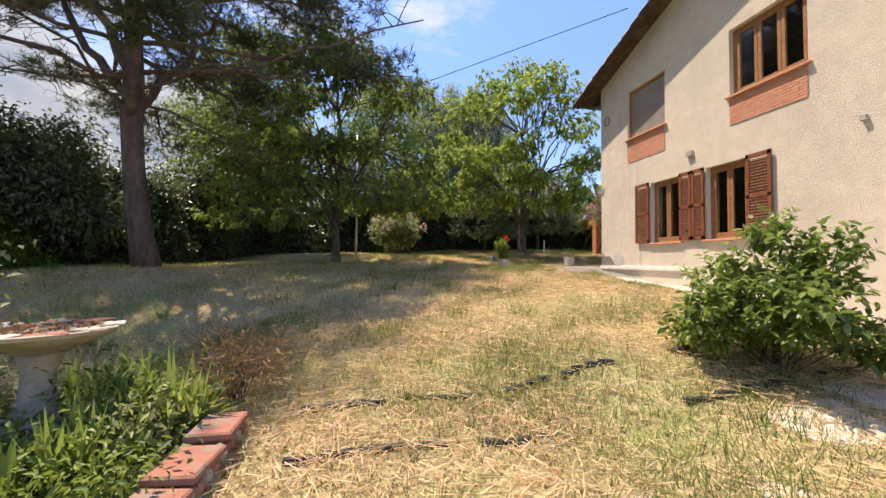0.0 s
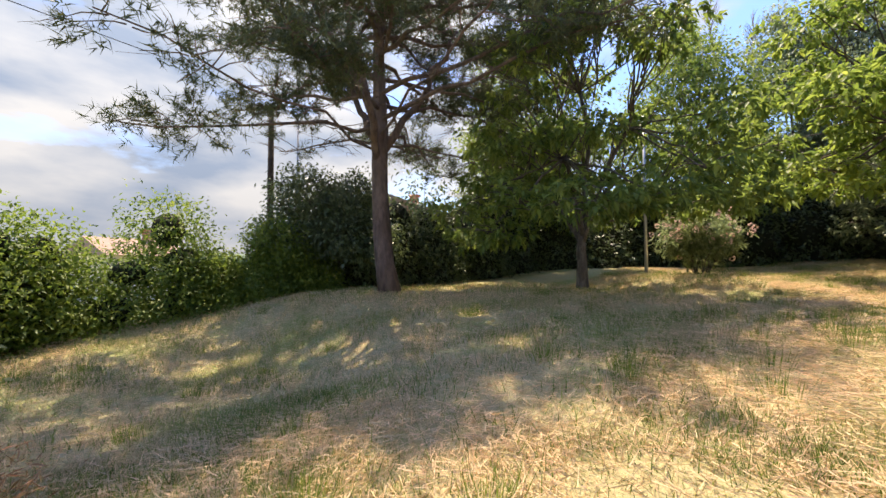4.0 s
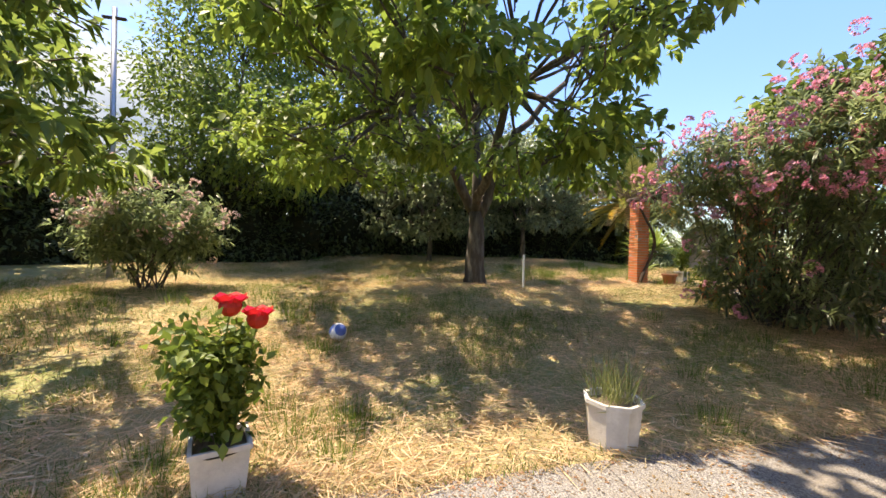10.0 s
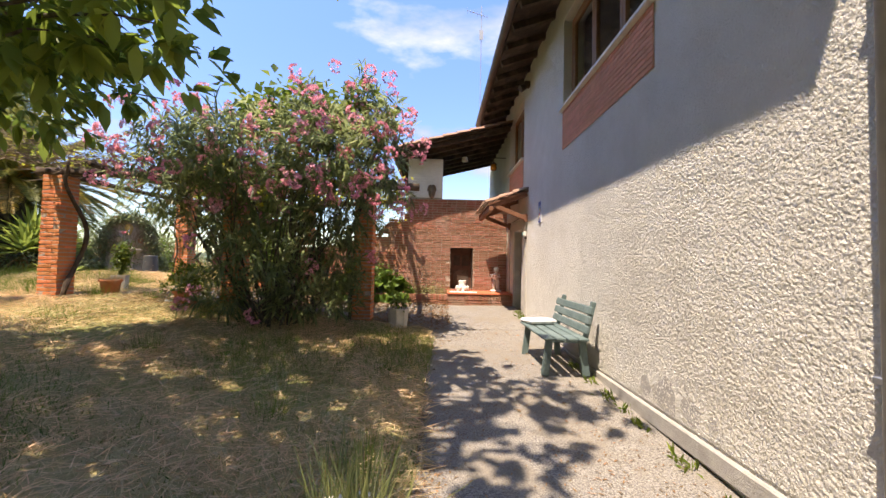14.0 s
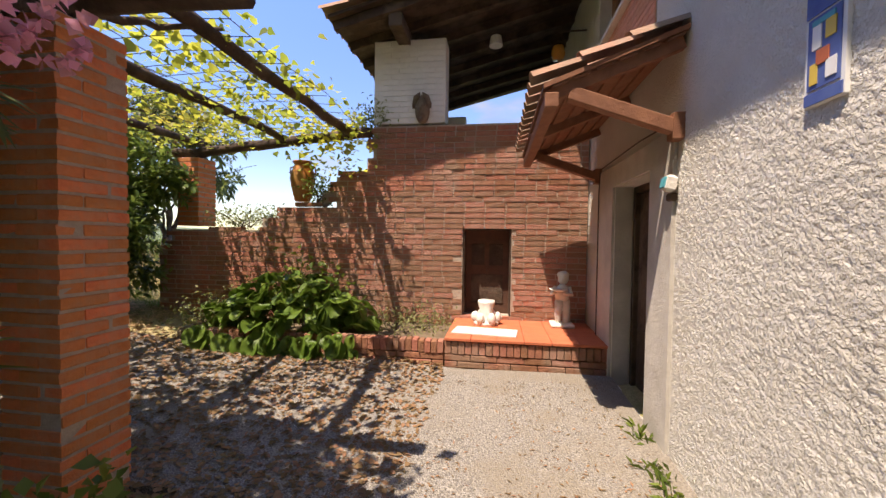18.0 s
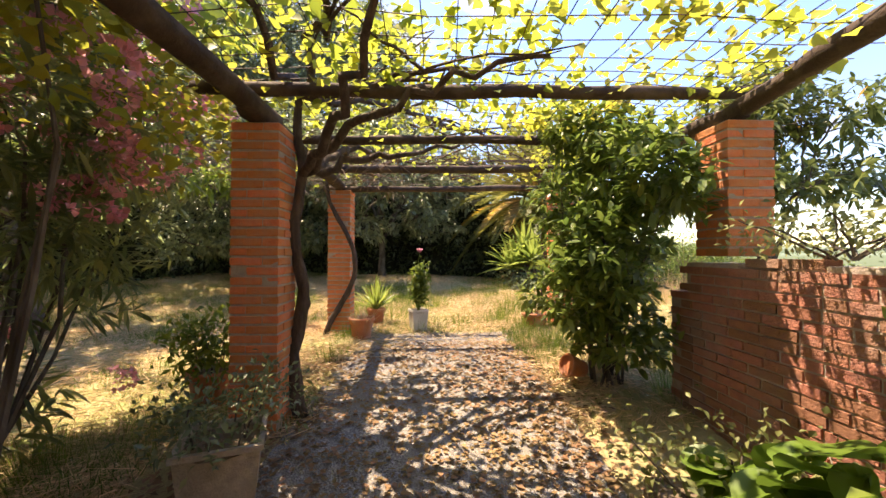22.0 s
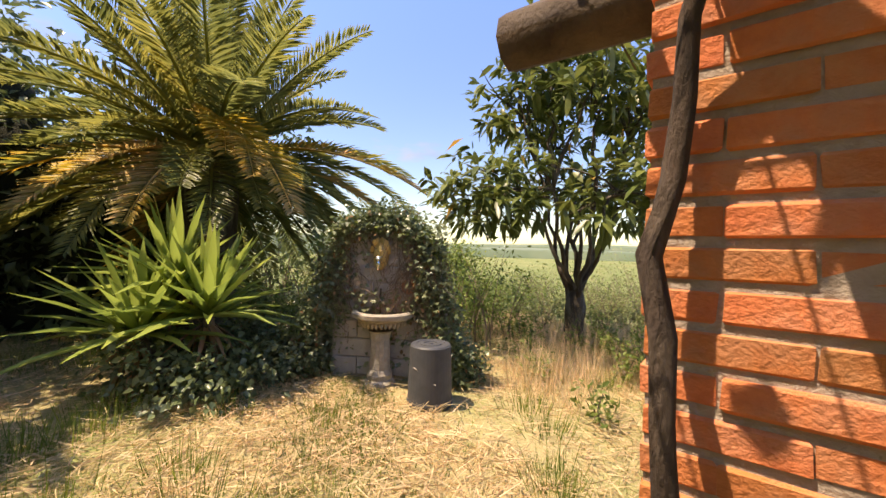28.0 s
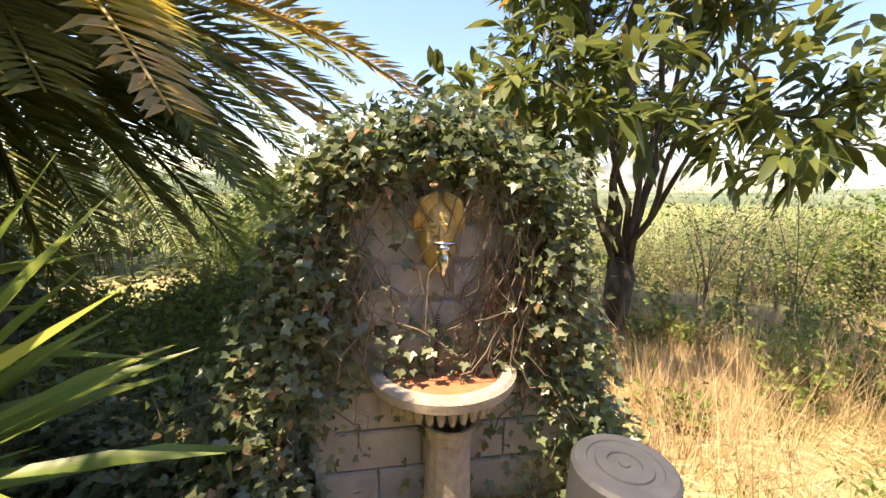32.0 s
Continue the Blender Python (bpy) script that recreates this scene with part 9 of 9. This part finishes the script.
def build_grass():
    # standing green blades, in patches
    x, y = scatter(300000, NEAR)
    ok = ~on_paving(x, y, 0.12)
    x, y = x[ok], y[ok]
    g = green_mask(x, y)
    keep = rng.random(len(x)) < np.clip(0.52 + 0.6 * g, 0.25, 1)
    x, y, g = x[keep], y[keep], g[keep]
    pos = np.stack([x, y, ground(x, y) - 0.012], 1)
    way = rng.normal(size=pos.shape) * 0.38
    way[:, 2] = 1
    v, f = blades(pos, way, np.clip(0.09 + 0.06 * g, 0.06, 0.17) * rng.uniform(0.6, 1.5, len(x)), 0.009)
    tagged(new("grass", tri_mesh("grass", v, f, M["grass"])), "sparse green and yellowing grass blades on the lawn", "grass", kind="stuff")
    # longer uneven growth on the middle of the lawn
    x, y = rng.uniform(-6.0, 8.0, 60000), rng.uniform(-16.5, -4.5, 60000)
    k = (green_mask(x * 1.7, y * 1.7) > 0.05) | (rng.random(60000) < 0.25)
    x, y = x[k], y[k]
    pos = np.stack([x, y, ground(x, y) - 0.02], 1)
    way = rng.normal(size=pos.shape) * 0.35
    way[:, 2] = 1
    h = len(x) * 3 // 5
    v, f = blades(pos[:h], way[:h], rng.uniform(0.08, 0.2, h), 0.013)
    tagged(new("dry_grass", tri_mesh("dry_grass", v, f, M["straw"])), "longer dry grass on the middle of the lawn", "grass", kind="stuff")
    v, f = blades(pos[h:], way[h:], rng.uniform(0.10, 0.22, len(x) - h), 0.012)
    tagged(new("grass", tri_mesh("grass", v, f, M["grass"])), "longer uneven grass on the middle of the lawn", "grass", kind="stuff")
    # mown stubble
    x, y = scatter(195000, NEAR)
    ok = ~on_paving(x, y, 0.10)
    x, y = x[ok], y[ok]
    pos = np.stack([x, y, ground(x, y) - 0.012], 1)
    way = rng.normal(size=pos.shape) * 0.7
    way[:, 2] = 0.8
    v, f = blades(pos, way, rng.uniform(0.04, 0.11, len(x)), 0.009)
    tagged(new("stubble", tri_mesh("stubble", v, f, M["straw"])), "short dry mown stubble of the lawn", "grass", kind="stuff")
    # lying straw, gathered in swathes
    x, y = scatter(290000, NEAR)
    pad = on_paving(x, y, 0.0)
    edge = on_paving(x, y, 0.12)
    rim = ~on_paving(x, y, 0.5)
    heap = np.sin(x * 3.1 + 1.7 * np.sin(y * 1.3)) * np.cos(y * 2.7 + np.sin(x * 2.2)) > -0.15
    drift = (np.sin(x * 2.3 + 2.0) * np.cos(y * 1.9 + 0.6) > 0.45) & (x < 0.5) & (y < 7)
    keep = ((~pad) & (heap | (rng.random(len(x)) < 0.45))) | ((~edge) & (rng.random(len(x)) < 0.5)) | (drift & (rng.random(len(x)) < 0.45)) | (rim & (rng.random(len(x)) < 0.22) & (heap | (x < -6.8))) | ((rng.random(len(x)) < 0.05) & (x < 0.5) & (y < 8)) | ((x < -7.0) & (rng.random(len(x)) < np.clip((-6.9 - x) * 0.7, 0, 0.8)))
    keep &= ~((x > -0.02) & (y > -0.02)) & ~((y > 7.9) & (x > -5.3) & (y < 9.3))
    x, y = x[keep], y[keep]
    pos = np.stack([x, y, ground(x, y) + rng.uniform(0.012, 0.07, len(x)) ** 1.0], 1)
    pos[:, 2] = np.where(on_paving(x, y, 0.0), ground(x, y) + rng.uniform(0.015, 0.03, len(x)), pos[:, 2])
    a = rng.uniform(0, 6.283, len(x)) * 0.55 + 2.5 * np.sin(x * 0.8) * np.cos(y * 0.7)
    way = np.stack([np.cos(a), np.sin(a), rng.normal(size=len(x)) * 0.16], 1)
    v, f = blades(pos, way, rng.uniform(0.07, 0.28, len(x)), 0.0085)
    tagged(new("straw", tri_mesh("straw", v, f, M["straw"])), "dry mown straw lying over the lawn", "straw", kind="stuff")
    # tall tufts
    q = random.Random(21)
    chunks = []
    for _ in range(260):
        b = q.choice(NEAR + [(-8.0, 3.0, -7.0, -2.0, 1), (-2.5, 3.5, -5.0, -2.0, 1)])
        cx, cy = q.uniform(b[0], b[1]), q.uniform(b[2], b[3])
        if on_paving(np.array([cx]), np.array([cy]), -0.1)[0]:
            continue
        n = 90
        px, py = cx + rng.normal(size=n) * 0.09, cy + rng.normal(size=n) * 0.09
        pos = np.stack([px, py, ground(px, py) - 0.02], 1)
        way = np.stack([(px - cx) * 2.2, (py - cy) * 2.2, np.ones(n)], 1) + rng.normal(size=(n, 3)) * 0.12
        chunks.append(blades(pos, way, rng.uniform(0.12, 0.30, n), 0.008))
    for _ in range(46):
        cx, cy = q.uniform(-13.0, -8.9), q.uniform(2.0, 9.0)
        n = 110
        px, py = cx + rng.normal(size=n) * 0.14, cy + rng.normal(size=n) * 0.14
        pos = np.stack([px, py, ground(px, py) - 0.02], 1)
        way = np.stack([(px - cx) * 1.5, (py - cy) * 1.5, np.ones(n)], 1) + rng.normal(size=(n, 3)) * 0.12
        chunks.append(blades(pos, way, rng.uniform(0.15, 0.4, n), 0.008))
    v, f = join(chunks)
    tagged(new("grass", tri_mesh("grass", v, f, M["l_hedge"])), "taller green grass tufts on the lawn", "grass", kind="stuff")
    # rank dry growth round the loquat and behind the fountain
    n = 42000
    x, y = rng.uniform(-15.5, -6.5, n), rng.uniform(12.1, 16.5, n)
    ok = (np.sin(x * 2.1) * np.cos(y * 1.7) > -0.45)
    x, y = x[ok], y[ok]
    pos = np.stack([x, y, ground(x, y) - 0.03], 1)
    way = rng.normal(size=pos.shape) * 0.4
    way[:, 2] = 1
    v, f = blades(pos, way, rng.uniform(0.07, 0.32, len(x)), 0.008)
    n = 5200
    x, y = rng.uniform(-10.6, -7.4, n), rng.uniform(11.4, 14.2, n)
    ok = np.sin(x * 3.3 + 0.6) * np.cos(y * 2.9) > 0.0
    pos = np.stack([x[ok], y[ok], ground(x[ok], y[ok]) - 0.03], 1)
    way = rng.normal(size=pos.shape) * 0.3
    way[:, 2] = 1
    v, f = join([(v, f), blades(pos, way, rng.uniform(0.3, 0.85, len(pos)), 0.006)])
    tagged(new("tall_grass", tri_mesh("tall_grass", v, f, M["straw"])), "rank tall grass and dry stalks beyond the lawn", "grass", kind="stuff")
    # weeds along the wall foot
    chunks = []
    for k in range(26):
        cx, cy = -0.1 - 0.08 * q.random(), q.uniform(0.2, 7.0)
        n = 14
        pos = np.stack([cx + rng.normal(size=n) * 0.03, cy + rng.normal(size=n) * 0.05, np.full(n, gz(cx, cy) + 0.01)], 1)
        way = rng.normal(size=(n, 3)) * 0.5 + np.array([-0.3, 0, 0.9])
        chunks.append(leaves(pos, way, rng.uniform(0.05, 0.13, n), 0.022, 0.2, 0.2))
    v, f = join(chunks)
    tagged(new("weeds", tri_mesh("weeds", v, f, M["l_green"])), "small green weeds at the foot of the wall", "weeds", kind="stuff")
    # specks of dry leaf and chaff swept to the path's edges
    n = 9000
    x, y = -1.95 + 1.85 * rng.random(n) ** 2.0, rng.uniform(-1.7, 7.6, n)
    y = np.where(rng.random(n) < 0.25, rng.uniform(-1.7, 0.0, n), y)
    x = np.where((y < 0) & (rng.random(n) < 0.7), rng.uniform(-1.9, 1.5, n), x)
    k = (np.sin(x * 4.1 + 1.3 * np.sin(y * 1.9)) * np.cos(y * 2.3) > -0.2) | (rng.random(n) < 0.3)
    x, y = x[k], y[k]
    pos = np.stack([x, y, ground(x, y) + 0.017], 1)
    a = rng.uniform(0, 6.283, len(x))
    way = np.stack([np.cos(a), np.sin(a), rng.uniform(0.0, 0.15, len(x))], 1)
    v, f = leaves(pos, way, rng.uniform(0.012, 0.05, len(x)), rng.uniform(0.005, 0.016, len(x)), 0.1, 0.0, side=np.tile([[0.1, 0.1, 1.0]], (len(x), 1)))
    tagged(new("chaff", tri_mesh("chaff", v, f, M["dead"])), "brown chaff and bits of leaf on the paving", "litter", kind="stuff")
    # fallen leaves under the pergola
    n = 13000
    x, y = rng.uniform(-7.6, -1.6, n), rng.uniform(5.3, 8.0, n)
    y = np.where(rng.random(n) < 0.32, np.where(rng.random(n) < 0.5, 5.5, 7.85) + rng.normal(size=n) * 0.28, y)
    x[:90], y[:90] = rng.uniform(-2.2, -0.3, 90), rng.uniform(1.6, 5.5, 90)
    pos = np.stack([x, y, ground(x, y) + 0.02], 1)
    a = rng.uniform(0, 6.283, n)
    way = np.stack([np.cos(a), np.sin(a), rng.uniform(-0.02, 0.12, n)], 1)
    v, f = leaves(pos, way, rng.uniform(0.025, 0.07, n), rng.uniform(0.015, 0.045, n), 0.2, 0.0, side=np.stack([rng.normal(size=n) * 0.3, rng.normal(size=n) * 0.3, np.ones(n)], 1))
    tagged(new("fallen_leaves", tri_mesh("fallen_leaves", v, f, M["dead"])), "fallen dry vine leaves on the paving", "leaves", kind="stuff")


build_grass()

# ---- bricks ----
build_brick_wall()
for p in PILLARS.values():
    build_pillar(*p)
